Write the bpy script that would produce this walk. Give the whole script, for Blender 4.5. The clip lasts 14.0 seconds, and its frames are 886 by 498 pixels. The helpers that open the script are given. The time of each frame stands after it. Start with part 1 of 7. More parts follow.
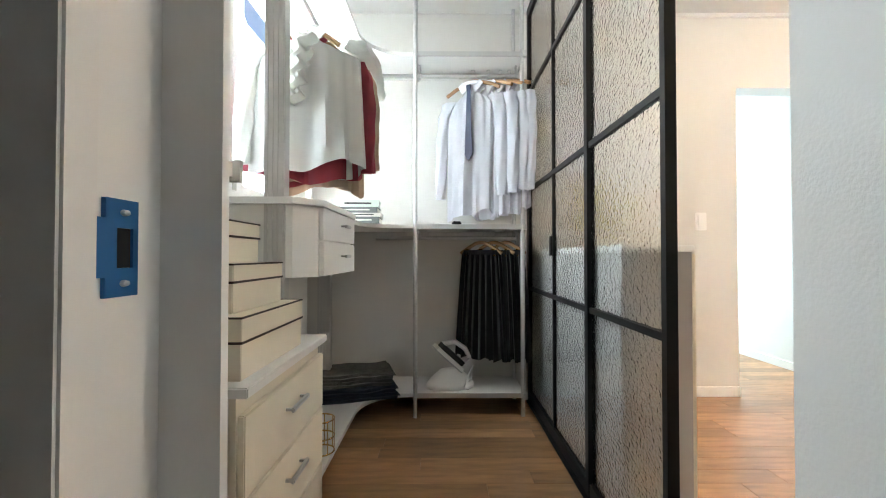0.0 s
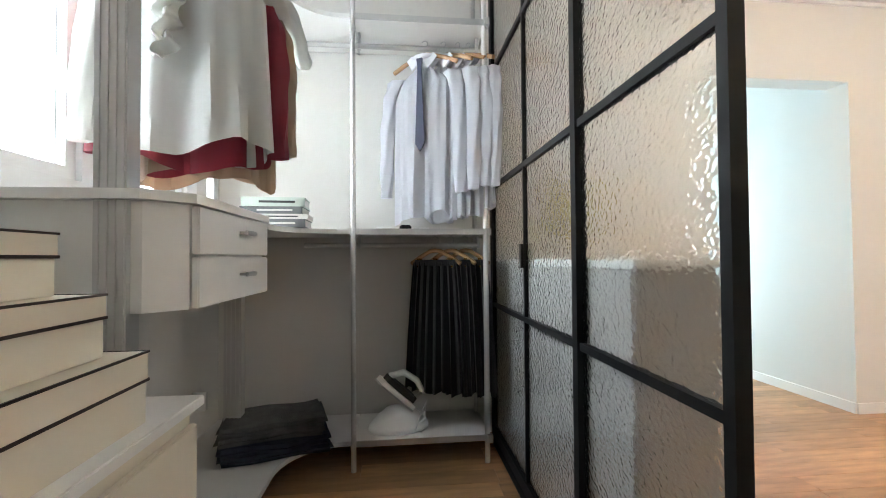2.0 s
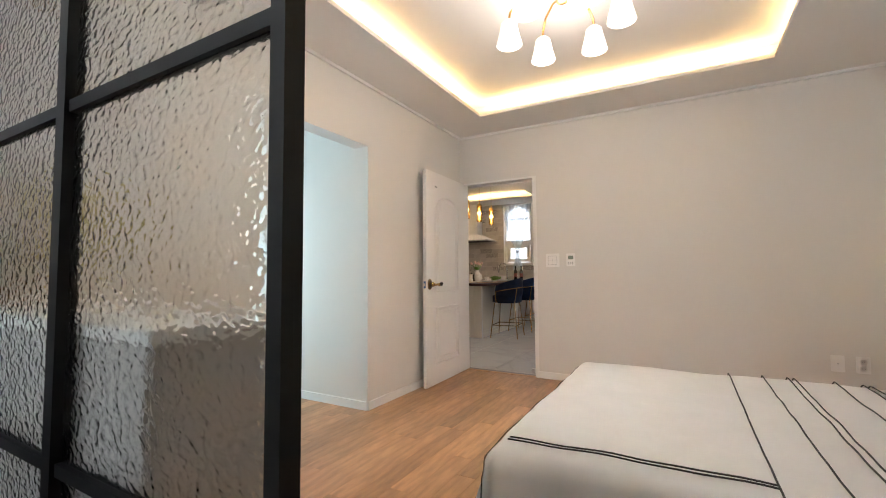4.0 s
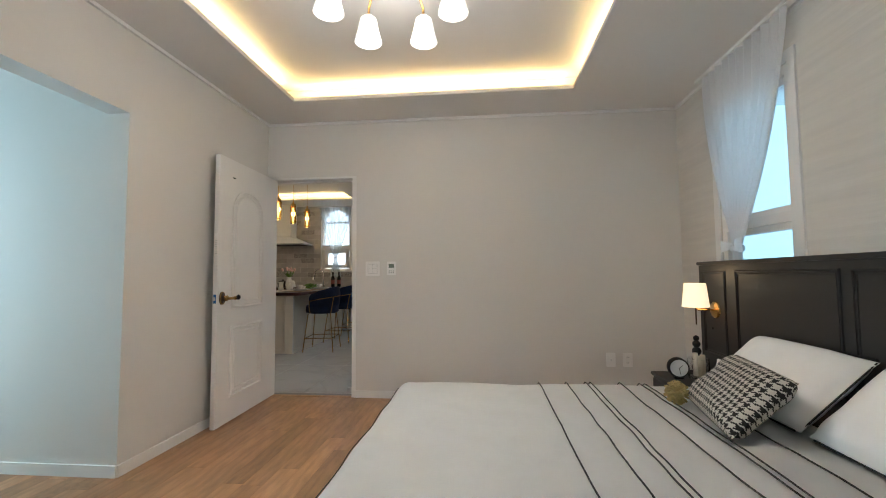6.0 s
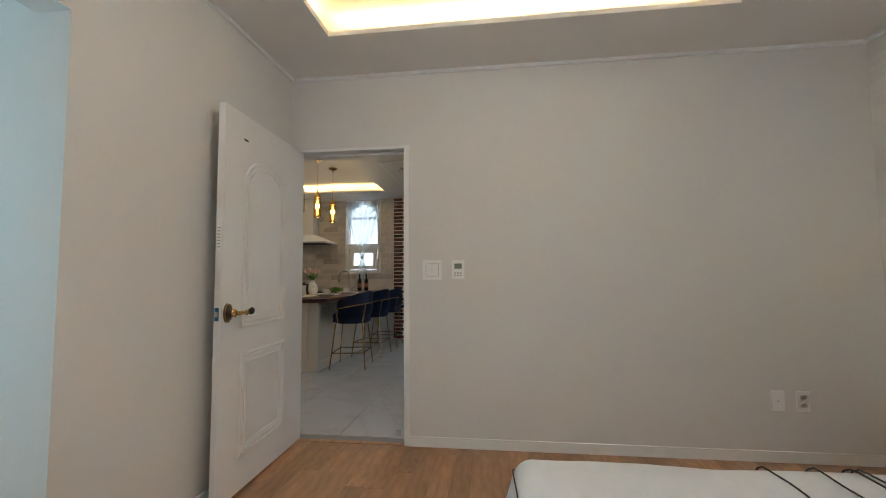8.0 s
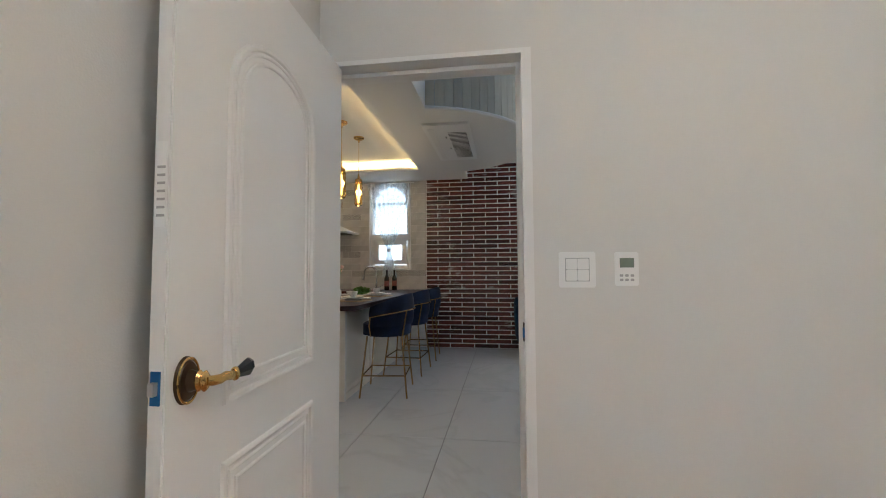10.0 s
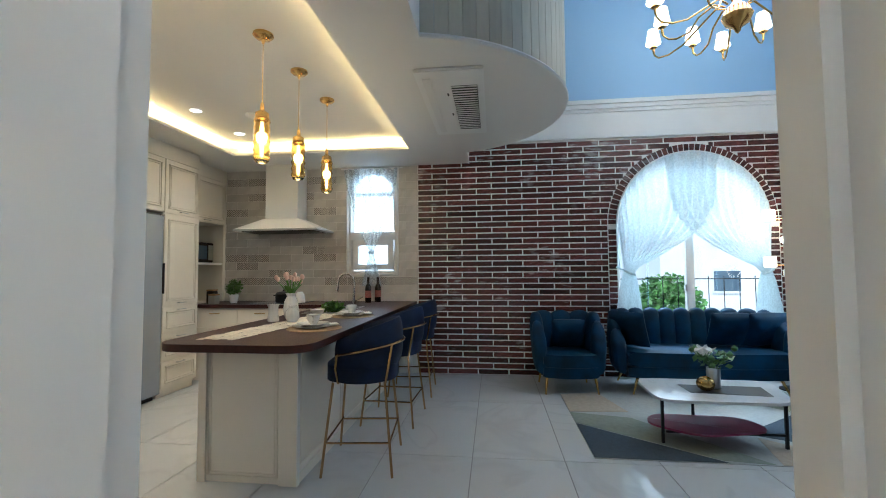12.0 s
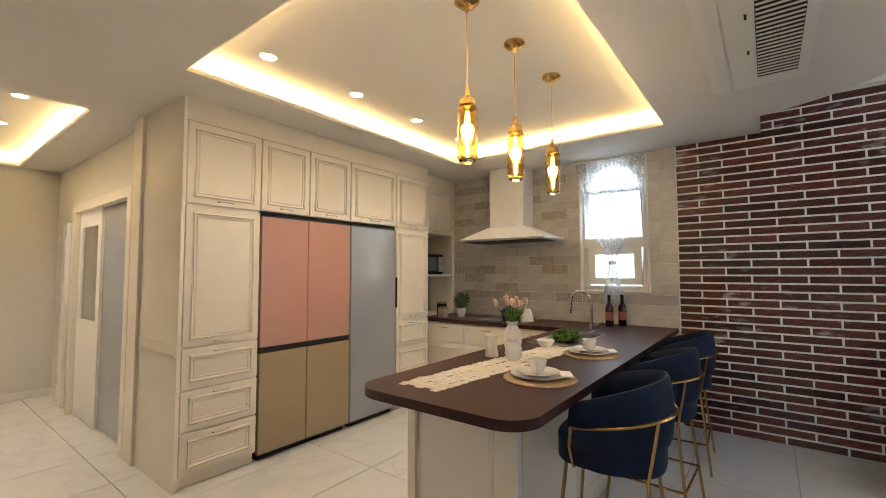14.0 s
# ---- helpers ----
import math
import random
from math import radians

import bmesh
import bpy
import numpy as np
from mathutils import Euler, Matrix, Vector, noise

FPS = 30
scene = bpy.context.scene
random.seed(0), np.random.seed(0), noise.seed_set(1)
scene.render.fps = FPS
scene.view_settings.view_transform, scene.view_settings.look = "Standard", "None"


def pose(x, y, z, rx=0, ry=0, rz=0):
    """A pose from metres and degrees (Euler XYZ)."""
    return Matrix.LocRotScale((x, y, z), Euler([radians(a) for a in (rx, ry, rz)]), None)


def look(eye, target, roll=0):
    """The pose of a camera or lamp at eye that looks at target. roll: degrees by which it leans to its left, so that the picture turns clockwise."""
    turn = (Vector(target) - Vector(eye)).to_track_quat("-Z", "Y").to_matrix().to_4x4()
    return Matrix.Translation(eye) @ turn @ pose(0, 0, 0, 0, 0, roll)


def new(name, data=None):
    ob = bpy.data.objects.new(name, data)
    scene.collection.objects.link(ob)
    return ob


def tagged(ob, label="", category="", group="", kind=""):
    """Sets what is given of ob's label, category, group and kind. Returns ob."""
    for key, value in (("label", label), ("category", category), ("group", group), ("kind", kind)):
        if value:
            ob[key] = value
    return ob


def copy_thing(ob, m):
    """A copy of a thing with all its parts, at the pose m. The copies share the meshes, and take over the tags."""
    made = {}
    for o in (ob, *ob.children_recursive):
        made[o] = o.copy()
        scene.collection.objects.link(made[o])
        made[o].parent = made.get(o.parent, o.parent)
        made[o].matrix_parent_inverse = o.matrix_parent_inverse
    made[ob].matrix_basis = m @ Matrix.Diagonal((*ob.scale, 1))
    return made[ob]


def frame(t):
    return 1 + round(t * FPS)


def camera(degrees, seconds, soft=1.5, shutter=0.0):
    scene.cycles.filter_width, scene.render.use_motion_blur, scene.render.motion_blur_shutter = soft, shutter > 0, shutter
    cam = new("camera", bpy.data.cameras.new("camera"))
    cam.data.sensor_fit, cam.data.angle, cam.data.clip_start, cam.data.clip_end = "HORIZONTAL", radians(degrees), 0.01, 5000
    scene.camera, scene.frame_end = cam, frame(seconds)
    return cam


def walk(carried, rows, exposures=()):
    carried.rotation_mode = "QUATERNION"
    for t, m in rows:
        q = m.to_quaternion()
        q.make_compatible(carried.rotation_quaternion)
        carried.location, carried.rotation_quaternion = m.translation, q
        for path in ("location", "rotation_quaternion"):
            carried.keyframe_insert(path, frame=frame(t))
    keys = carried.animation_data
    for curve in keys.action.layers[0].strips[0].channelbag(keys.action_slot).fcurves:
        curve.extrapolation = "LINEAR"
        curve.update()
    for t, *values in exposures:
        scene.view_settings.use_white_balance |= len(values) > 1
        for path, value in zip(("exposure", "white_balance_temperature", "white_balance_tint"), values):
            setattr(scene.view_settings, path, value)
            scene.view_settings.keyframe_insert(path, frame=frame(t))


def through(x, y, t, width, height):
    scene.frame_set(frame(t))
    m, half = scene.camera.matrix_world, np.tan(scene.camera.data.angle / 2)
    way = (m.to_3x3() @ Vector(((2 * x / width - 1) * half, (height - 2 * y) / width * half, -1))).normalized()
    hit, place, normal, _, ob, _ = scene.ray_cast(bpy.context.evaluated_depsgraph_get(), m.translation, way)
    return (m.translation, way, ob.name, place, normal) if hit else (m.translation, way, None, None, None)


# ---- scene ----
# ---------------------------------------------------------------- camera
cam = camera(92.3, 14.0, soft=1.0)
PATH = [
    (0, (0.354, 0.52, 0.938), (0.363, 2.52, 0.971), -0.0),
    (0.5, (0.34, 0.64, 0.94), (0.317, 2.64, 0.975), -0.1),
    (1, (0.327, 0.796, 0.949), (0.301, 2.795, 0.986), -0.2),
    (1.5, (0.344, 0.928, 0.978), (0.33, 2.928, 1.016), -0.2),
    (2, (0.415, 0.993, 0.985), (0.621, 2.982, 1.026), -0.4),
    (2.5, (0.501, 1.063, 0.979), (1.168, 2.947, 1.063), -0.5),
    (3, (0.578, 1.113, 1.024), (1.636, 2.808, 1.113), -0.6),
    (3.5, (0.603, 1.157, 1.054), (2.027, 2.559, 1.150), -0.5),
    (4, (0.601, 1.211, 1.066), (2.341, 2.190, 1.174), -0.4),
    (4.2, (0.590, 1.232, 1.072), (2.413, 2.047, 1.185), -0.4),
    (6.3, (1.093, 1.372, 1.112), (3.081, 1.55, 1.236), -0.4),
    (6.5, (1.179, 1.418, 1.108), (3.167, 1.598, 1.236), -0.3),
    (7, (1.42, 1.576, 1.131), (3.405, 1.785, 1.26), -0.4),
    (7.5, (1.679, 1.736, 1.102), (3.662, 1.964, 1.234), -0.4),
    (8, (1.972, 1.9, 1.127), (3.951, 2.153, 1.258), -0.4),
    (8.2, (2.063, 1.951, 1.147), (4.041, 2.221, 1.265), -0.3),
    (10.3, (3.371, 2.676, 1.184), (5.347, 2.964, 1.287), -0.3),
    (10.5, (3.491, 2.706, 1.193), (5.469, 2.988, 1.296), -0.4),
    (11, (3.864, 2.816, 1.197), (5.843, 3.085, 1.298), -0.6),
    (11.5, (4.157, 2.876, 1.214), (6.14, 3.116, 1.311), -0.5),
    (12, (4.463, 2.888, 1.27), (6.447, 3.122, 1.369), -0.4),
    (12.5, (4.699, 2.946, 1.357), (6.684, 3.16, 1.464), -0.5),
    (13, (4.896, 3.004, 1.416), (6.869, 3.315, 1.523), -0.4),
    (13.5, (5.083, 3.058, 1.434), (6.947, 3.774, 1.545), -0.3),
    (14, (5.215, 3.162, 1.411), (6.804, 4.373, 1.52), -0.1),
]
EXPOSURES = [(0.0, 0.82, 6300, 9), (0.5, 0.95, 6400, 11), (1.0, 0.48, 6300, 10), (1.5, 0.52, 6300, 10), (2.0, 0.45, 6300, 11), (2.5, 0.27, 6400, 12), (3.0, 0.14, 6500, 14), (4.2, -0.14, 6500, 14),
             (6.3, -0.58, 5950, 7), (7.3, -0.58, 5950, 7), (8.2, -0.68, 5950, 7), (10.3, -0.3, 5550, 6), (11.0, -0.33, 5450, 4), (11.6, -0.17, 5350, 3), (12.0, 0.02, 5200, 1), (12.5, 0.17, 5350, 1), (13.2, 0.2, 5900, 6), (14.0, 0.24, 6250, 9)]
walk(cam, [(t, look(eye, target, roll)) for t, eye, target, roll in PATH], EXPOSURES)

# ---------------------------------------------------------------- plan (metres)
NORTH, EAST, SOUTH = 3.374, 4.85, -0.40      # bedroom wall faces
CEIL, RAISED = 2.60, 2.74                    # ceiling and the raised coves
BCEIL = 2.578                                # bedroom ceiling
KX = 9.73                                    # kitchen and brick wall face
LS = -0.63                                   # south wall face of the living room
PX = 0.94                                    # glass partition
WX = -0.54                                   # dressing room west wall face
HALL = 9.85                                  # end wall of the hall

# ---------------------------------------------------------------- world, sun, lamps
world = bpy.data.worlds.new("sky")
scene.world = world
world.use_nodes = True
wn = world.node_tree
sky = wn.nodes.new("ShaderNodeTexSky")
sky.sky_type, sky.sun_disc = "NISHITA", False
sky.sun_elevation, sky.sun_rotation = radians(48), radians(101)
wn.links.new(sky.outputs["Color"], wn.nodes["Background"].inputs["Color"])
wn.nodes["Background"].inputs["Strength"].default_value = 0.15
sun_data = bpy.data.lights.new("sun", "SUN")
sun_data.energy, sun_data.angle, sun_data.color = 4.5, radians(6), (1.0, 0.95, 0.88)
sun = new("sun", sun_data)
sun.matrix_world = look((-8, -1.5, 9), (0, 0, 0))


def area_lamp(name, m, sx, sy, power, color):
    data = bpy.data.lights.new(name, "AREA")
    data.shape, data.size, data.size_y, data.energy, data.color = "RECTANGLE", sx, sy, power, color
    ob = new(name, data)
    ob.matrix_world = m
    return ob


DAY, DAYBLUE, WARM = (0.93, 0.97, 1.0), (0.72, 0.88, 1.0), (1.0, 0.66, 0.26)
# daylight in the window openings
area_lamp("dressing_window_light", look((WX - 0.10, 2.43, 1.76), (2, 2.2, 1.5)), 1.05, 1.1, 58, (0.86, 0.96, 1.0))
area_lamp("alcove_window_light", look((2.8, 5.13, 1.25), (2.8, 0, 1.1)), 0.66, 1.8, 29, (0.62, 0.88, 1.0))
# the bright sky above the other windows
area_lamp("bedroom_sky_light", look((3.8, SOUTH - 1.15, 3.35), (3.6, 1.2, 0.4)), 1.4, 0.9, 130, DAYBLUE)
area_lamp("kitchen_sky_light", look((KX + 1.0, 4.42, 3.3), (7.5, 4.42, 0.6)), 1.2, 0.8, 45, DAY)
area_lamp("arch_sky_light", look((KX + 1.7, 0.58, 3.9), (7.4, 1.0, 0.2)), 2.4, 1.6, 335, (0.80, 0.92, 1.0))
area_lamp("south_sky_light", look((8.4, LS - 1.7, 3.9), (8.2, 1.6, 0.2)), 2.4, 1.6, 335, (0.80, 0.92, 1.0))
# downlights of the kitchen and hall
for k, (x, y) in enumerate(((6.593, 5.56), (7.299, 5.56), (7.983, 5.56), (8.65, 5.56), (5.78, 7.574), (5.78, 8.5))):
    data = bpy.data.lights.new("downlight_beam", "SPOT")
    data.energy, data.color, data.spot_size, data.spot_blend, data.shadow_soft_size = 29 if y < 7 else 62, (1.0, 0.80, 0.58), radians(125), 0.9, 0.045
    new("downlight_beam", data).matrix_world = pose(x, y, RAISED - 0.012)


def cove_strips(name, x0, x1, y0, y1, power):
    """Warm light strips lying on the ledge of a raised ceiling, shining up."""
    z, s = CEIL + 0.05, 0.09
    for k, (cx, cy, lx, ly) in enumerate((((x0 + x1) / 2, y0 - s, x1 - x0, 0.03), ((x0 + x1) / 2, y1 + s, x1 - x0, 0.03),
                                          (x0 - s, (y0 + y1) / 2, 0.03, y1 - y0), (x1 + s, (y0 + y1) / 2, 0.03, y1 - y0))):
        area_lamp(name, pose(cx, cy, z, 180), lx, ly, power * max(lx, ly), WARM)


BED_COVE = (1.55, 4.34, 0.59, 2.89)
KIT_COVE = (6.24, 9.0, 3.79, 5.84)
HALL_COVE = (5.2, 6.08, 7.06, 9.75)
cove_strips("bedroom_cove_strip", *BED_COVE, 4.6)
cove_strips("kitchen_cove_strip", *KIT_COVE, 5.3)
cove_strips("hall_cove_strip", *HALL_COVE, 6.5)


# ---------------------------------------------------------------- materials
def material(name, color, rough=0.5, metal=0.0, vary=0.06, scale=6.0, bump=0.0, bump_scale=60.0, fine=0.0, spec=0.5, sheen=0.0, stretch=(1, 1, 1), coat=0.0):
    """A painted, metal or cloth surface: colour that drifts at two scales, with fine relief."""
    m = bpy.data.materials.new(name)
    m.use_nodes = True
    nt = m.node_tree
    b = nt.nodes["Principled BSDF"]
    b.inputs["Roughness"].default_value, b.inputs["Metallic"].default_value = rough, metal
    b.inputs["Specular IOR Level"].default_value = spec
    b.inputs["Sheen Weight"].default_value = sheen
    b.inputs["Coat Weight"].default_value = coat
    tc, mp = nt.nodes.new("ShaderNodeTexCoord"), nt.nodes.new("ShaderNodeMapping")
    mp.inputs["Scale"].default_value = stretch
    nt.links.new(tc.outputs["Object"], mp.inputs["Vector"])
    n1, n2 = nt.nodes.new("ShaderNodeTexNoise"), nt.nodes.new("ShaderNodeTexNoise")
    n1.inputs["Scale"].default_value, n2.inputs["Scale"].default_value = scale, bump_scale
    n1.inputs["Detail"].default_value = 4
    for n in (n1, n2):
        nt.links.new(mp.outputs[0], n.inputs["Vector"])
    ramp = nt.nodes.new("ShaderNodeValToRGB")
    lo, hi = [max(0, c * (1 - vary)) for c in color], [min(1, c * (1 + vary)) for c in color]
    ramp.color_ramp.elements[0].color, ramp.color_ramp.elements[1].color = (*lo, 1), (*hi, 1)
    ramp.color_ramp.elements[0].position, ramp.color_ramp.elements[1].position = 0.3, 0.7
    nt.links.new(n1.outputs["Fac"], ramp.inputs[0])
    out = ramp.outputs[0]
    if fine:
        mix = nt.nodes.new("ShaderNodeMixRGB")
        mix.blend_type, mix.inputs[0].default_value = "OVERLAY", fine
        nt.links.new(out, mix.inputs[1])
        nt.links.new(n2.outputs["Fac"], mix.inputs[2])
        out = mix.outputs[0]
    nt.links.new(out, b.inputs["Base Color"])
    if bump:
        bp = nt.nodes.new("ShaderNodeBump")
        bp.inputs["Strength"].default_value, bp.inputs["Distance"].default_value = bump, 0.004
        nt.links.new(n2.outputs["Fac"], bp.inputs["Height"])
        nt.links.new(bp.outputs[0], b.inputs["Normal"])
    return m


def glow(name, color, strength):
    m = bpy.data.materials.new(name)
    m.use_nodes = True
    b = m.node_tree.nodes["Principled BSDF"]
    b.inputs["Base Color"].default_value = (*color, 1)
    b.inputs["Emission Color"].default_value = (*color, 1)
    b.inputs["Emission Strength"].default_value = strength
    return m


def per_piece(m, amount, hue=0.0):
    """Let each piece of a material differ in brightness by Object Info's Random."""
    nt = m.node_tree
    b = nt.nodes["Principled BSDF"]
    link = b.inputs["Base Color"].links[0]
    src = link.from_socket
    info, hsv, mr = nt.nodes.new("ShaderNodeObjectInfo"), nt.nodes.new("ShaderNodeHueSaturation"), nt.nodes.new("ShaderNodeMapRange")
    mr.inputs["To Min"].default_value, mr.inputs["To Max"].default_value = 1 - amount, 1 + amount
    nt.links.new(info.outputs["Random"], mr.inputs["Value"])
    nt.links.new(mr.outputs[0], hsv.inputs["Value"])
    nt.links.new(src, hsv.inputs["Color"])
    nt.links.new(hsv.outputs[0], b.inputs["Base Color"])
    return m


M = {}
M["wall"] = material("white_wallpaper", (0.70, 0.68, 0.645), 0.75, vary=0.015, scale=1.5, bump=0.15, bump_scale=220)
M["wallstripe"] = material("ribbed_wallpaper", (0.68, 0.65, 0.60), 0.8, vary=0.05, scale=5, bump=0.6, bump_scale=9, stretch=(0.35, 0.35, 5))
M["ceil"] = material("ceiling_paper", (0.80, 0.78, 0.75), 0.8, vary=0.012, scale=1.2, bump=0.1, bump_scale=180)
M["blue"] = material("pale_blue_paint", (0.42, 0.60, 0.80), 0.7, vary=0.02, scale=1.0)
M["white"] = material("white_lacquer", (0.80, 0.785, 0.76), 0.35, vary=0.015, scale=3)
M["trim"] = material("white_trim", (0.80, 0.79, 0.77), 0.45, vary=0.02, scale=4)
M["black"] = material("black_metal", (0.008, 0.008, 0.009), 0.5, vary=0.1, scale=30, spec=0.25)
M["oak"] = material("oak_plank", (0.36, 0.195, 0.095), 0.38, vary=0.22, scale=5, bump=0.08, bump_scale=45, fine=0.12, stretch=(1.0, 7, 7))
M["walnut"] = material("dark_walnut", (0.040, 0.0105, 0.009), 0.42, vary=0.3, scale=6, bump=0.1, bump_scale=70, fine=0.2, stretch=(1, 9, 9), spec=0.32)
M["marble"] = material("grey_grout", (0.30, 0.30, 0.30), 0.8, vary=0.05, scale=1.3)
M["charcoal"] = material("charcoal_paint", (0.020, 0.019, 0.019), 0.55, vary=0.08, scale=5)
M["linen"] = material("white_linen", (0.90, 0.89, 0.87), 0.9, vary=0.02, scale=8, bump=0.08, bump_scale=500)
M["navy"] = material("navy_velvet", (0.004, 0.012, 0.042), 0.65, vary=0.35, scale=9, bump=0.2, bump_scale=300, spec=0.22)
M["teal"] = material("teal_velvet", (0.001, 0.026, 0.066), 0.6, vary=0.4, scale=7, bump=0.2, bump_scale=300, spec=0.22)
M["gold"] = material("brass", (0.62, 0.40, 0.14), 0.25, metal=1.0, vary=0.06)
M["stoolgold"] = material("aged_brass_tube", (0.42, 0.25, 0.10), 0.22, metal=1.0, vary=0.12, scale=20)
M["bronze"] = material("antique_bronze", (0.075, 0.052, 0.036), 0.35, metal=1.0, vary=0.2, scale=30)
M["steel"] = material("brushed_steel", (0.55, 0.55, 0.55), 0.32, metal=1.0, vary=0.05)
M["chrome"] = material("polished_chrome", (0.72, 0.72, 0.73), 0.08, metal=1.0, vary=0.03)
M["darkglass"] = material("smoked_faceted_grip", (0.03, 0.03, 0.032), 0.12, vary=0.2)
M["alu"] = material("aluminium_profile", (0.60, 0.59, 0.58), 0.4, metal=0.9, vary=0.03)
M["mortar"] = material("white_mortar", (0.80, 0.77, 0.74), 0.9, vary=0.05, scale=20, bump=0.3, bump_scale=150)
M["plastic"] = material("white_plastic", (0.84, 0.83, 0.81), 0.3, vary=0.01)
M["cream"] = material("cream_board", (0.74, 0.68, 0.56), 0.6, vary=0.02, scale=5)

# ---------------------------------------------------------------- mesh helpers


def box_into(bm, x0, x1, y0, y1, z0, z1):
    v = [bm.verts.new((x, y, z)) for z in (z0, z1) for x, y in ((x0, y0), (x1, y0), (x1, y1), (x0, y1))]
    for f in ((3, 2, 1, 0), (4, 5, 6, 7), (0, 1, 5, 4), (1, 2, 6, 5), (2, 3, 7, 6), (3, 0, 4, 7)):
        bm.faces.new([v[k] for k in f])
    return bm


def boxes(*rows):
    bm = bmesh.new()
    for r in rows:
        box_into(bm, *r)
    return bm


def rbox(x0, x1, y0, y1, z0, z1, r=0.004, seg=2):
    """A box with rounded edges."""
    bm = boxes((x0, x1, y0, y1, z0, z1))
    bmesh.ops.bevel(bm, geom=list(bm.edges), offset=min(r, 0.45 * min(x1 - x0, y1 - y0, z1 - z0)), segments=seg, affect="EDGES")
    return bm


def lathe(profile, seg=24, x=0, y=0, z=0):
    """A turned solid about z from (radius, height) pairs."""
    bm = bmesh.new()
    rings = []
    for r, h in profile:
        rings.append([bm.verts.new((x + r * math.cos(2 * math.pi * k / seg), y + r * math.sin(2 * math.pi * k / seg), z + h)) for k in range(seg)] if r > 1e-5
                     else [bm.verts.new((x, y, z + h))])
    for a, b in zip(rings, rings[1:]):
        for k in range(seg):
            q = [a[k % len(a)], a[(k + 1) % len(a)], b[(k + 1) % len(b)], b[k % len(b)]]
            q = list(dict.fromkeys(q))
            if len(q) > 2:
                bm.faces.new(q)
    for ring, flip in ((rings[0], True), (rings[-1], False)):
        if len(ring) > 2:
            bm.faces.new(ring[::-1] if flip else ring)
    return bm


def tube(points, r, seg=8, closed=False, taper=1.0):
    """A round bar along points."""
    bm = bmesh.new()
    pts = [Vector(p) for p in points]
    n = len(pts)
    rings, up = [], Vector((0, 0, 1))
    for k, p in enumerate(pts):
        a, b = (pts[(k - 1) % n], pts[(k + 1) % n]) if closed else (pts[max(k - 1, 0)], pts[min(k + 1, n - 1)])
        d = (b - a).normalized()
        s = d.cross(up)
        if s.length < 0.05:
            s = d.cross(Vector((1, 0, 0)))
        s.normalize()
        u = s.cross(d)
        rr = r * (1 + (taper - 1) * k / max(n - 1, 1))
        rings.append([bm.verts.new(p + rr * (math.cos(2 * math.pi * j / seg) * s + math.sin(2 * math.pi * j / seg) * u)) for j in range(seg)])
    pairs = list(zip(rings, rings[1:])) + ([(rings[-1], rings[0])] if closed else [])
    for a, b in pairs:
        for j in range(seg):
            bm.faces.new((a[j], a[(j + 1) % seg], b[(j + 1) % seg], b[j]))
    if not closed:
        bm.faces.new(rings[0][::-1])
        bm.faces.new(rings[-1])
    return bm


def prism(outline, z0, z1):
    """A flat slab with the given outline in x and y."""
    bm = bmesh.new()
    lo, hi = [bm.verts.new((x, y, z0)) for x, y in outline], [bm.verts.new((x, y, z1)) for x, y in outline]
    bm.faces.new(lo[::-1])
    bm.faces.new(hi)
    n = len(outline)
    for k in range(n):
        bm.faces.new((lo[k], lo[(k + 1) % n], hi[(k + 1) % n], hi[k]))
    return bm


def grid_surface(fn, nu, nv, thick=0.0):
    """A sheet through fn(u, v), u and v from 0 to 1, thickened if asked."""
    bm = bmesh.new()
    g = [[bm.verts.new(fn(i / nu, j / nv)) for j in range(nv + 1)] for i in range(nu + 1)]
    for i in range(nu):
        for j in range(nv):
            bm.faces.new((g[i][j], g[i + 1][j], g[i + 1][j + 1], g[i][j + 1]))
    if thick:
        bmesh.ops.solidify(bm, geom=list(bm.faces), thickness=thick)
    return bm


def moved(bm, m):
    bmesh.ops.transform(bm, matrix=m, verts=list(bm.verts))
    return bm


def join(*bms):
    out = bmesh.new()
    for b in bms:
        me = bpy.data.meshes.new("t")
        b.to_mesh(me)
        out.from_mesh(me)
        bpy.data.meshes.remove(me)
        b.free()
    return out


def finish(bm, name, mat, smooth=False):
    bmesh.ops.recalc_face_normals(bm, faces=list(bm.faces))
    me = bpy.data.meshes.new(name)
    bm.to_mesh(me)
    bm.free()
    me.materials.append(M[mat] if isinstance(mat, str) else mat)
    if smooth:
        for p in me.polygons:
            p.use_smooth = True
        me.set_sharp_from_angle(angle=radians(40))
    return me


def part(name, bm, mat, parent, label="", smooth=False):
    ob = new(name, finish(bm, name, mat, smooth))
    ob.parent = parent
    if label:
        ob["label"] = label
    return ob


def thing(name, label, category, m=None, group="", kind=""):
    ob = new(name)
    if m is not None:
        ob.matrix_basis = m
    return tagged(ob, label, category, group, kind)


def solid(name, bm, mat, label="", category="", kind="structure", smooth=False, group=""):
    return tagged(new(name, finish(bm, name, mat, smooth)), label, category, group, kind)


# ---------------------------------------------------------------- structure
T = 0.14  # wall thickness
solid("floor_bedroom", boxes((WX - T, EAST + 0.02, -1.7, 5.3, -0.2, -0.012)), "oak", "brown oak strip floor of the bedroom and dressing room", "floor")
solid("floor_kitchen", boxes((EAST + 0.02, KX + T, LS - T, HALL + T, -0.2, -0.006)), "marble", "pale marble floor tiles with grey veins", "floor")
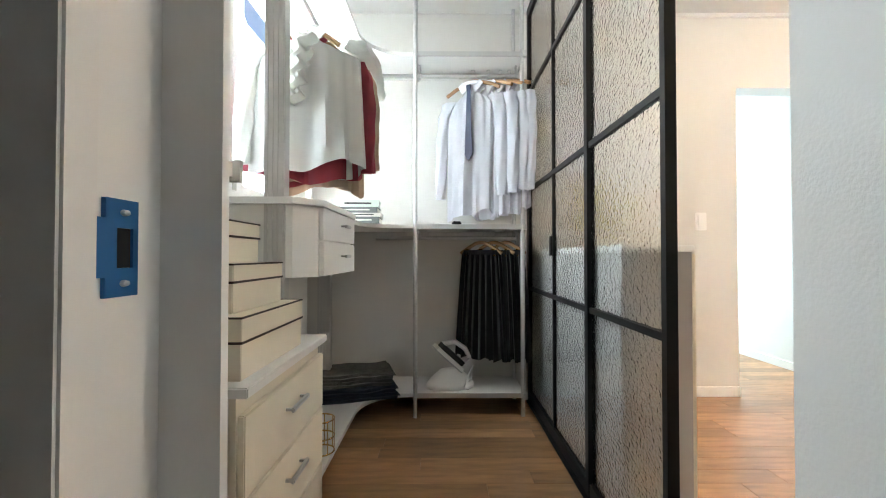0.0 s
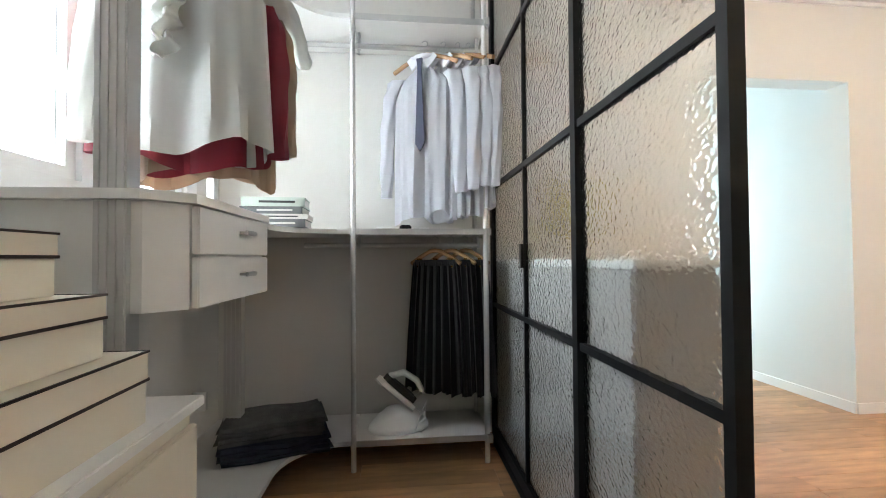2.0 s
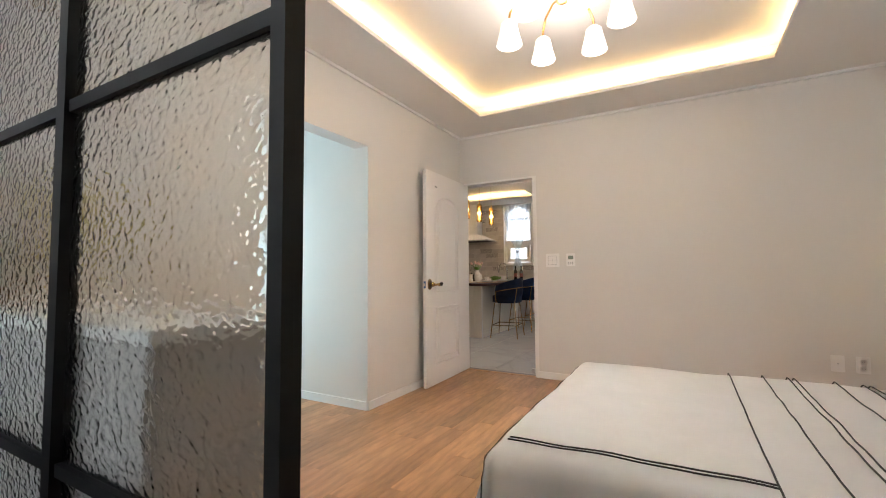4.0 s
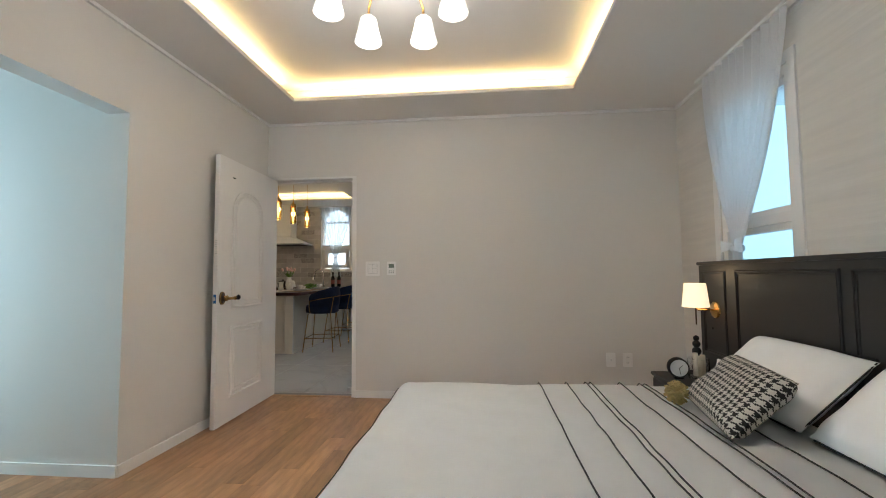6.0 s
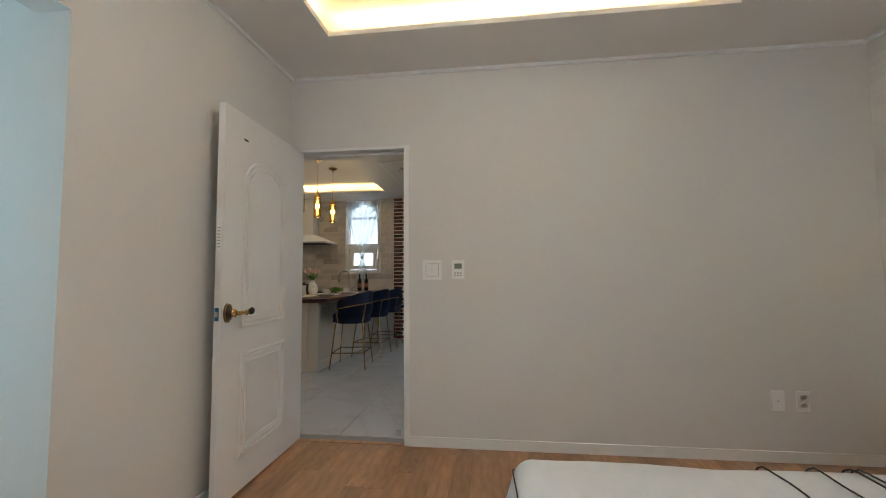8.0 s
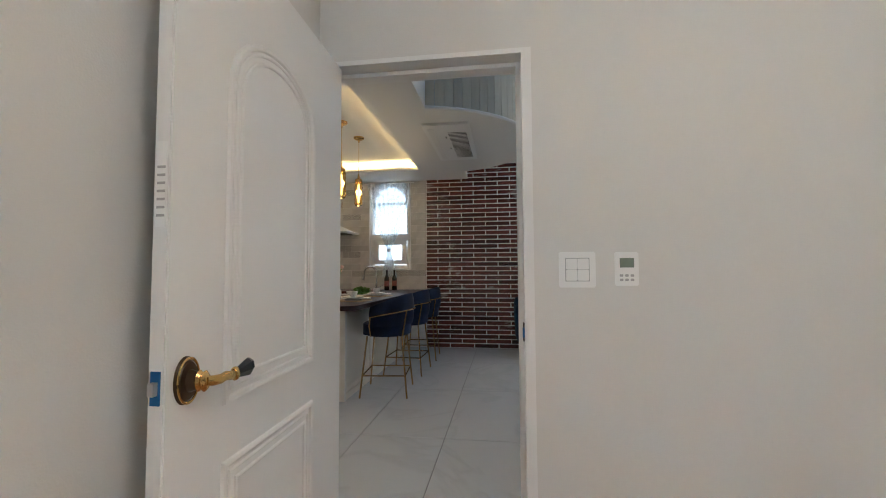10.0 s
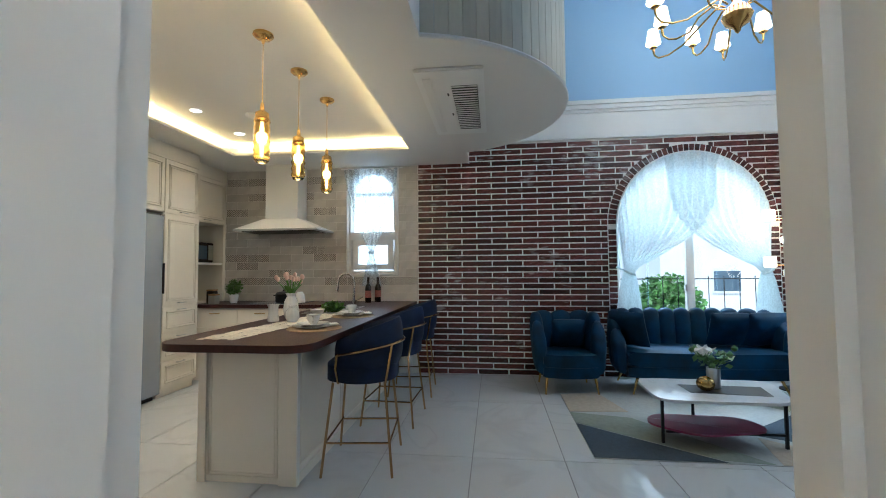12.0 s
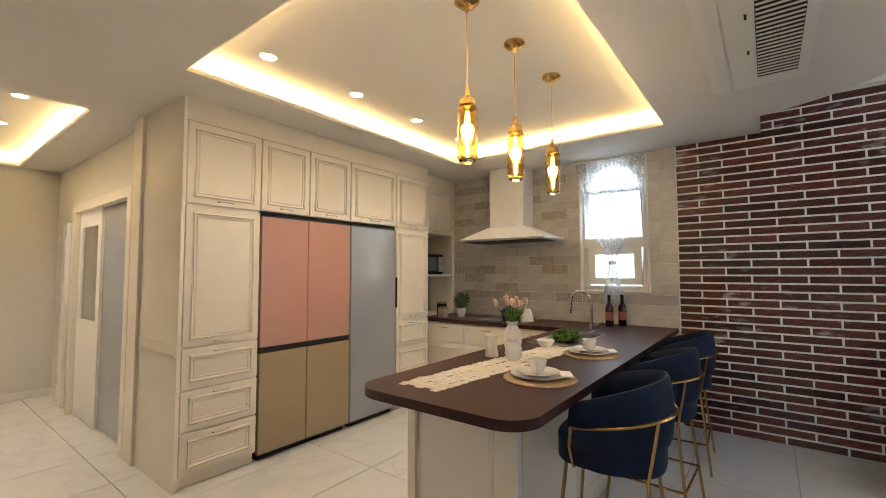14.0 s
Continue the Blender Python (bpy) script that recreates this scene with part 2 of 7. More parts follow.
# bedroom and dressing room walls
solid("wall_north", boxes((WX - T, 2.35, NORTH, NORTH + T, 0, CEIL), (3.235, EAST, NORTH, NORTH + T, 0, CEIL), (EAST, EAST + T, 3.405, NORTH + T, 0, CEIL), (EAST, EAST + T, NORTH, 3.405, 2.05, CEIL), (2.35, 3.235, NORTH, NORTH + T, 2.075, CEIL)),
      "wall", "plain white papered wall with a passage opening", "wall")
solid("wall_alcove", boxes((2.35 - T, 2.35, NORTH + T, 5.2, 0, CEIL), (3.235, 3.235 + T, NORTH + T, 5.2, 0, CEIL),
                           (2.35 - T, 2.45, 5.2, 5.34, 0, CEIL), (3.13, 3.235 + T, 5.2, 5.34, 0, CEIL), (2.45, 3.13, 5.2, 5.34, 2.15, CEIL), (2.45, 3.13, 5.2, 5.34, 0, 0.25)),
      "wall", "white wall of a daylit alcove", "wall")
solid("wall_east", boxes((EAST, EAST + T, SOUTH - T, 2.515, 0, CEIL), (EAST, EAST + T, 2.515, NORTH, 2.05, CEIL)),
      "wall", "plain white papered wall with a doorway", "wall")
WIN = (3.47, 4.22, 0.75, 2.30)  # bedroom window
solid("wall_south", boxes((PX, WIN[0], SOUTH - T, SOUTH, 0, CEIL), (WIN[1], EAST, SOUTH - T, SOUTH, 0, CEIL),
                          (WIN[0], WIN[1], SOUTH - T, SOUTH, 0, WIN[2]), (WIN[0], WIN[1], SOUTH - T, SOUTH, WIN[3], CEIL)),
      "wallstripe", "pale wall papered with thin horizontal stripes behind the bed", "wall")
DW = (1.86, 3.0, 1.17, 2.35)  # dressing room window
solid("wall_west", boxes((WX - T, WX, -1.6, DW[0], 0, CEIL), (WX - T, WX, DW[1], NORTH, 0, CEIL), (WX - T, WX, DW[0], DW[1], 0, DW[2]), (WX - T, WX, DW[0], DW[1], DW[3], CEIL)),
      "wall", "white dressing room wall with a window", "wall")
# small room in which the walk begins, and its doorway
solid("wall_entry", boxes((WX, 0.055, 0.87, 0.95, 0, CEIL), (0.055, 0.71, 0.87, 0.95, 2.05, CEIL), (0.71, 0.86, -1.6, 0.95, 0, CEIL), (WX, 0.86, -1.74, -1.6, 0, CEIL), (0.86, PX, SOUTH - T, SOUTH, 0, CEIL)),
      "wall", "white wall round a narrow doorway", "wall")


def ceiling_with_cove(name, x0, x1, y0, y1, cove, z=CEIL):
    a, b, c, d = cove
    s = 0.16
    return solid(name, boxes((x0, a, y0, y1, z, z + 0.03), (b, x1, y0, y1, z, z + 0.03), (a, b, y0, c, z, z + 0.03), (a, b, d, y1, z, z + 0.03),
                             (a - s, b + s, c - s, d + s, RAISED, RAISED + 0.04),
                             (a - s - 0.04, a - s, c - s, d + s, z + 0.03, RAISED + 0.04), (b + s, b + s + 0.04, c - s, d + s, z + 0.03, RAISED + 0.04),
                             (a - s, b + s, c - s - 0.04, c - s, z + 0.03, RAISED), (a - s, b + s, d + s, d + s + 0.04, z + 0.03, RAISED)),
                 "ceil", "white ceiling with a raised tray and hidden warm light", "ceiling")


ceiling_with_cove("ceiling_bedroom", WX - T, EAST + T, -1.74, 5.34, BED_COVE, BCEIL)
# kitchen side: tray ceiling, hall ceiling, the rounded landing over the living room
ceiling_with_cove("ceiling_kitchen", EAST + T, KX + T, 3.29, 6.86, KIT_COVE)
ceiling_with_cove("ceiling_hall", EAST + T, KX + T, 6.86, HALL + T, HALL_COVE)
solid("ceiling_entry", boxes((EAST + T, 6.2, LS - T, 3.29, CEIL, CEIL + 0.03)), "ceil", "white low ceiling beside the void", "ceiling")
LC, LR = (8.03, 3.53), 1.245
arc = [(LC[0] - LR * math.cos(a), LC[1] - LR * math.sin(a)) for a in [radians(11 + 158 * k / 40) for k in range(41)]]
solid("ceiling_landing", join(prism(arc[::-1], CEIL, CEIL + 0.03), boxes((arc[-1][0] - 0.05, KX, 3.17, 3.292, CEIL + 0.0015, CEIL + 0.028))), "ceil", "white underside of a rounded landing", "ceiling")
solid("ceiling_void", boxes((EAST + T, KX + T, LS - T, 6.86, 5.2, 5.3)), "blue", "pale blue high ceiling over the living room", "ceiling")
solid("wall_void", boxes((EAST, EAST + T, LS - T, 6.86, CEIL + 0.03, 5.2), (EAST + T, KX + T, 6.72, 6.86, RAISED + 0.06, 5.2), (EAST, KX + T, LS - T, LS, 2.85, 5.2), (KX, KX + T, LS, 6.72, 2.85, 5.2)),
      "blue", "pale blue upper wall of the living room", "wall")
solid("wall_kitchen_north", boxes((6.45, KX, 6.86, 7.0, 0, CEIL), (EAST, EAST + T, NORTH + T, HALL + T, 0, CEIL), (EAST + T, 6.6, HALL, HALL + T, 0, CEIL), (6.45, 6.55, 7.0, HALL, 0, CEIL)), "wall", "plain pale wall", "wall")
# ---------------------------------------------------------------- more materials


def ripple_glass():
    """Hammered glass: small rounded dimples over a slow swell."""
    m = bpy.data.materials.new("rippled_glass")
    m.use_nodes = True
    nt = m.node_tree
    b = nt.nodes["Principled BSDF"]
    b.inputs["Base Color"].default_value = (0.93, 0.955, 0.945, 1)
    b.inputs["Transmission Weight"].default_value, b.inputs["Roughness"].default_value, b.inputs["IOR"].default_value = 1.0, 0.07, 1.5
    tc, mp, vo, no, slow, bp, add = [nt.nodes.new("ShaderNode" + k) for k in ("TexCoord", "Mapping", "TexVoronoi", "TexNoise", "TexNoise", "Bump", "Math")]
    mp.inputs["Scale"].default_value = (1, 0.72, 1.05)
    vo.feature, vo.inputs["Scale"].default_value, vo.inputs["Smoothness"].default_value = "SMOOTH_F1", 92, 0.7
    no.inputs["Scale"].default_value, no.inputs["Detail"].default_value = 40, 1
    slow.inputs["Scale"].default_value = 9
    nt.links.new(tc.outputs["Object"], mp.inputs["Vector"])
    mixv = nt.nodes.new("ShaderNodeMixRGB")
    mixv.inputs[0].default_value = 0.015
    nt.links.new(mp.outputs[0], no.inputs["Vector"])
    nt.links.new(mp.outputs[0], slow.inputs["Vector"])
    nt.links.new(mp.outputs[0], mixv.inputs[1])
    nt.links.new(no.outputs["Color"], mixv.inputs[2])
    nt.links.new(mixv.outputs[0], vo.inputs["Vector"])
    add.operation = "MULTIPLY_ADD"
    nt.links.new(slow.outputs["Fac"], add.inputs[0])
    add.inputs[1].default_value = 0.8
    nt.links.new(vo.outputs["Distance"], add.inputs[2])
    bp.inputs["Strength"].default_value, bp.inputs["Distance"].default_value = 0.17, 0.006
    nt.links.new(add.outputs[0], bp.inputs["Height"])
    nt.links.new(bp.outputs[0], b.inputs["Normal"])
    return m


def clear_glass(name, color=(1, 1, 1), rough=0.0):
    m = bpy.data.materials.new(name)
    m.use_nodes = True
    b = m.node_tree.nodes["Principled BSDF"]
    b.inputs["Base Color"].default_value = (*color, 1)
    b.inputs["Transmission Weight"].default_value, b.inputs["Roughness"].default_value, b.inputs["IOR"].default_value = 1.0, rough, 1.45
    return m


def sheer(name, color, through, lace_scale, opaque=0.45):
    """Thin curtain cloth: part of the light passes between the threads, the rest is scattered through."""
    m = bpy.data.materials.new(name)
    m.use_nodes = True
    nt = m.node_tree
    nt.nodes.remove(nt.nodes["Principled BSDF"])
    out = nt.nodes["Material Output"]
    tr, tl, df, a, c = [nt.nodes.new("ShaderNode" + k) for k in ("BsdfTransparent", "BsdfTranslucent", "BsdfDiffuse", "MixShader", "MixShader")]
    tl.inputs["Color"].default_value = df.inputs["Color"].default_value = (*color, 1)
    no, ramp, tc = nt.nodes.new("ShaderNodeTexNoise"), nt.nodes.new("ShaderNodeMapRange"), nt.nodes.new("ShaderNodeTexCoord")
    no.inputs["Scale"].default_value, no.inputs["Detail"].default_value = lace_scale, 3
    ramp.inputs["From Min"].default_value, ramp.inputs["From Max"].default_value = 0.42, 0.58
    ramp.inputs["To Min"].default_value, ramp.inputs["To Max"].default_value = 1 - through, 1 - 0.35 * through
    nt.links.new(tc.outputs["Object"], no.inputs["Vector"])
    nt.links.new(no.outputs["Fac"], ramp.inputs["Value"])
    a.inputs[0].default_value = opaque
    nt.links.new(tl.outputs[0], a.inputs[1])
    nt.links.new(df.outputs[0], a.inputs[2])
    nt.links.new(ramp.outputs[0], c.inputs[0])
    nt.links.new(tr.outputs[0], c.inputs[1])
    nt.links.new(a.outputs[0], c.inputs[2])
    nt.links.new(c.outputs[0], out.inputs["Surface"])
    return m


def houndstooth():
    """A woven four-and-four check in local x and z."""
    m = material("houndstooth_weave", (0.5, 0.48, 0.45), 0.95, bump=0.4, bump_scale=400)
    nt = m.node_tree
    b = nt.nodes["Principled BSDF"]
    tc, sep = nt.nodes.new("ShaderNodeTexCoord"), nt.nodes.new("ShaderNodeSeparateXYZ")
    nt.links.new(tc.outputs["Object"], sep.inputs[0])

    def calc(op, a, c):
        n = nt.nodes.new("ShaderNodeMath")
        n.operation = op
        for k, q in enumerate((a, c)):
            if isinstance(q, (int, float)):
                n.inputs[k].default_value = q
            elif q is not None:
                nt.links.new(q, n.inputs[k])
        return n.outputs[0]
    i, j = [calc("FLOOR", calc("ADD", calc("MULTIPLY", sep.outputs[k], 290.0), 800.0), None) for k in ("X", "Z")]
    warp, weft = [calc("LESS_THAN", calc("MODULO", q, 8.0), 3.5) for q in (i, j)]
    over = calc("LESS_THAN", calc("MODULO", calc("ADD", i, j), 4.0), 1.5)
    pick = calc("ADD", calc("MULTIPLY", warp, over), calc("MULTIPLY", weft, calc("SUBTRACT", 1.0, over)))
    mix = nt.nodes.new("ShaderNodeMixRGB")
    nt.links.new(pick, mix.inputs[0])
    mix.inputs[1].default_value, mix.inputs[2].default_value = (0.55, 0.50, 0.44, 1), (0.018, 0.016, 0.015, 1)
    nt.links.new(mix.outputs[0], b.inputs["Base Color"])
    return m


M["ripple"], M["glass"] = ripple_glass(), clear_glass("window_glass")
M["amber"] = clear_glass("amber_glass", (1.0, 0.80, 0.40), 0.02)
M["frost"] = clear_glass("ribbed_lamp_glass", (1, 1, 1), 0.25)
M["sheer"] = sheer("sheer_curtain", (0.93, 0.94, 0.96), 0.18, 240, 0.40)
M["lace"] = sheer("lace_curtain", (0.80, 0.87, 0.89), 0.20, 45, 0.80)
M["lace_thin"] = sheer("thin_lace_curtain", (0.86, 0.90, 0.92), 0.55, 60, 0.6)
M["hound"] = houndstooth()
M["shirt"] = material("white_cotton", (0.86, 0.855, 0.90), 0.85, vary=0.03, scale=7, bump=0.25, bump_scale=350)
M["silk"] = material("ivory_satin", (0.82, 0.81, 0.77), 0.45, vary=0.03, scale=6, sheen=0.3)
M["red"] = material("dusty_red_satin", (0.34, 0.035, 0.06), 0.5, vary=0.12, scale=8)
M["beige"] = material("beige_satin", (0.50, 0.36, 0.26), 0.45, vary=0.08, scale=8)
M["blackcloth"] = material("black_wool", (0.008, 0.008, 0.010), 0.9, vary=0.3, scale=12, bump=0.5, bump_scale=260, sheen=0.3)
M["tie"] = material("navy_silk", (0.010, 0.014, 0.05), 0.5, vary=0.2)
M["knit"] = material("charcoal_knit", (0.085, 0.085, 0.080), 0.95, vary=0.3, scale=20, bump=0.9, bump_scale=180)
M["knitblue"] = material("dark_blue_denim", (0.018, 0.024, 0.045), 0.9, vary=0.3, scale=20, bump=0.6, bump_scale=220)
M["wood"] = material("pale_hanger_wood", (0.42, 0.24, 0.11), 0.45, vary=0.15, scale=12, stretch=(1, 6, 6))
M["trimbrown"] = material("dark_ribbon", (0.03, 0.018, 0.015), 0.6, vary=0.1)
M["bluefilm"] = material("blue_protective_film", (0.02, 0.12, 0.32), 0.35, metal=0.5, vary=0.1)
M["pompom"] = material("straw_yellow_yarn", (0.55, 0.42, 0.18), 0.95, vary=0.2, scale=30, bump=0.8, bump_scale=160)
M["lamp_on"] = glow("lit_fabric_shade", (1.0, 0.78, 0.50), 1.5)
M["bulb"] = glow("warm_filament", (1.0, 0.70, 0.28), 7.0)
M["downlight"] = glow("downlight_diffuser", (1.0, 0.93, 0.82), 9.0)
M["opal_bell"] = glow("lit_ribbed_opal", (1.0, 0.95, 0.90), 1.1)
M["globe"] = glow("lit_opal_globe", (1.0, 0.86, 0.66), 2.6)
M["outside"] = glow("bright_haze", (0.90, 0.96, 1.0), 1.4)
M["outside_blue"] = glow("blue_haze", (0.58, 0.86, 1.0), 1.15)
M["outside_street"] = glow("bright_street_haze", (0.86, 0.94, 1.0), 0.75)
M["backboard"] = material("pale_grey_board", (0.50, 0.47, 0.45), 0.8, vary=0.05, scale=4)
M["olive"] = material("olive_yellow_print", (0.42, 0.36, 0.06), 0.7, vary=0.5, scale=14)
M["screen"] = material("grey_display", (0.17, 0.21, 0.17), 0.45, vary=0.05)
M["ink"] = material("dark_ink", (0.05, 0.05, 0.05), 0.5)
M["paper"] = material("book_paper", (0.72, 0.70, 0.66), 0.7, vary=0.05, scale=20)
M["keygrey"] = material("pale_grey_keys", (0.42, 0.42, 0.41), 0.6, vary=0.05)
M["bookgrey"] = material("grey_book_cover", (0.16, 0.17, 0.17), 0.5, vary=0.1)
M["bookgreen"] = material("pale_green_cover", (0.55, 0.62, 0.56), 0.5, vary=0.05)

# ---------------------------------------------------------------- setting details of bedroom and dressing room
BB = 0.065
solid("baseboard", join(boxes((EAST - 0.012, EAST, SOUTH, 2.515, 0, BB)), boxes((3.235, EAST, NORTH - 0.012, NORTH, 0, BB)), boxes((PX + 0.03, 2.35, NORTH - 0.012, NORTH, 0, BB)),
                        boxes((3.223, 3.235, NORTH, 5.2, 0, BB)), boxes((0.86, 0.872, SOUTH, 0.95, 0, BB))), "trim", "white low baseboard", "baseboard")
solid("trim", join(boxes((PX + 0.03, EAST, NORTH - 0.018, NORTH, BCEIL - 0.022, BCEIL)), boxes((EAST - 0.018, EAST, SOUTH, NORTH - 0.018, BCEIL - 0.022, BCEIL)),
                   boxes((PX + 0.03, EAST - 0.018, SOUTH, SOUTH + 0.018, BCEIL - 0.022, BCEIL))), "trim", "thin white ceiling moulding", "trim")
solid("backdrop_day", join(boxes((WX - 1.3, WX - 1.28, 0.2, 4.8, 0, 4)), boxes((KX + 1.2, KX + 1.22, 3.0, 6.2, 0, 4.2))), "outside", "bright hazy daylight outside the windows", "backdrop")
solid("backdrop_blue", join(boxes((1.5, 4.2, 6.2, 6.22, 0, 3)), boxes((2.4, 5.4, SOUTH - 1.5, SOUTH - 1.48, -0.5, 4)), boxes((4.90, 4.92, SOUTH - 1.47, -0.60, -0.5, 4))), "outside_blue", "soft blue daylight outside the windows", "backdrop")


def window_unit(name, w, h, transom, label, m, mullion=None, handle=True):
    """A white sash window in local x (width) and z (height), set about y = 0."""
    t = thing(name, label, "window", m, kind="structure")
    f, d = 0.055, 0.05
    part("window_frame", join(boxes((0, f, -d, d, 0, h)), boxes((w - f, w, -d, d, 0, h)), boxes((f, w - f, -d, d, 0, f)), boxes((f, w - f, -d, d, h - f, h))), "trim", t)
    zs = [f] + ([transom - 0.03, transom + 0.03] if transom else []) + [h - f]
    if transom:
        part("transom", boxes((f, w - f, -d, d, transom - 0.03, transom + 0.03)), "trim", t)
    for a, b in zip(zs[::2], zs[1::2]):
        xs = [f, w - f] if mullion is None else [f, mullion - 0.03, mullion + 0.03, w - f]
        for c, e in zip(xs[::2], xs[1::2]):
            s = part("sash", join(boxes((c, c + 0.04, -0.03, 0.025, a, b)), boxes((e - 0.04, e, -0.03, 0.025, a, b)), boxes((c + 0.04, e - 0.04, -0.03, 0.025, a, a + 0.04)), boxes((c + 0.04, e - 0.04, -0.03, 0.025, b - 0.04, b))), "plastic", t)
            p = part("pane", boxes((c + 0.04, e - 0.04, -0.004, 0.004, a + 0.04, b - 0.04)), "glass", s)
            p.visible_shadow = False
        if mullion is not None:
            part("mullion", boxes((mullion - 0.03, mullion + 0.03, -d, d, a, b)), "trim", t)
    return t


window_unit("window_1", DW[1] - DW[0], DW[3] - DW[2], None, "white sliding window filled with bright daylight", pose(WX - 0.06, DW[0], DW[2], 0, 0, 90), mullion=0.57)
solid("trim_window_1", join(boxes((WX, WX + 0.014, DW[0] - 0.09, DW[0], DW[2] - 0.09, DW[3] + 0.09)), boxes((WX, WX + 0.014, DW[1], DW[1] + 0.09, DW[2] - 0.09, DW[3] + 0.09)),
                            boxes((WX, WX + 0.014, DW[0], DW[1], DW[2] - 0.09, DW[2])), boxes((WX, WX + 0.014, DW[0], DW[1], DW[3], DW[3] + 0.09))), "trim", "wide white window casing", "trim")
window_unit("window_2", WIN[1] - WIN[0], WIN[3] - WIN[2], 1.43 - WIN[2], "white bedroom window with a transom rail", pose(WIN[0], SOUTH - 0.06, WIN[2]))
solid("trim_window_2", join(boxes((WIN[0] - 0.06, WIN[0], SOUTH, SOUTH + 0.012, WIN[2] - 0.06, WIN[3] + 0.06)), boxes((WIN[1], WIN[1] + 0.06, SOUTH, SOUTH + 0.012, WIN[2] - 0.06, WIN[3] + 0.06)),
                            boxes((WIN[0], WIN[1], SOUTH, SOUTH + 0.012, WIN[3], WIN[3] + 0.06))), "trim", "white window casing", "trim")
window_unit("window_3", 0.68, 1.9, None, "tall white alcove window", pose(2.45, 5.27, 0.25))

# ---------------------------------------------------------------- start doorway
solid("door_frame_entry", join(boxes((0.055, 0.07, 0.866, 0.945, 0, 2.05)), boxes((0.02, 0.132, 0.9515, 0.966, 0, 2.09)), boxes((0.055, 0.07, 0.945, 0.951, 0, 2.05)), boxes((0.07, 0.70, 0.866, 0.95, 2.03, 2.049))),
      "trim", "white door frame with a stop", "door frame")
strike = thing("strike_plate", "blue-filmed steel strike plate screwed to the frame", "strike plate", pose(0.0715, 0.885, 0.945) @ Matrix.Diagonal((1, 0.8, 0.5, 1)))
sp = boxes((-0.001, 0.003, -0.012, 0.036, -0.085, -0.035), (-0.001, 0.003, -0.012, 0.036, 0.035, 0.085), (-0.001, 0.003, -0.012, 0.004, -0.035, 0.035), (-0.001, 0.003, 0.028, 0.036, -0.035, 0.035), (-0.001, 0.006, -0.03, -0.012, -0.05, 0.05))
part("plate", sp, "bluefilm", strike)
part("latch_hole", boxes((-0.0005, 0.0005, 0.004, 0.028, -0.035, 0.035)), "black", strike)
for z in (-0.062, 0.062):
    part("screw", moved(lathe([(0, 0.004), (0.005, 0.003), (0.006, 0)], 12), pose(0.003, 0.014, z, 0, 90, 0)), "steel", strike)


def flat_ring(points, r, seg=8):
    """A half-round bead along a closed line that lies in one upright plane (constant y)."""
    bm = bmesh.new()
    pts = [Vector(p) for p in points]
    n, yy, rings = len(pts), Vector((0, 1, 0)), []
    for k, p in enumerate(pts):
        d0, d1 = (p - pts[k - 1]).normalized(), (pts[(k + 1) % n] - p).normalized()
        s = (d0 + d1).normalized().cross(yy).normalized()
        grow = min(1.0 / max((d0 + d1).normalized().dot(d1), 0.3), 1.6)
        rings.append([bm.verts.new(p + r * (math.cos(2 * math.pi * j / seg) * s * grow + math.sin(2 * math.pi * j / seg) * yy)) for j in range(seg)])
    for a, b in zip(rings, rings[1:] + rings[:1]):
        for j in range(seg):
            bm.faces.new((a[j], a[(j + 1) % seg], b[(j + 1) % seg], b[j]))
    return bm


def panel_door(name, w, h, label, m, kind="structure"):
    """A moulded door leaf: local x along its width from the hinge, y its thickness, z up. An arched panel above a square one, on both faces."""
    d = thing(name, label, "door", m, kind=kind)
    part("leaf", rbox(0, w, -0.018, 0.018, 0, h, 0.003), "white", d)
    x0, x1 = 0.30 * w if w > 0.8 else 0.23 * w, 0.80 * w
    for side in (-1, 1):
        for inset, r in ((0.0, 0.010), (0.022, 0.005), (0.048, 0.006)):
            a, b = x0 + inset, x1 - inset
            y = side * 0.0185
            z0, zs = 0.86 + inset, h - 0.42
            rise = (b - a) * 0.42
            top = [(a + (b - a) * (1 - math.cos(math.pi * k / 16)) / 2, y, zs + rise * math.sin(math.pi * k / 16) ** 0.8) for k in range(17)]
            part("moulding", flat_ring([(a, y, z0)] + top + [(b, y, z0)], r), "white", d, smooth=True)
            part("moulding", flat_ring([(a, y, 0.19 + inset), (a, y, 0.71 - inset), (b, y, 0.71 - inset), (b, y, 0.19 + inset)], r), "white", d)
    return d


door = panel_door("door_1", 0.94, 2.015, "white panelled door standing open against the wall", pose(4.868, 3.302, 0.012, 0, 0, 181.5))
hd = part("door_handle", join(moved(lathe([(0.0, 0.030), (0.012, 0.030), (0.016, 0.012), (0.026, 0.010), (0.030, 0.004), (0.034, 0.0)], 28), pose(0, 0, 0, -90))), "bronze", door, "oval antique bronze handle plate", True)
part("rose_rim", tube([(0.031 * math.cos(k * math.pi / 16), 0.008, 0.031 * math.sin(k * math.pi / 16)) for k in range(32)], 0.0022, 6, closed=True), "gold", hd, smooth=True)
hd.matrix_basis = pose(0.885, 0.019, 0.940) @ Matrix.Diagonal((1, 1, 1.45, 1))
part("collar", moved(lathe([(0.012, 0.028), (0.015, 0.032), (0.011, 0.038), (0.015, 0.044), (0.010, 0.050), (0, 0.052)], 16), pose(0, 0, 0, -90)), "gold", hd, smooth=True)
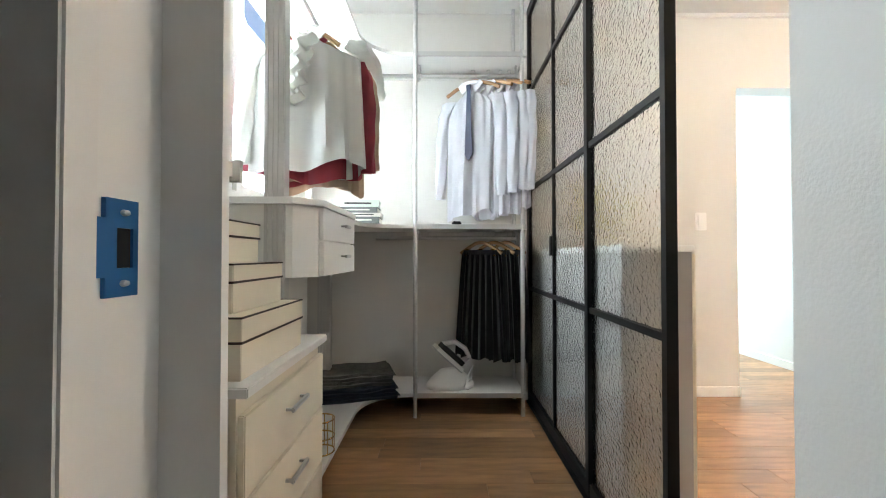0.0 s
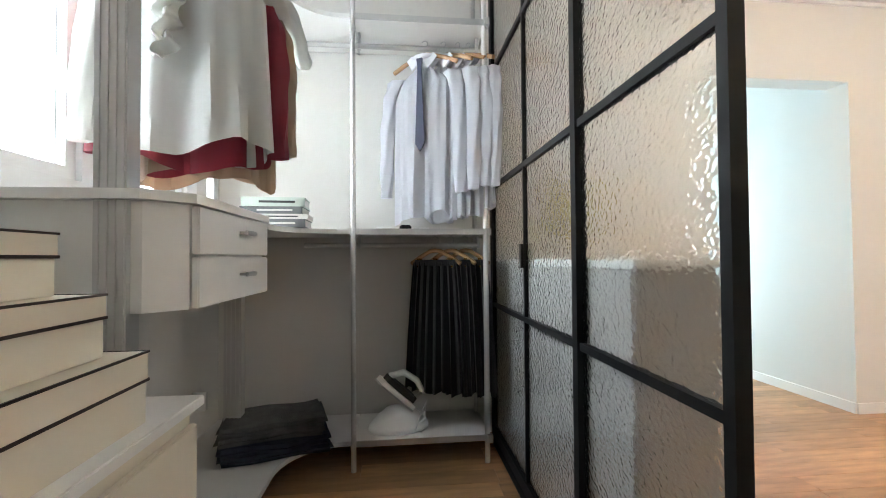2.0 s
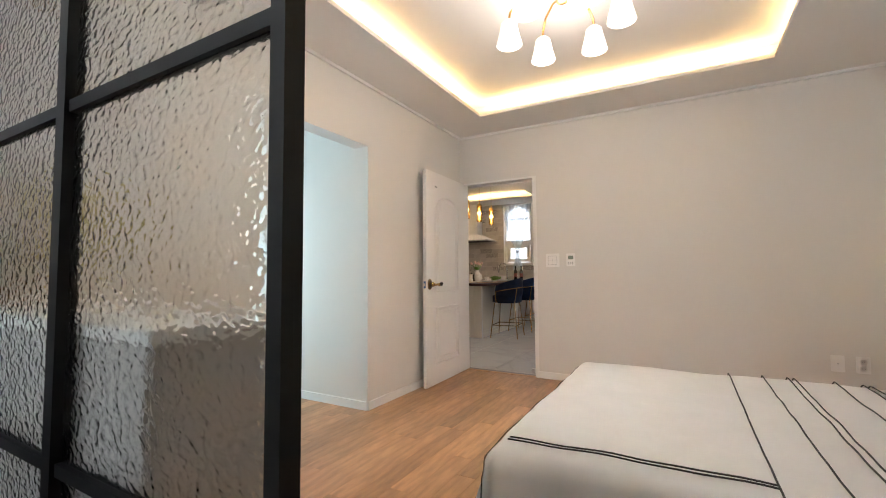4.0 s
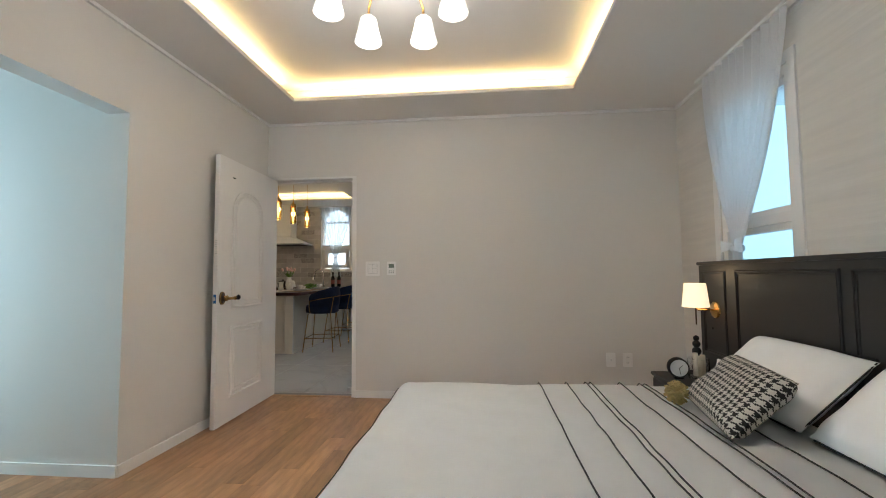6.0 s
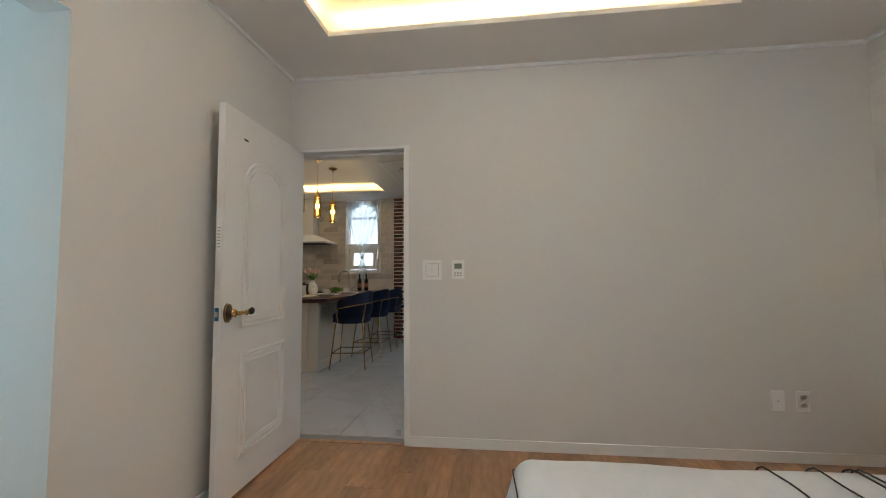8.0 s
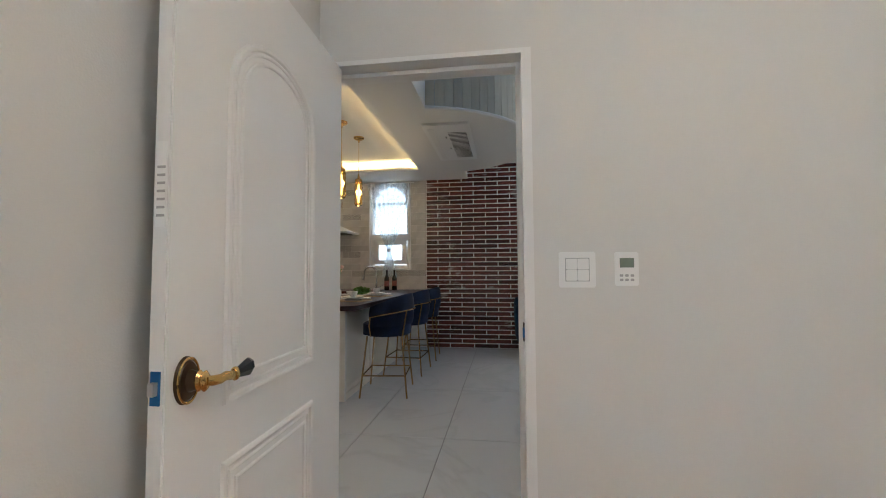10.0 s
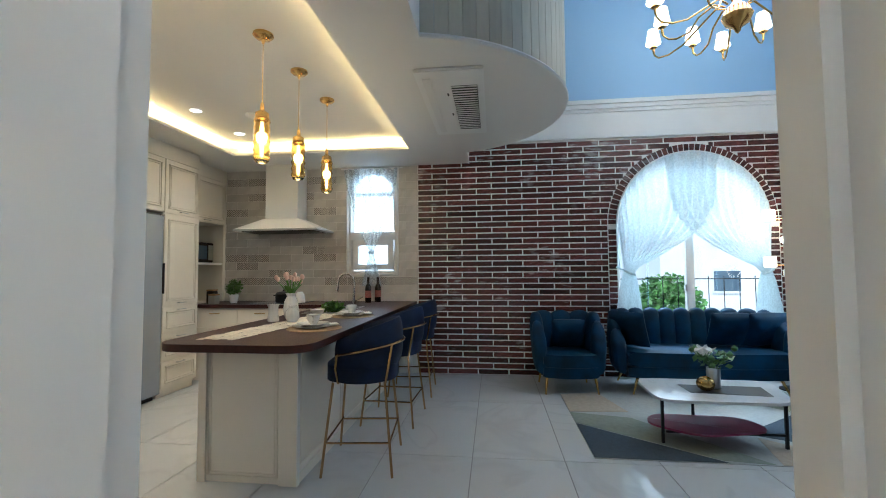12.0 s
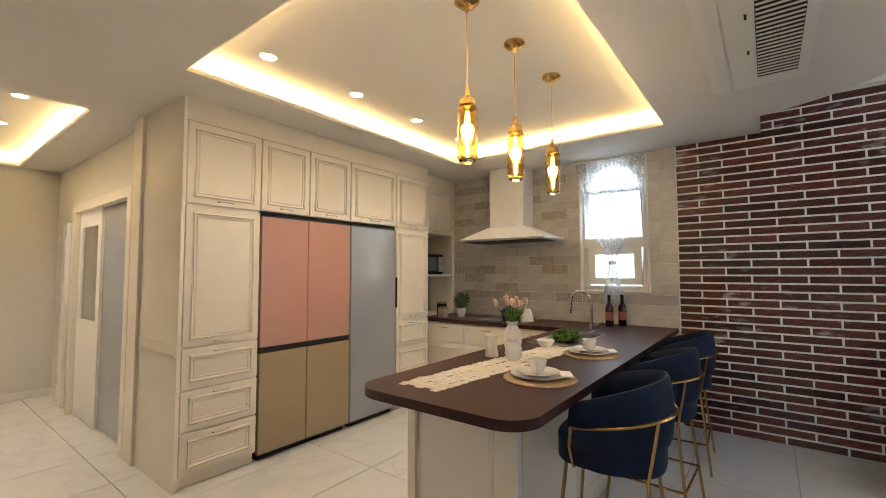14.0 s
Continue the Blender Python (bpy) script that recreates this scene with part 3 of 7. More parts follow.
part("lever", tube([(0, 0.048, 0), (-0.012, 0.056, -0.001), (-0.03, 0.058, -0.002), (-0.045, 0.059, 0.0), (-0.06, 0.060, -0.002), (-0.08, 0.059, -0.002)], 0.0075, 10, taper=0.9), "gold", hd, "polished brass lever with a dark glass grip", True)
part("ferrule", moved(lathe([(0.008, -0.006), (0.0105, -0.003), (0.0105, 0.003), (0.008, 0.006)], 14), pose(-0.078, 0.059, -0.002, 0, -86, 0)), "gold", hd, smooth=True)
part("grip", moved(lathe([(0.0075, 0.0), (0.010, 0.018), (0.0145, 0.045), (0.012, 0.056), (0.006, 0.062), (0, 0.063)], 7), pose(-0.080, 0.059, -0.002, 0, -86, 0)), "darkglass", hd, "faceted dark grip")
part("latch_plate", boxes((0.939, 0.9425, -0.010, 0.010, 0.905, 0.97)), "bluefilm", door, "blue-filmed latch plate")
part("latch_bolt", boxes((0.9415, 0.954, -0.006, 0.006, 0.925, 0.95)), "steel", door)
part("edge_label", boxes((0.939, 0.9415, -0.010, 0.012, 1.25, 1.42)), "plastic", door, "grey printed sticker")
for k in range(7):
    part("print_line", boxes((0.9415, 0.9422, -0.008, 0.009, 1.27 + k * 0.016, 1.275 + k * 0.016)), "keygrey", door)
part("door_mark", boxes((0.73, 0.77, 0.0183, 0.021, 1.87, 1.878)), "black", door)

solid("door_frame_bedroom", join(boxes((EAST - 0.004, EAST + T + 0.004, 2.50, 2.538, 0, 2.05)), boxes((EAST + 0.004, EAST + T + 0.004, 3.385, 3.405, 0, 2.05)), boxes((EAST - 0.004, EAST + T + 0.004, 2.538, 3.372, 2.03, 2.05)), boxes((EAST + 0.004, EAST + T + 0.004, 3.372, 3.384, 2.03, 2.05)),
                                 boxes((EAST + 0.072, EAST + T + 0.002, 2.538, 2.558, 0, 2.03)), boxes((EAST + 0.072, EAST + T + 0.002, 3.360, 3.371, 0, 2.03)), boxes((EAST + 0.072, EAST + T + 0.002, 2.558, 3.360, 2.012, 2.029))), "trim", "white door frame", "door frame")
st2 = thing("strike_plate", "dark steel strike plate in the door frame", "strike plate", pose(EAST + 0.03, 2.5405, 0.935))
part("plate", boxes((-0.012, 0.012, -0.002, 0.003, -0.035, 0.035)), "black", st2)
part("lip", boxes((-0.024, -0.0125, -0.002, 0.006, -0.018, 0.018)), "bluefilm", st2)
solid("threshold", boxes((EAST - 0.005, EAST + 0.04, 2.539, 3.384, -0.01, 0.004)), "oak", "thin threshold strip at the doorway", "threshold")
solid("lightstop", boxes((5.02, 5.06, 2.60, 2.635, 0, 0.04)), "steel", "small steel door stop on the floor", "door stop", kind="")


def wall_plate(name, label, category, w, h, m):
    p = thing(name, label, category, m)
    part("plate", rbox(-w / 2, w / 2, 0, 0.010, -h / 2, h / 2, 0.004), "plastic", p)
    return p


face_e = pose(EAST, 0, 0, 0, 0, 90)
sw = wall_plate("light_switch", "white four-button light switch on the wall", "switch", 0.134, 0.134, face_e @ pose(2.342, 0, 1.175))
# grey sheet behind the buttons paints the shadow lines round them
part("button_gap", boxes((-0.044, 0.044, 0.0095, 0.0112, -0.044, 0.044)), "keygrey", sw)
for i in (-1, 1):
    for k in (-1, 1):
        part("button", rbox(i * 0.021 - 0.0205, i * 0.021 + 0.0205, 0.008, 0.014, k * 0.021 - 0.0205, k * 0.021 + 0.0205, 0.002), "plastic", sw)
th = wall_plate("thermostat", "white room thermostat with a grey display", "thermostat", 0.085, 0.125, face_e @ pose(2.165, 0, 1.177))
part("display", boxes((-0.025, 0.025, 0.0095, 0.0115, 0.005, 0.04)), "screen", th)
for i in range(3):
    for k in range(2):
        part("key", rbox(-0.024 + i * 0.019, -0.012 + i * 0.019, 0.009, 0.0125, -0.045 + k * 0.016, -0.036 + k * 0.016, 0.001), "keygrey", th)
for k, y in enumerate((0.228, 0.086)):
    so = wall_plate("wall_socket", "white wall socket plate low on the wall" if k else "white aerial socket plate low on the wall", "socket", 0.08, 0.122, face_e @ pose(y, 0, 0.364))
    if k:
        for z in (-0.024, 0.024):
            part("outlet", moved(lathe([(0.014, 0.0), (0.014, 0.002), (0.019, 0.004), (0.021, 0.0)], 20), pose(0, 0.010, z, -90)), "plastic", so)
            for dx in (-0.007, 0.007):
                part("pin_hole", boxes((dx - 0.002, dx + 0.002, 0.0098, 0.0108, z - 0.002, z + 0.002)), "black", so)
    else:
        part("jack", moved(lathe([(0.002, 0.010), (0.004, 0.010), (0.005, 0.0)], 12), pose(0, 0.010, 0, -90)), "steel", so)
sw2 = wall_plate("light_switch", "white single light switch beside the alcove", "switch", 0.075, 0.12, pose(2.10, NORTH, 1.17, 0, 0, 180))
part("button", rbox(-0.02, 0.02, 0.008, 0.014, -0.04, 0.04, 0.002), "plastic", sw2)

d2 = panel_door("door_2", 0.617, 2.02, "white panelled door folded back beside the doorway", pose(-0.535, 0.842, 0.01))

# ---------------------------------------------------------------- glass partition
gp = thing("glass_partition", "black steel-framed partition with rippled glass panes", "partition")
P0, P1 = 0.926, 0.956
part("post", boxes((P0, P1, 1.600, 1.625, 0, BCEIL - 0.001)), "black", gp)
part("post", boxes((P0 - 0.004, P1 + 0.002, 2.172, 2.206, 0, BCEIL - 0.001)), "black", gp)
part("post", boxes((P0, P1, 3.29, 3.34, 0, BCEIL - 0.001)), "black", gp)
part("bottom_rail", boxes((P0, P1, 1.625, 2.172, 0, 0.06)), "black", gp)
part("bottom_rail", boxes((P0, P1, 2.206, 3.29, 0, 0.06)), "black", gp)
part("top_rail", boxes((P0, P1, 1.625, 2.172, BCEIL - 0.06, BCEIL - 0.001)), "black", gp)
part("top_rail", boxes((P0, P1, 2.206, 3.29, BCEIL - 0.06, BCEIL - 0.001)), "black", gp)
part("floor_track", boxes((P0 - 0.02, P1 + 0.02, 1.60, 3.34, -0.005, 0.006)), "black", gp)
cols = [(1.625, 2.172), (2.206, 2.708), (2.722, 3.29)]
rows = [(0.06, 0.716), (0.738, 1.361), (1.383, 2.006), (2.028, BCEIL - 0.06)]
part("muntin", boxes((P0 + 0.003, P1 - 0.003, 2.708, 2.722, 0.06, BCEIL - 0.06)), "black", gp)
for z in (0.727, 1.372, 2.017):
    for a, b in cols:
        part("muntin", boxes((P0 + 0.003, P1 - 0.003, a, b, z - 0.011, z + 0.011)), "black", gp)
for a, b in cols:
    for c, d in rows:
        p = part("glass_pane", boxes((0.937, 0.943, a, b, c, d)), "ripple", gp)
        p.visible_shadow = False
pull = part("pull_handle", join(boxes((P0 - 0.012, P0, 2.70, 2.725, 0.94, 1.04))), "black", gp)

con = thing("console_cabinet", "narrow pale grey console cabinet standing behind the glass partition", "cabinet")
part("body", boxes((0.972, 1.195, 1.945, 3.30, 0.05, 0.952)), "backboard", con)
part("back_panel", boxes((0.965, 0.9715, 1.95, 3.295, 0.05, 0.95)), "backboard", con)
part("top", rbox(0.964, 1.203, 1.938, 3.308, 0.953, 0.976, 0.003), "trim", con)
part("plinth", boxes((0.98, 1.185, 1.96, 3.29, 0, 0.0495)), "cream", con)
for k in range(3):
    a = 1.95 + k * 0.449
    d = part("door", rbox(1.1955, 1.212, a, a + 0.444, 0.06, 0.945, 0.003), "cream", con)
    part("knob", moved(lathe([(0.005, 0), (0.005, 0.01), (0.011, 0.016), (0, 0.022)], 12), pose(1.212, a + 0.40, 0.55, 0, 90, 0)), "steel", d, smooth=True)
pic = thing("framed_picture", "small olive-yellow picture in a thin pale frame", "picture", pose(1.40, NORTH - 0.002, 1.10, 0, 0, 180))
part("frame", join(boxes((-0.11, -0.098, 0, 0.02, 0, 0.34)), boxes((0.098, 0.11, 0, 0.02, 0, 0.34)), boxes((-0.098, 0.098, 0, 0.02, 0, 0.012)), boxes((-0.098, 0.098, 0, 0.02, 0.328, 0.34))), "trim", pic)
part("print", boxes((-0.0975, 0.0975, 0.002, 0.008, 0.0125, 0.3275)), "olive", pic, "mottled olive-yellow print")

# ---------------------------------------------------------------- closet system
rack = thing("closet_rack", "white open shelving on aluminium poles with hanging rails", "shelving")
SX = -0.09  # front of the run along the window wall


def corner_shelf(z, t, x_end, y_front=3.02, r=0.26, y0=2.10, name="shelf"):
    """An L-shaped shelf: along the window wall, round an inner curve and along the back wall."""
    cx, cy = SX + r, y_front - r
    curve = [(cx - r * math.cos(radians(a)), cy + r * math.sin(radians(a))) for a in range(0, 91, 9)]
    bm = prism([(WX + 0.002, y0), (SX, y0)] + curve + [(x_end, y_front), (x_end, NORTH - 0.002), (WX + 0.002, NORTH - 0.002)], z - t, z)
    return part(name, bm, "white", rack)


corner_shelf(0.135, 0.022, 0.20)
corner_shelf(1.122, 0.022, 0.20, y0=2.70)
corner_shelf(2.145, 0.022, 0.20, y0=2.20, r=0.24)
for z in (0.135, 1.122, 2.145):
    part("shelf", boxes((0.204, 0.845, 3.02, NORTH - 0.002, z - 0.022, z)), "white", rack)
    part("edge_strip", boxes((0.204, 0.845, 3.014, 3.02, z - 0.026, z + 0.002)), "alu", rack, "thin aluminium shelf edge")
    for x in (0.202, 0.845):
        part("bracket", join(boxes((x - 0.012, x + 0.012, 2.998, 3.03, z - 0.03, z + 0.004)), boxes((x - 0.006, x + 0.006, 3.03, NORTH - 0.01, z - 0.034, z - 0.022))), "alu", rack)
for x, y, r in ((0.203, 3.008, 0.012), (0.835, 3.03, 0.013), (0.835, 3.33, 0.012)):
    part("pole", lathe([(r, 0.0), (r, CEIL - 0.002)], 16, x, y), "alu", rack, smooth=True)


def fluted_post(x, y, z0, z1, w=0.072, d=0.05):
    """One extruded profile with four ribs on its front face."""
    o = [(x - w / 2, y + d / 2), (x - w / 2, y - d / 2)]
    for k in range(4):
        cx = x - w / 2 + w * (k + 0.5) / 4
        e = min(0.005, w / 12)
        o += [(cx - e, y - d / 2), (cx - e, y - d / 2 - 0.004), (cx + e, y - d / 2 - 0.004), (cx + e, y - d / 2)]
    return prism(o + [(x + w / 2, y - d / 2), (x + w / 2, y + d / 2)], z0, z1)


part("fluted_post", fluted_post(-0.241, 2.06, 0.648, CEIL - 0.002), "alu", rack, "ribbed aluminium post")
part("fluted_post", fluted_post(-0.317, 2.985, 0.137, 1.098), "alu", rack, "ribbed aluminium post")
part("fluted_post", fluted_post(-0.40, 2.95, 1.124, 2.12, 0.03, 0.03), "alu", rack)
for z, x0 in ((1.05, -0.05), (2.06, -0.2)):
    part("hanging_rail", tube([(x0, 3.16, z), (0.83, 3.16, z)], 0.013, 10), "alu", rack, smooth=True)
    for x in (0.19, 0.22, 0.82):
        part("rail_clip", boxes((x - 0.006, x + 0.006, 3.145, 3.175, z - 0.016, z + 0.07)), "steel", rack)
part("hanging_rail", tube([(-0.20, 2.06, 1.965), (-0.20, 3.30, 1.965)], 0.011, 10), "alu", rack, smooth=True)
for y in (2.12, 3.25):
    part("rail_clip", boxes((-0.212, -0.188, y - 0.006, y + 0.006, 1.95, 2.123)), "steel", rack)
part("edge_strip", boxes((SX - 0.14, SX + 0.002, 2.192, 2.20, 2.118, 2.15)), "alu", rack)

# drawer box hung under the counter
du = thing("drawer_unit", "white two-drawer unit fixed under a counter", "drawer unit")
part("counter", prism([(WX + 0.002, 2.02), (SX - 0.08, 2.02), (SX + 0.006, 2.105), (SX + 0.006, 2.70), (WX + 0.002, 2.70)], 1.124, 1.148), "white", du)
part("body", prism([(WX + 0.002, 2.05), (SX - 0.09, 2.05), (SX - 0.018, 2.12), (SX - 0.018, 2.69), (WX + 0.002, 2.69)], 0.86, 1.123), "white", du)


def bar_handle(parent, m, length=0.09):
    h = part("handle", join(rbox(-length / 2, length / 2, -0.028, -0.016, -0.007, 0.007, 0.003), boxes((-length / 2 + 0.006, -length / 2 + 0.014, -0.017, 0, -0.004, 0.004), (length / 2 - 0.014, length / 2 - 0.006, -0.017, 0, -0.004, 0.004))), "steel", parent, "brushed steel bar handle")
    h.matrix_basis = m
    return h


FX = pose(0, 0, 0, 0, 0, 90)  # fronts that face +x
for z0, z1 in ((0.862, 0.992), (0.998, 1.12)):
    dr = part("drawer_front", rbox(SX - 0.016, SX + 0.003, 2.125, 2.688, z0, z1, 0.003), "white", du)
    bar_handle(dr, pose(SX + 0.003, 2.44, (z0 + z1) / 2 + 0.01, 0, 0, 90))

# low chest under the boxes
lc = thing("drawer_chest", "low cream chest of two drawers with steel handles", "chest of drawers")
part("body", boxes((WX + 0.002, SX - 0.02, 1.49, 2.13, 0.01, 0.615)), "cream", lc)
part("top", rbox(WX + 0.002, SX + 0.012, 1.478, 2.14, 0.617, 0.642, 0.003), "white", lc)
for z0, z1 in ((0.015, 0.17), (0.176, 0.375), (0.381, 0.575)):
    dr = part("drawer_front", rbox(SX - 0.018, SX, 1.492, 2.128, z0, z1, 0.003), "cream", lc)
    bar_handle(dr, pose(SX, 1.81, (z0 + z1) / 2 + 0.02, 0, 0, 90), 0.14)
part("corner_cap", boxes((SX - 0.02, SX + 0.014, 2.14, 2.152, 0.60, 0.645)), "alu", lc)
# lower bench nearer the door, with a shelf over it
bench = thing("low_cabinet", "low white cabinet beside the doorway", "cabinet")
part("body", boxes((WX + 0.002, SX - 0.10, 0.97, 1.46, 0.01, 0.475)), "cream", bench)
part("top", rbox(WX + 0.002, SX - 0.06, 0.965, 1.46, 0.477, 0.502, 0.004), "white", bench)
part("end_post", boxes((SX - 0.10, SX - 0.03, 1.462, 1.476, 0.01, 0.62)), "alu", bench)
us = thing("wall_shelf", "white shelf with a grey end cap over the cabinet", "shelf")
part("board", boxes((WX + 0.002, -0.085, 0.97, 1.415, 1.105, 1.135)), "white", us)
part("end_cap", boxes((-0.12, -0.07, 1.4155, 1.43, 1.095, 1.14)), "alu", us)
part("post", fluted_post(-0.20, 1.385, 0.504, 1.105, 0.05, 0.05), "alu", us)
part("post", fluted_post(-0.20, 1.385, 1.137, CEIL - 0.002, 0.05, 0.05), "alu", us)
bag = thing("black_bag", "black leather handbag with brass studs on the low cabinet", "handbag", pose(-0.19, 1.265, 0.502, 0, 0, 12))
part("body", prism([(-0.15, -0.055), (0.075, -0.055), (0.085, -0.04), (0.085, 0.04), (0.075, 0.055), (-0.15, 0.055)], 0, 0.32), "blackcloth", bag)
part("flap", rbox(-0.152, 0.088, -0.058, 0.058, 0.305, 0.332, 0.01, 3), "blackcloth", bag, smooth=True)
part("strap", tube([(-0.06, 0.0, 0.33), (-0.05, 0.0, 0.345), (-0.01, 0.0, 0.35), (0.03, 0.0, 0.345), (0.045, 0.0, 0.33)], 0.007, 8), "blackcloth", bag, smooth=True)
for y in (-0.03, 0.03):
    part("stud", moved(lathe([(0, 0.006), (0.006, 0.004), (0.008, 0)], 12), pose(0.085, y, 0.19, 0, 90, 0)), "gold", bag)


def storage_box(x0, x1, y0, y1, z, h, lid):
    b = thing("storage_box", "cream lidded storage box with dark ribbon edges", "box", group="stacked storage boxes")
    part("body", rbox(x0 + 0.003, x1 - 0.003, y0 + 0.003, y1 - 0.003, z, z + h - 0.004, 0.002), "cream", b)
    part("lid", rbox(x0, x1, y0, y1, z + h - lid, z + h, 0.002), "cream", b)
    e = 0.0015
    part("ribbon", boxes((x0 - e, x1 + e, y0 - e, y1 + e, z + h - lid - 0.0005, z + h - lid + 0.0055)), "trimbrown", b)
    part("ribbon", join(boxes((x0 - e, x1 + e, y0 - e, y0 + 0.003, z + h - 0.003, z + h + 0.0015)), boxes((x0 - e, x1 + e, y1 - 0.003, y1 + e, z + h - 0.003, z + h + 0.0015)),
                        boxes((x0 - e, x0 + 0.003, y0 + 0.003, y1 - 0.003, z + h - 0.003, z + h + 0.0015)), boxes((x1 - 0.003, x1 + e, y0 + 0.003, y1 - 0.003, z + h - 0.003, z + h + 0.0015))), "trimbrown", b)
    return b


storage_box(-0.275, -0.114, 1.525, 1.96, 0.642, 0.150, 0.062)
storage_box(-0.31, -0.160, 1.576, 1.90, 0.7935, 0.124, 0.048)
storage_box(-0.335, -0.212, 1.64, 1.85, 0.919, 0.116, 0.046)


def hanger(m, w=0.4, clips=False):
    h = thing("clothes_hanger", "wooden clothes hanger with a steel hook", "hanger", m, group="clothes hangers")
    part("bar", tube([(-w / 2, 0, -0.075), (-w / 3, 0, -0.045), (-0.03, 0, -0.012), (0, 0, -0.008), (0.03, 0, -0.012), (w / 3, 0, -0.045), (w / 2, 0, -0.075)], 0.011, 8), "wood", h, smooth=True)
    part("hook", tube([(0, 0, -0.01)] + [(0.018 * math.sin(a) * 1.0, 0, 0.045 - 0.018 * math.cos(a)) for a in [k * 0.5 for k in range(0, 9)]], 0.002, 6), "steel", h)
    if clips:
        for s in (-1, 1):
            part("clip", rbox(s * w / 3 - 0.012, s * w / 3 + 0.012, -0.012, 0.012, -0.095, -0.045, 0.003), "gold", h)
    return h


def garment(name, label, category, mat, m, w, length, collar=True, sleeve=True, flare=1.0, seed=0, group="", hem_mat=None, sleeve_len=0.86, depth=0.06):
    """A shirt hanging from its shoulders: local x its width, z 0 at the neck, front towards -y."""
    rnd = random.Random(seed)
    g = thing(name, label, category, m, group=group)
    ph = [rnd.uniform(0, 6.3) for _ in range(4)]

    def body(u, v):
        a = 2 * math.pi * u
        hw = w / 2 * (0.30 + 0.70 * min(1, v / 0.13) ** 0.55) * (1 + (flare - 1) * v)
        drop = 0.06 * (abs(math.cos(a)) ** 1.5) * (1 - min(1, v / 0.2))
        dp = depth * (0.35 + 0.65 * min(1, v * 4))
        fold = 0.016 * v * math.sin(7 * a + ph[0]) + 0.010 * v * math.sin(13 * a + ph[1] + 3 * v) + 0.004 * math.sin(19 * a + ph[2])
        hem = 0.025 * v ** 6 * (math.sin(2 * a + ph[3]) + 0.5 * math.sin(5 * a))
        c, s = math.cos(a), math.sin(a)
        return ((hw + fold * abs(s)) * c, (dp + fold) * s, -drop - length * v + hem)
    part("body", grid_surface(body, 72, 26, 0.003), mat, g, smooth=True)
    if sleeve:
        for sd in (-1, 1):
            pts = [(sd * w * 0.47, 0, -0.075), (sd * w * 0.56, -0.012, -0.16), (sd * w * 0.60, -0.02, -0.32), (sd * w * 0.61, -0.03, -length * sleeve_len * 0.8), (sd * w * 0.62, -0.035, -length * sleeve_len)]

            def sl(u, v, pts=pts, sd=sd):
                k = min(int(v * (len(pts) - 1)), len(pts) - 2)
                f = v * (len(pts) - 1) - k
                p = Vector(pts[k]).lerp(Vector(pts[k + 1]), f)
                a = 2 * math.pi * u
                r = (0.062 - 0.022 * v) * (1 + 0.10 * math.sin(5 * a + 9 * v + ph[1]) + 0.06 * math.sin(23 * v + ph[2]))
                return (p.x + r * math.cos(a) * 0.8, p.y + r * math.sin(a) * 0.55, p.z)
            part("sleeve", grid_surface(sl, 22, 24, 0.003), mat, g, smooth=True)
    if collar:
        for sd in (-1, 1):
            part("collar", moved(prism([(0, 0), (sd * 0.062, 0.03), (sd * 0.085, 0.002), (sd * 0.045, -0.062)][::sd], 0, 0.005), pose(0, -depth * 0.62, 0.005, 72, 0, 0)), mat, g)
        part("collar_band", tube([(0.055 * math.cos(a), 0.035 * math.sin(a), 0.02) for a in [2 * math.pi * k / 20 for k in range(20)]], 0.014, 8, closed=True), mat, g, smooth=True)
    return g


# white shirts on the back rail, turned a little from the rail
for k, (x, yaw, ln) in enumerate(((0.55, -30, 0.80), (0.645, -44, 0.79), (0.72, -50, 0.77), (0.775, -56, 0.77))):
    m = pose(x, 3.155, 1.985, 0, 0, yaw)
    sh = garment("dress_shirt", "white cotton dress shirt with a navy tie on a hanger" if k == 0 else "white cotton dress shirt on a hanger", "shirt", "shirt", m, 0.34, ln, seed=k + 3, group="hanging shirts", depth=0.045)
    if k == 0:
        part("tie", join(prism([(-0.016, 0.0), (0.016, 0.0), (0.012, -0.035), (-0.012, -0.035)], 0, 0.008), prism([(-0.011, -0.035), (0.011, -0.035), (0.026, -0.43), (0, -0.47), (-0.026, -0.43)], 0.001, 0.007)), "tie", sh, "slim navy necktie")
        sh.children[-1].matrix_basis = pose(0, -0.052, 0.0, 90)
    hanger(pose(x, 3.155, 2.035, 0, 0, yaw), 0.36)


def skirt(m, seed):
    s = thing("pleated_skirt", "black pleated wool skirt clipped to a hanger", "skirt", m, group="hanging skirts")
    r = random.Random(seed)
    p = r.uniform(0, 6)

    def fn(u, v):
        a = 2 * math.pi * u
        hw, dp = 0.125 + 0.05 * v ** 0.7, 0.02 + 0.03 * v
        fold = 0.004 + 0.012 * v
        return ((hw + fold * math.sin(16 * a + p) * abs(math.sin(a))) * math.cos(a), dp * math.sin(a) + fold * math.sin(22 * a + p), -0.66 * v + 0.012 * v ** 8 * math.sin(9 * a))
    part("cloth", grid_surface(fn, 110, 18, 0.003), "blackcloth", s, smooth=True)
    part("waistband", moved(lathe([(1.0, -0.03), (1.02, -0.03), (1.02, 0.0), (1.0, 0.0)], 30), Matrix.Diagonal((0.127, 0.023, 1, 1))), "blackcloth", s)
    return s


for k, (x, yaw) in enumerate(((0.60, -32), (0.68, -38), (0.755, -44))):
    skirt(pose(x, 3.16, 0.975, 0, 0, yaw), k)
    hanger(pose(x, 3.16, 1.03, 0, 0, yaw), 0.28, True)

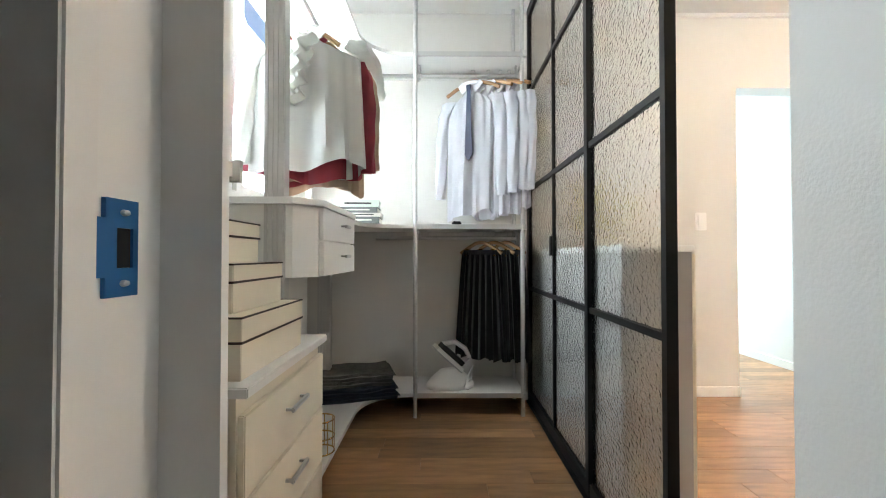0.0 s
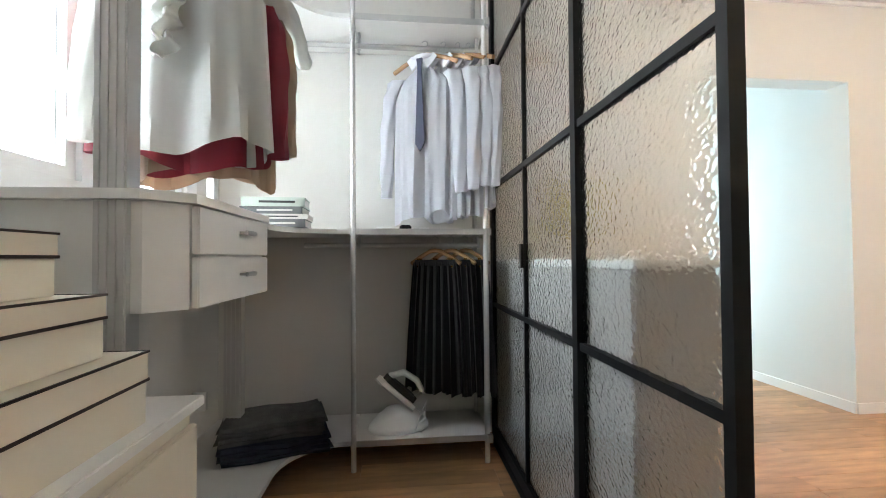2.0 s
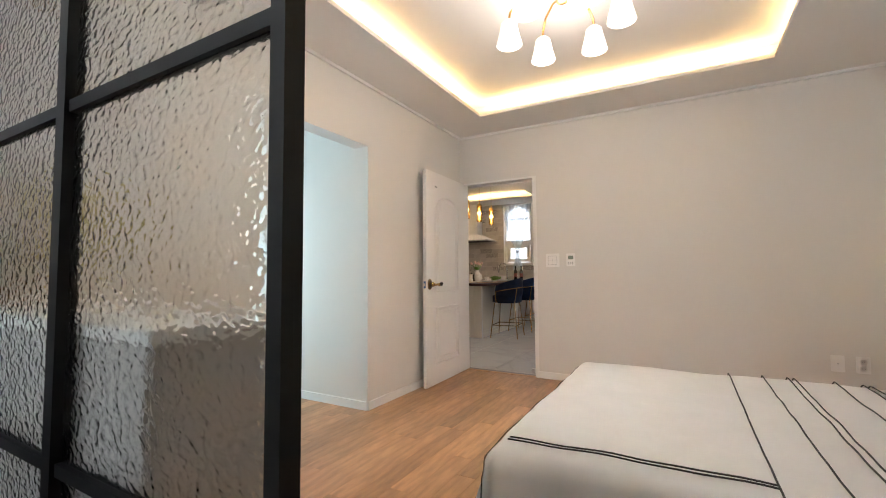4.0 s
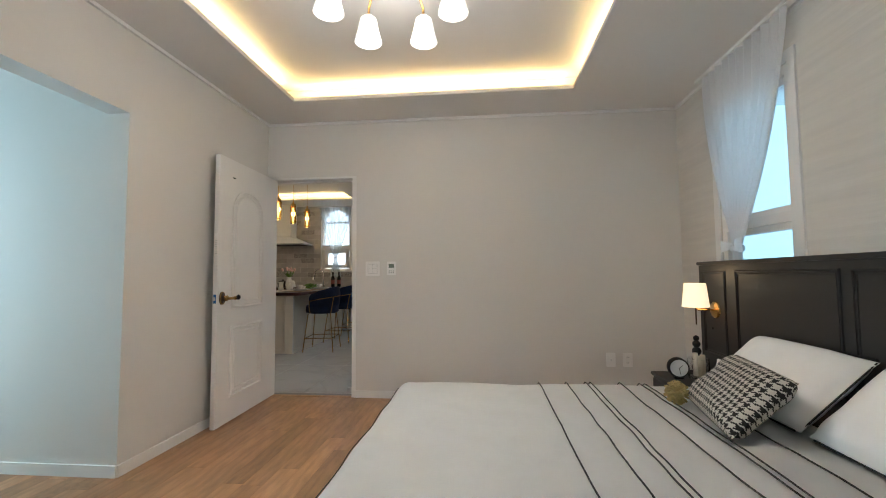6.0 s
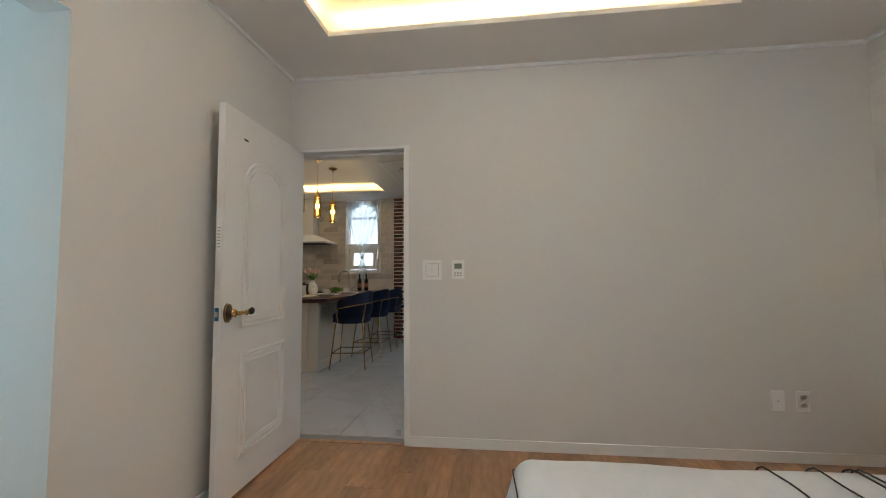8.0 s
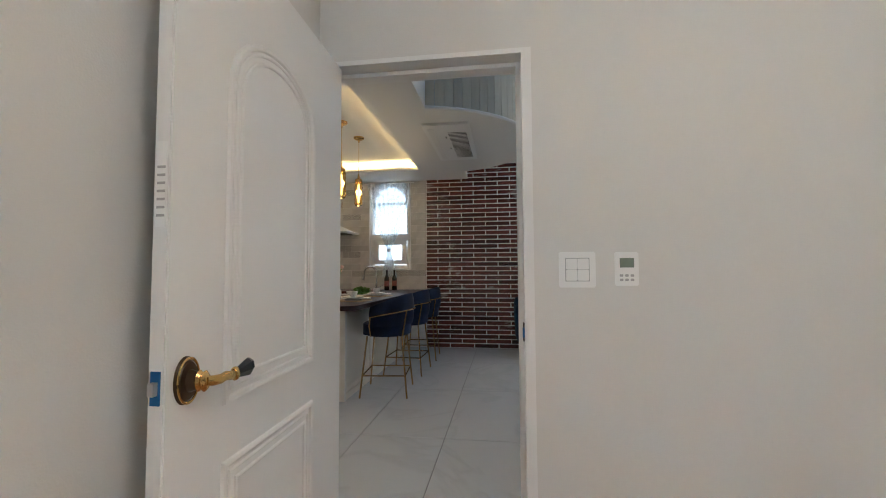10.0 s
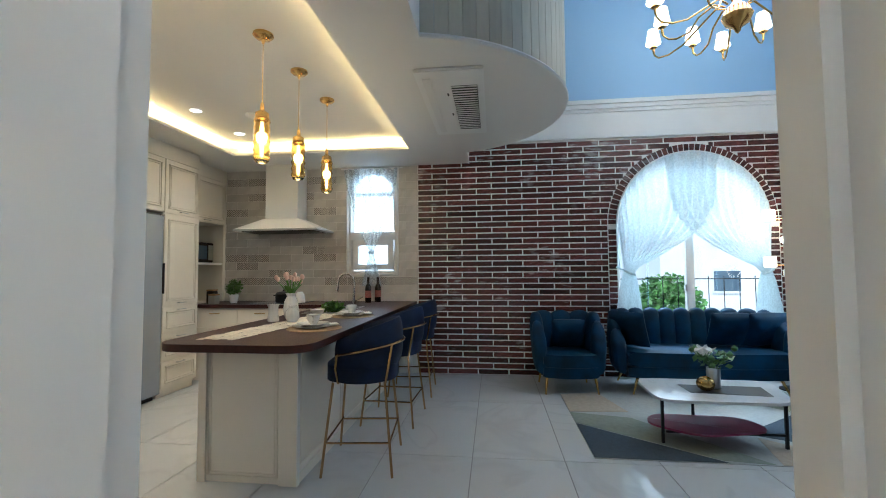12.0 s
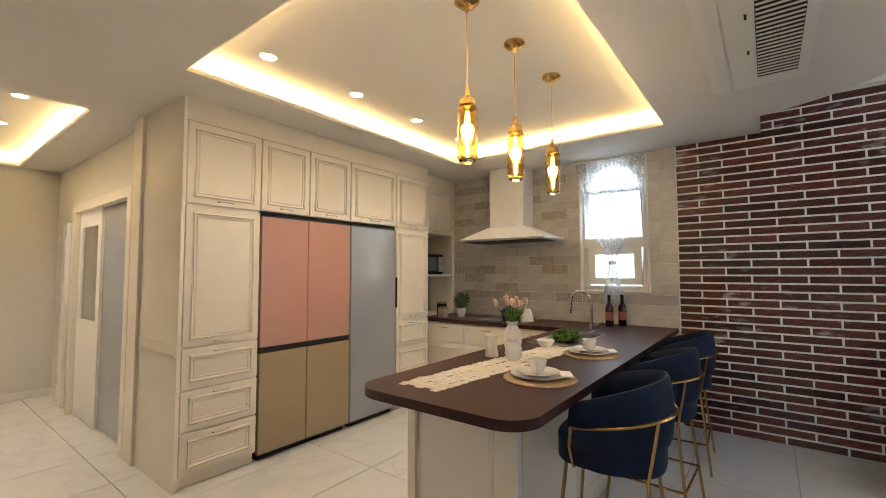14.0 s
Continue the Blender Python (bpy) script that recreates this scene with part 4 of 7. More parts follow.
# blouses on the rail by the window
bl = garment("blouse", "ivory satin blouse with a ruffled front on a wooden hanger", "blouse", "silk", pose(-0.215, 2.34, 1.885, 0, 0, 4), 0.43, 0.575, seed=11, flare=1.14, group="hanging blouses", sleeve_len=0.98)


def ruffle(u, v):
    return (0.012 * math.sin(v * 31) + 0.045 * (u - 0.5) * 2 * (1 - 0.55 * v) - 0.04 * v, -0.072 - 0.022 * math.sin(u * 9 + v * 24) - 0.03 * (1 - abs(2 * u - 1)), -0.03 - 0.30 * v)


part("ruffle", grid_surface(ruffle, 14, 44, 0.003), "silk", bl, "ruffled satin frill", smooth=True)
part("button", lathe([(0, 0.006), (0.008, 0.004), (0.009, 0)], 14, 0, 0, 0), "gold", bl)
bl.children[-1].matrix_basis = pose(0, -0.078, -0.04, 90)
hanger(pose(-0.215, 2.34, 1.925, 0, 0, 4), 0.26)
garment("blouse", "dusty red satin blouse behind an ivory one", "blouse", "red", pose(-0.228, 2.41, 1.885, 0, 0, 5), 0.41, 0.605, seed=12, flare=1.12, group="hanging blouses", sleeve_len=0.96)
hanger(pose(-0.228, 2.41, 1.925, 0, 0, 6), 0.26)
garment("blouse", "beige satin blouse hanging at the back", "blouse", "beige", pose(-0.215, 2.48, 1.885, 0, 0, 6), 0.40, 0.645, seed=13, flare=1.05, group="hanging blouses", sleeve_len=0.86)
hanger(pose(-0.215, 2.48, 1.925, 0, 0, 6), 0.26)

# books on the corner shelf
for k, (h, mat, dx, yaw) in enumerate(((0.036, "bookgrey", 0.0, 2), (0.022, "paper", 0.01, 3), (0.032, "bookgrey", -0.01, 1), (0.040, "bookgreen", -0.005, 4))):
    z = 1.1235 + sum((0.0365, 0.0225, 0.0325)[:k])
    b = thing("book", "hardback book lying in a stack on a shelf", "book", pose(-0.13 + dx, 3.0, z, 0, 0, yaw), group="stacked books")
    part("pages", boxes((-0.128, 0.128, -0.085, 0.088, 0.003, h - 0.003)), "paper", b)
    part("cover", join(boxes((-0.132, 0.132, -0.09, 0.09, 0, 0.003)), boxes((-0.132, 0.132, -0.09, 0.09, h - 0.003, h)), boxes((-0.132, 0.132, -0.09, -0.086, 0.003, h - 0.003))), mat, b)
    part("spine_text", boxes((-0.06, 0.09, -0.0912, -0.0895, h * 0.38, h * 0.62)), "paper" if mat == "bookgrey" else "ink", b)
comb = thing("clothes_brush", "white and black clothes brush lying on the shelf", "brush", pose(0.40, 3.09, 1.1235, 0, 0, 8))
part("head", rbox(-0.10, 0.02, -0.02, 0.02, 0, 0.014, 0.006), "plastic", comb)
part("grip", rbox(0.021, 0.075, -0.02, 0.02, 0, 0.024, 0.006), "black", comb)
part("tail", rbox(0.076, 0.17, -0.014, 0.014, 0, 0.012, 0.005), "plastic", comb)

# steam iron on its stand
iron = thing("steam_iron", "white and charcoal steam iron standing on its dock", "iron", pose(0.41, 3.14, 0.1365, 0, 0, 8))
part("dock", lathe([(0.0, 0.0), (0.145, 0.0), (0.15, 0.012), (0.145, 0.03), (0.11, 0.07), (0.06, 0.11), (0.0, 0.12)], 30), "plastic", iron, "white rounded dock", True)
iron.children[-1].matrix_basis = Matrix.Diagonal((1.0, 0.6, 1, 1))


def iron_body(inset, h0, h1):
    o = [(-0.13, 0), (-0.10, 0.042), (-0.03, 0.058), (0.06, 0.058), (0.11, 0.045), (0.11, -0.045), (0.06, -0.058), (-0.03, -0.058), (-0.10, -0.042)]
    return prism([(x * inset, y * inset) for x, y in o[::-1]], h0, h1)


IT = pose(-0.02, 0, 0.165, 0, 42, 0)
for nm, bm, mt in (("soleplate", iron_body(1.0, 0, 0.008), "steel"), ("skirt", iron_body(0.97, 0.0085, 0.03), "plastic"), ("shell", iron_body(0.80, 0.031, 0.06), "charcoal"),
                   ("handle", tube([(0.085, 0, 0.05), (0.10, 0, 0.10), (0.04, 0, 0.125), (-0.04, 0, 0.115), (-0.085, 0, 0.055)], 0.016, 10), "plastic")):
    part(nm, moved(bm, IT), mt, iron, smooth=nm == "handle")
part("cord", tube([(0.09, -0.03, 0.02), (0.12, -0.06, 0.06), (0.13, -0.05, 0.14), (0.10, -0.06, 0.08), (0.07, -0.08, 0.012), (0.10, -0.085, 0.008)], 0.005, 8), "plastic", iron, smooth=True)


def folded(label, mat, m, w, d, h, seed):
    f = thing("folded_garment", label, "clothes", m, group="folded clothes")
    r = random.Random(seed)
    for k in range(2):
        bm = rbox(-w / 2, w / 2, -d / 2, d / 2, h * k / 2, h * (k + 1) / 2 - 0.002, h * 0.23, 4)
        bmesh.ops.subdivide_edges(bm, edges=[e for e in bm.edges if e.calc_length() > 0.08], cuts=6, use_grid_fill=True)
        for v in bm.verts:
            v.co.z += 0.012 * noise.noise(v.co * 8 + Vector((seed, k, 0))) * (1 if v.co.z > 0.01 else 0)
            v.co.y += 0.022 * noise.noise(v.co * 5 + Vector((k, seed, 0)))
            v.co.x += 0.018 * noise.noise(v.co * 6 + Vector((seed, k, 4)))
        part("fold", bm, mat, f, smooth=True)
    return f


folded("dark blue folded trousers at the bottom of a pile", "knitblue", pose(-0.14, 3.0, 0.1365, 0, 0, 16), 0.46, 0.30, 0.075, 1)
folded("charcoal folded knitwear on top of a pile", "knit", pose(-0.15, 3.0, 0.213, 0, 0, 14), 0.44, 0.29, 0.075, 2)
bk = thing("wire_basket", "small brass wire basket on the floor shelf", "basket", pose(-0.14, 2.28, 0.137))
for z in (0.0, 0.06, 0.13):
    part("ring", tube([(0.055 * math.cos(a), 0.055 * math.sin(a), z + 0.004) for a in [2 * math.pi * k / 20 for k in range(20)]], 0.003, 6, closed=True), "gold", bk)
for k in range(8):
    a = 2 * math.pi * k / 8
    part("wire", tube([(0.055 * math.cos(a), 0.055 * math.sin(a), 0.002), (0.055 * math.cos(a), 0.055 * math.sin(a), 0.134)], 0.002, 5), "gold", bk)

# ---------------------------------------------------------------- bedroom
bed = thing("bed", "made bed with a white striped duvet", "bed")
BX0, BX1, BY0, BY1, BZ = 1.98, 3.66, -0.24, 1.84, 0.455
part("base", rbox(BX0 + 0.10, BX1 - 0.10, BY0, BY1 - 0.10, 0.0, 0.18, 0.01), "charcoal", bed, "dark bed base")
part("mattress", rbox(BX0 + 0.07, BX1 - 0.07, BY0, BY1 - 0.07, 0.182, 0.40, 0.05, 4), "linen", bed, smooth=True)


def duvet(u, v):
    """The duvet: flat on top, rounded over three edges and hanging down."""
    x, y = BX0 - 0.22 + u * (BX1 - BX0 + 0.44), -0.02 + v * (BY1 + 0.24)
    ox, oy = max(0, BX0 + 0.06 - x, x - BX1 + 0.06), max(0, y - BY1 + 0.06)
    o = math.hypot(ox, oy)
    p = Vector((x * 2.2, y * 2.2, 0))
    z = BZ + 0.012 * noise.noise(p) + 0.006 * noise.noise(p * 3)
    if o > 0:
        R = 0.075
        a = min(o / R, math.pi / 2)
        drop = R * (1 - math.cos(a)) + max(0, o - R * math.pi / 2)
        out = R * math.sin(a) + 0.24 * max(0, o - R * math.pi / 2)
        wav = 0.016 * math.sin(7 * (x if oy > ox else y) * 2 + 1.3) * min(1, drop * 5)
        x = (BX0 + 0.06 - (out + wav) * ox / o) if x < BX0 + 0.06 else (BX1 - 0.06 + (out + wav) * ox / o) if x > BX1 - 0.06 else x
        y = BY1 - 0.06 + (out + wav) * oy / o if y > BY1 - 0.06 else y
        z -= drop
    return (x, y, max(z, 0.05))


part("duvet", grid_surface(duvet, 110, 120, 0.012), "linen", bed, "white cotton duvet", smooth=True)


def on_duvet(pts, r=0.0032):
    return tube([Vector(duvet((x - BX0 + 0.22) / (BX1 - BX0 + 0.44), (y + 0.02) / (BY1 + 0.24))) + Vector((0, 0, 0.0125)) for x, y in pts], r, 5)


M["stripe"] = material("black_stitched_stripe", (0.03, 0.028, 0.028), 0.9, vary=0.3, scale=80)
nx = 60
for y, pair in ((1.00, 0), (0.84, 0), (0.70, 1), (0.53, 0), (0.39, 1), (0.24, 0)):
    for dy in ((0, 0.028) if pair else (0,)):
        part("stripe", on_duvet([(BX0 - 0.16 + (BX1 - BX0 + 0.32) * k / nx, y + dy) for k in range(nx + 1)]), "stripe", bed)
part("piping", on_duvet([(BX0 - 0.16 + (BX1 - BX0 + 0.32) * k / nx, BY1 + 0.035) for k in range(nx + 1)], 0.0025), "stripe", bed, "dark piping over the foot edge")
for dx in (0.0, 0.022):
    part("piping", on_duvet([(BX0 + 0.10 + dx, 1.0 + 0.78 * k / 20) for k in range(21)]), "stripe", bed)

hb = thing("headboard", "tall charcoal panelled headboard", "headboard")
H0, H1, HF = 1.36, 4.257, -0.25
part("board", boxes((H0, H1, SOUTH + 0.016, HF, 0, 1.165)), "charcoal", hb)
part("cap", rbox(H0 - 0.008, H1 + 0.008, SOUTH + 0.013, HF + 0.014, 1.166, 1.19, 0.004), "charcoal", hb)
for a, b in ((3.92, 4.20), (3.02, 3.80), (2.14, 2.95), (1.42, 2.06)):
    for inset, r in ((0, 0.009), (0.016, 0.005)):
        part("panel_moulding", tube([(a + inset, HF + 0.001, 0.56 + inset), (b - inset, HF + 0.001, 0.56 + inset), (b - inset, HF + 0.001, 1.12 - inset), (a + inset, HF + 0.001, 1.12 - inset)], r, 6, closed=True), "charcoal", hb)
part("button", moved(lathe([(0, 0.006), (0.008, 0.004), (0.010, 0)], 14), pose(4.10, HF, 0.73, -90)), "black", hb)


def cushion(name, label, mat, m, w, h, t, group="", seed=0):
    """A stuffed cushion: local x wide, z high, y thick, base at z 0."""
    c = thing(name, label, "pillow", m, group=group)

    def fn(u, v, s):
        a, b = 2 * u - 1, 2 * v - 1
        q = max(0, (1 - a ** 4) * (1 - b ** 4)) ** 0.55
        pinch = 1 - 0.07 * (abs(a) * abs(b)) ** 2
        k = noise.noise(Vector((a * 2.2 + seed, b * 2.2, s)))
        return (a * w / 2 * (1 - 0.04 * (1 - b * b)), s * (t / 2 * q + 0.014 * k * q), h / 2 + b * h / 2 * (1 - 0.05 * (1 - a * a)) * pinch)
    bm = join(grid_surface(lambda u, v: fn(u, v, -1), 26, 20), grid_surface(lambda u, v: fn(u, v, 1), 26, 20))
    bmesh.ops.remove_doubles(bm, verts=list(bm.verts), dist=0.0005)
    part("cover", bm, mat, c, smooth=True)
    return c


for x, sd in ((3.20, 1), (2.42, 2)):
    pl = cushion("bed_pillow", "plump white pillow with a dark piped edge leaning on the headboard", "linen", pose(x - 0.02, 0.10, 0.470, 48), 0.74, 0.44, 0.14, "bed pillows", sd)
    part("piping", tube([(sgn * 0.36, 0.0, z) for sgn, z in ((-1, 0.02), (-1, 0.42))] , 0.004, 6), "stripe", pl)
    part("piping", tube([(-0.35, 0, 0.435), (0.35, 0, 0.435)], 0.004, 6), "stripe", pl)
    part("piping", tube([(-0.34, 0.0, 0.012), (0.34, 0.0, 0.012)], 0.004, 6), "stripe", pl)
tc = cushion("throw_cushion", "black and white houndstooth cushion with a yellow pompom", "hound", pose(2.99, 0.36, 0.475, 46, 0, -10), 0.56, 0.34, 0.15, "", 5)
pm = bmesh.new()
rng = random.Random(4)
for k in range(260):
    d = Vector((rng.gauss(0, 1), rng.gauss(0, 1), rng.gauss(0, 1))).normalized()
    p = d * 0.055 * rng.uniform(0.85, 1.1)
    s = d.orthogonal().normalized() * 0.006
    q = d.cross(s)
    c = [pm.verts.new(x) for x in (Vector((0, 0, 0)), p + s, p - s * 0.5 + q, p - s * 0.5 - q)]
    for f in ((0, 1, 2), (0, 2, 3), (0, 3, 1), (1, 3, 2)):
        pm.faces.new([c[i] for i in f])
pp = part("pompom", pm, "pompom", tc, "straw-yellow yarn pompom")
pp.matrix_basis = pose(0.215, 0.075, -0.01)

ns = thing("nightstand", "charcoal wooden nightstand beside the bed", "nightstand")
part("body", boxes((3.75, 4.24, -0.245, 0.10, 0.02, 0.378)), "charcoal", ns)
part("top", rbox(3.74, 4.25, -0.247, 0.12, 0.38, 0.402, 0.004), "charcoal", ns)
part("drawer_front", rbox(3.77, 4.22, 0.101, 0.115, 0.20, 0.365, 0.003), "charcoal", ns)
part("knob", moved(lathe([(0.006, 0), (0.006, 0.012), (0.014, 0.018), (0.012, 0.026), (0, 0.027)], 14), pose(4.0, 0.115, 0.285, -90)), "gold", ns, smooth=True)
for x in (3.78, 4.21):
    for y in (-0.21, 0.07):
        part("foot", boxes((x - 0.02, x + 0.02, y - 0.02, y + 0.02, 0, 0.02)), "charcoal", ns)
ck = thing("alarm_clock", "round black alarm clock with a white dial", "clock", pose(4.03, 0.02, 0.403, 0, 0, -98))
part("case", moved(lathe([(0, -0.03), (0.058, -0.03), (0.065, -0.024), (0.065, 0.024), (0.060, 0.03), (0.056, 0.024)], 30), pose(0, 0, 0.072, 90)), "black", ck, smooth=True)
part("dial", moved(lathe([(0.0, 0), (0.055, 0), (0.055, 0.002), (0, 0.002)], 30), pose(0, -0.025, 0.072, 90)), "plastic", ck)
for a, l in ((50, 0.03), (170, 0.042)):
    part("clock_hand", moved(boxes((-0.0015, 0.0015, -0.0015, 0, 0, l)), pose(0, -0.028, 0.072, 0, a, 0)), "ink", ck)
part("stand", boxes((-0.03, 0.03, -0.02, 0.02, 0, 0.012)), "black", ck)
bc = thing("bubble_candle_holder", "stacked black ball candle holder", "candle holder", pose(4.17, -0.17, 0.403))
for k, (r, z) in enumerate(((0.038, 0.036), (0.034, 0.100), (0.030, 0.158), (0.026, 0.208), (0.020, 0.248))):
    part("ball", lathe([(r * math.sin(math.pi * j / 10), -r * math.cos(math.pi * j / 10)) for j in range(11)], 18, 0, 0, z), "black", bc, smooth=True)
cj = thing("glass_jar", "clear glass jar holding cream candles", "jar", pose(4.05, -0.12, 0.403))
part("jar", lathe([(0.058, 0.004), (0.06, 0.0), (0.068, 0.05), (0.066, 0.13), (0.064, 0.13), (0.064, 0.05), (0.054, 0.008), (0, 0.008)], 24), "glass", cj, smooth=True)
for dx, dy, h in ((0.015, 0.01, 0.16), (-0.018, -0.008, 0.145), (0.0, -0.03, 0.15)):
    part("candle", lathe([(0.017, 0.009), (0.017, h), (0.013, h + 0.004), (0, h + 0.003)], 14, dx, dy), "cream", cj, smooth=True)
pc = thing("bedside_card", "small white card leaning by the jar", "card", pose(3.93, -0.19, 0.403, 12, 0, 10))
part("card", rbox(-0.045, 0.045, 0, 0.006, 0.001, 0.145, 0.002), "plastic", pc)

sc = thing("wall_lamp", "brass reading lamp with a lit white fabric shade", "wall lamp", pose(4.05, HF, 0.86))
part("wall_plate", moved(lathe([(0.0, 0.018), (0.045, 0.016), (0.055, 0.010), (0.058, 0)], 28), pose(0, 0, 0, -90)), "gold", sc, smooth=True)
part("arm", tube([(0, 0.015, 0), (0, 0.06, 0), (0, 0.115, 0.0), (0, 0.128, 0.012), (0, 0.13, 0.03)], 0.006, 8), "gold", sc, smooth=True)
part("stem", tube([(0, 0.13, -0.10), (0, 0.13, 0.06)], 0.005, 8), "bronze", sc)
part("shade", lathe([(0.084, 0.02), (0.066, 0.18), (0.064, 0.18), (0.082, 0.02)], 32, 0, 0.13, 0), "lamp_on", sc, "lit cream fabric shade", True)
wl = bpy.data.lights.new("reading_lamp_light", "POINT")
wl.energy, wl.color, wl.shadow_soft_size = 1.6, (1.0, 0.70, 0.38), 0.06
wlo = new("reading_lamp_light", wl)
wlo.location = (4.05, HF + 0.13, 0.86 + 0.24)

# ceiling lamp in the tray
bl_ = bpy.data.lights.new("ceiling_lamp_light", "POINT")
bl_.energy, bl_.color, bl_.shadow_soft_size = 34, (1.0, 0.90, 0.80), 0.25
new("ceiling_lamp_light", bl_).location = (2.955, 1.755, 2.33)
bd_ = bpy.data.lights.new("ceiling_lamp_beam", "SPOT")
bd_.energy, bd_.color, bd_.spot_size, bd_.spot_blend, bd_.shadow_soft_size = 70, (1.0, 0.92, 0.84), radians(128), 1.0, 0.25
new("ceiling_lamp_beam", bd_).matrix_world = pose(2.955, 1.755, 2.36)
cl = thing("ceiling_lamp", "brass five-arm ceiling lamp with ribbed glass shades", "ceiling lamp", pose(2.955, 1.755, RAISED))
part("canopy", lathe([(0.07, 0.0), (0.07, -0.02), (0.03, -0.045), (0.018, -0.10), (0.035, -0.13), (0.03, -0.16), (0.0, -0.175)], 24), "gold", cl, smooth=True)
for k in range(6):
    a = 2 * math.pi * k / 6 + 0.635
    c, s = math.cos(a), math.sin(a)
    arm = part("arm", tube([(0.025 * c, 0.025 * s, -0.12), (0.13 * c, 0.13 * s, -0.085), (0.25 * c, 0.25 * s, -0.10), (0.30 * c, 0.30 * s, -0.15), (0.305 * c, 0.305 * s, -0.20)], 0.007, 8), "gold", cl, smooth=True)
    part("shade", lathe([(0.022, -0.195), (0.045, -0.215), (0.058, -0.28), (0.075, -0.345), (0.072, -0.345), (0.054, -0.28), (0.042, -0.22), (0.018, -0.20)], 24, 0.305 * c, 0.305 * s), "opal_bell", arm, "ribbed opal glass bell, lit", True)
    part("bulb", lathe([(0, -0.30), (0.018, -0.29), (0.022, -0.26), (0.014, -0.225), (0.0, -0.222)], 14, 0.305 * c, 0.305 * s), "downlight", arm, smooth=True)


def tied_curtain(name, label, mat, x0, x1, z_top, knot, z_low, y, m=None, spread=0.10, folds=11, category="curtain"):
    """A sheer curtain gathered from its rail to a knot and flaring a little below it: local x along the rail."""
    kx, kz = knot
    c = thing(name, label, category, m)

    def fn(u, v):
        z = z_top + (z_low - z_top) * v
        if z > kz:
            f = ((z_top - z) / (z_top - kz)) ** 1.55
            a, b = x0 + (kx - 0.028 - x0) * f, x1 + (kx + 0.028 - x1) * f
            amp = 0.024 * (1 - 0.45 * f)
        else:
            f = min(1, (kz - z) / max(0.01, (kz - z_low)))
            a, b = kx - 0.028 - spread * f, kx + 0.028 + spread * f
            amp = 0.014 + 0.012 * f
        return (a + (b - a) * u + 0.004 * math.sin(9 * v + 17 * u), y + amp * math.sin(2 * math.pi * folds * u + 0.7 * math.sin(3 * v)), z)
    part("cloth", grid_surface(fn, folds * 10, 44), mat, c, smooth=True)
    part("tie_band", moved(lathe([(0.034, -0.02), (0.042, -0.012), (0.043, 0.012), (0.034, 0.02)], 18), pose(kx, y, kz)), mat, c, smooth=True)
    return c


cu = tied_curtain("bedroom_curtain", "sheer white curtain gathered and tied in a knot", "sheer", 3.36, 4.27, 2.555, (3.92, 1.27), 0.80, -0.335)
part("bow", grid_surface(lambda u, v: (3.90 + 0.11 * (u - 0.5) * 2, -0.29 + 0.02 * math.sin(9 * u), 1.27 + 0.035 * (v - 0.5) * 2 * (0.35 + abs(2 * u - 1)) + 0.015), 18, 6, 0.003), "sheer", cu, smooth=True)
part("rail", boxes((3.30, 4.32, -0.36, -0.31, 2.556, 2.577)), "trim", cu)
# ---------------------------------------------------------------- kitchen and living materials
def glazed_brick():
    """Dark red glaze, near black in places, with a few pale smears."""
    m = material("glazed_dark_red_brick", (0.080, 0.021, 0.017), 0.22, vary=0.55, scale=9, bump=0.5, bump_scale=45, fine=0.35, stretch=(1, 2, 6))
    nt = m.node_tree
    b = nt.nodes["Principled BSDF"]
    src = b.inputs["Base Color"].links[0].from_socket
    geo, mp, no, big, mul, mr, mix = [nt.nodes.new("ShaderNode" + k) for k in ("NewGeometry", "Mapping", "TexNoise", "TexNoise", "Math", "MapRange", "MixRGB")]
    mp.inputs["Scale"].default_value = (5, 5, 16)
    nt.links.new(geo.outputs["Position"], mp.inputs["Vector"])
    nt.links.new(mp.outputs[0], no.inputs["Vector"])
    nt.links.new(geo.outputs["Position"], big.inputs["Vector"])
    no.inputs["Scale"].default_value, no.inputs["Detail"].default_value = 1.6, 6
    big.inputs["Scale"].default_value = 2.1
    mul.operation = "MULTIPLY"
    nt.links.new(no.outputs["Fac"], mul.inputs[0])
    nt.links.new(big.outputs["Fac"], mul.inputs[1])
    mr.inputs["From Min"].default_value, mr.inputs["From Max"].default_value = 0.33, 0.42
    mr.inputs["To Min"].default_value, mr.inputs["To Max"].default_value = 0.0, 0.55
    nt.links.new(mul.outputs[0], mr.inputs["Value"])
    nt.links.new(mr.outputs[0], mix.inputs[0])
    nt.links.new(src, mix.inputs[1])
    mix.inputs[2].default_value = (0.42, 0.36, 0.35, 1)
    nt.links.new(mix.outputs[0], b.inputs["Base Color"])
    return m


M["brick"] = per_piece(glazed_brick(), 0.55)
M["walltile"] = per_piece(material("grey_stone_tile", (0.56, 0.525, 0.49), 0.3, vary=0.08, scale=7, bump=0.15, bump_scale=60), 0.10)


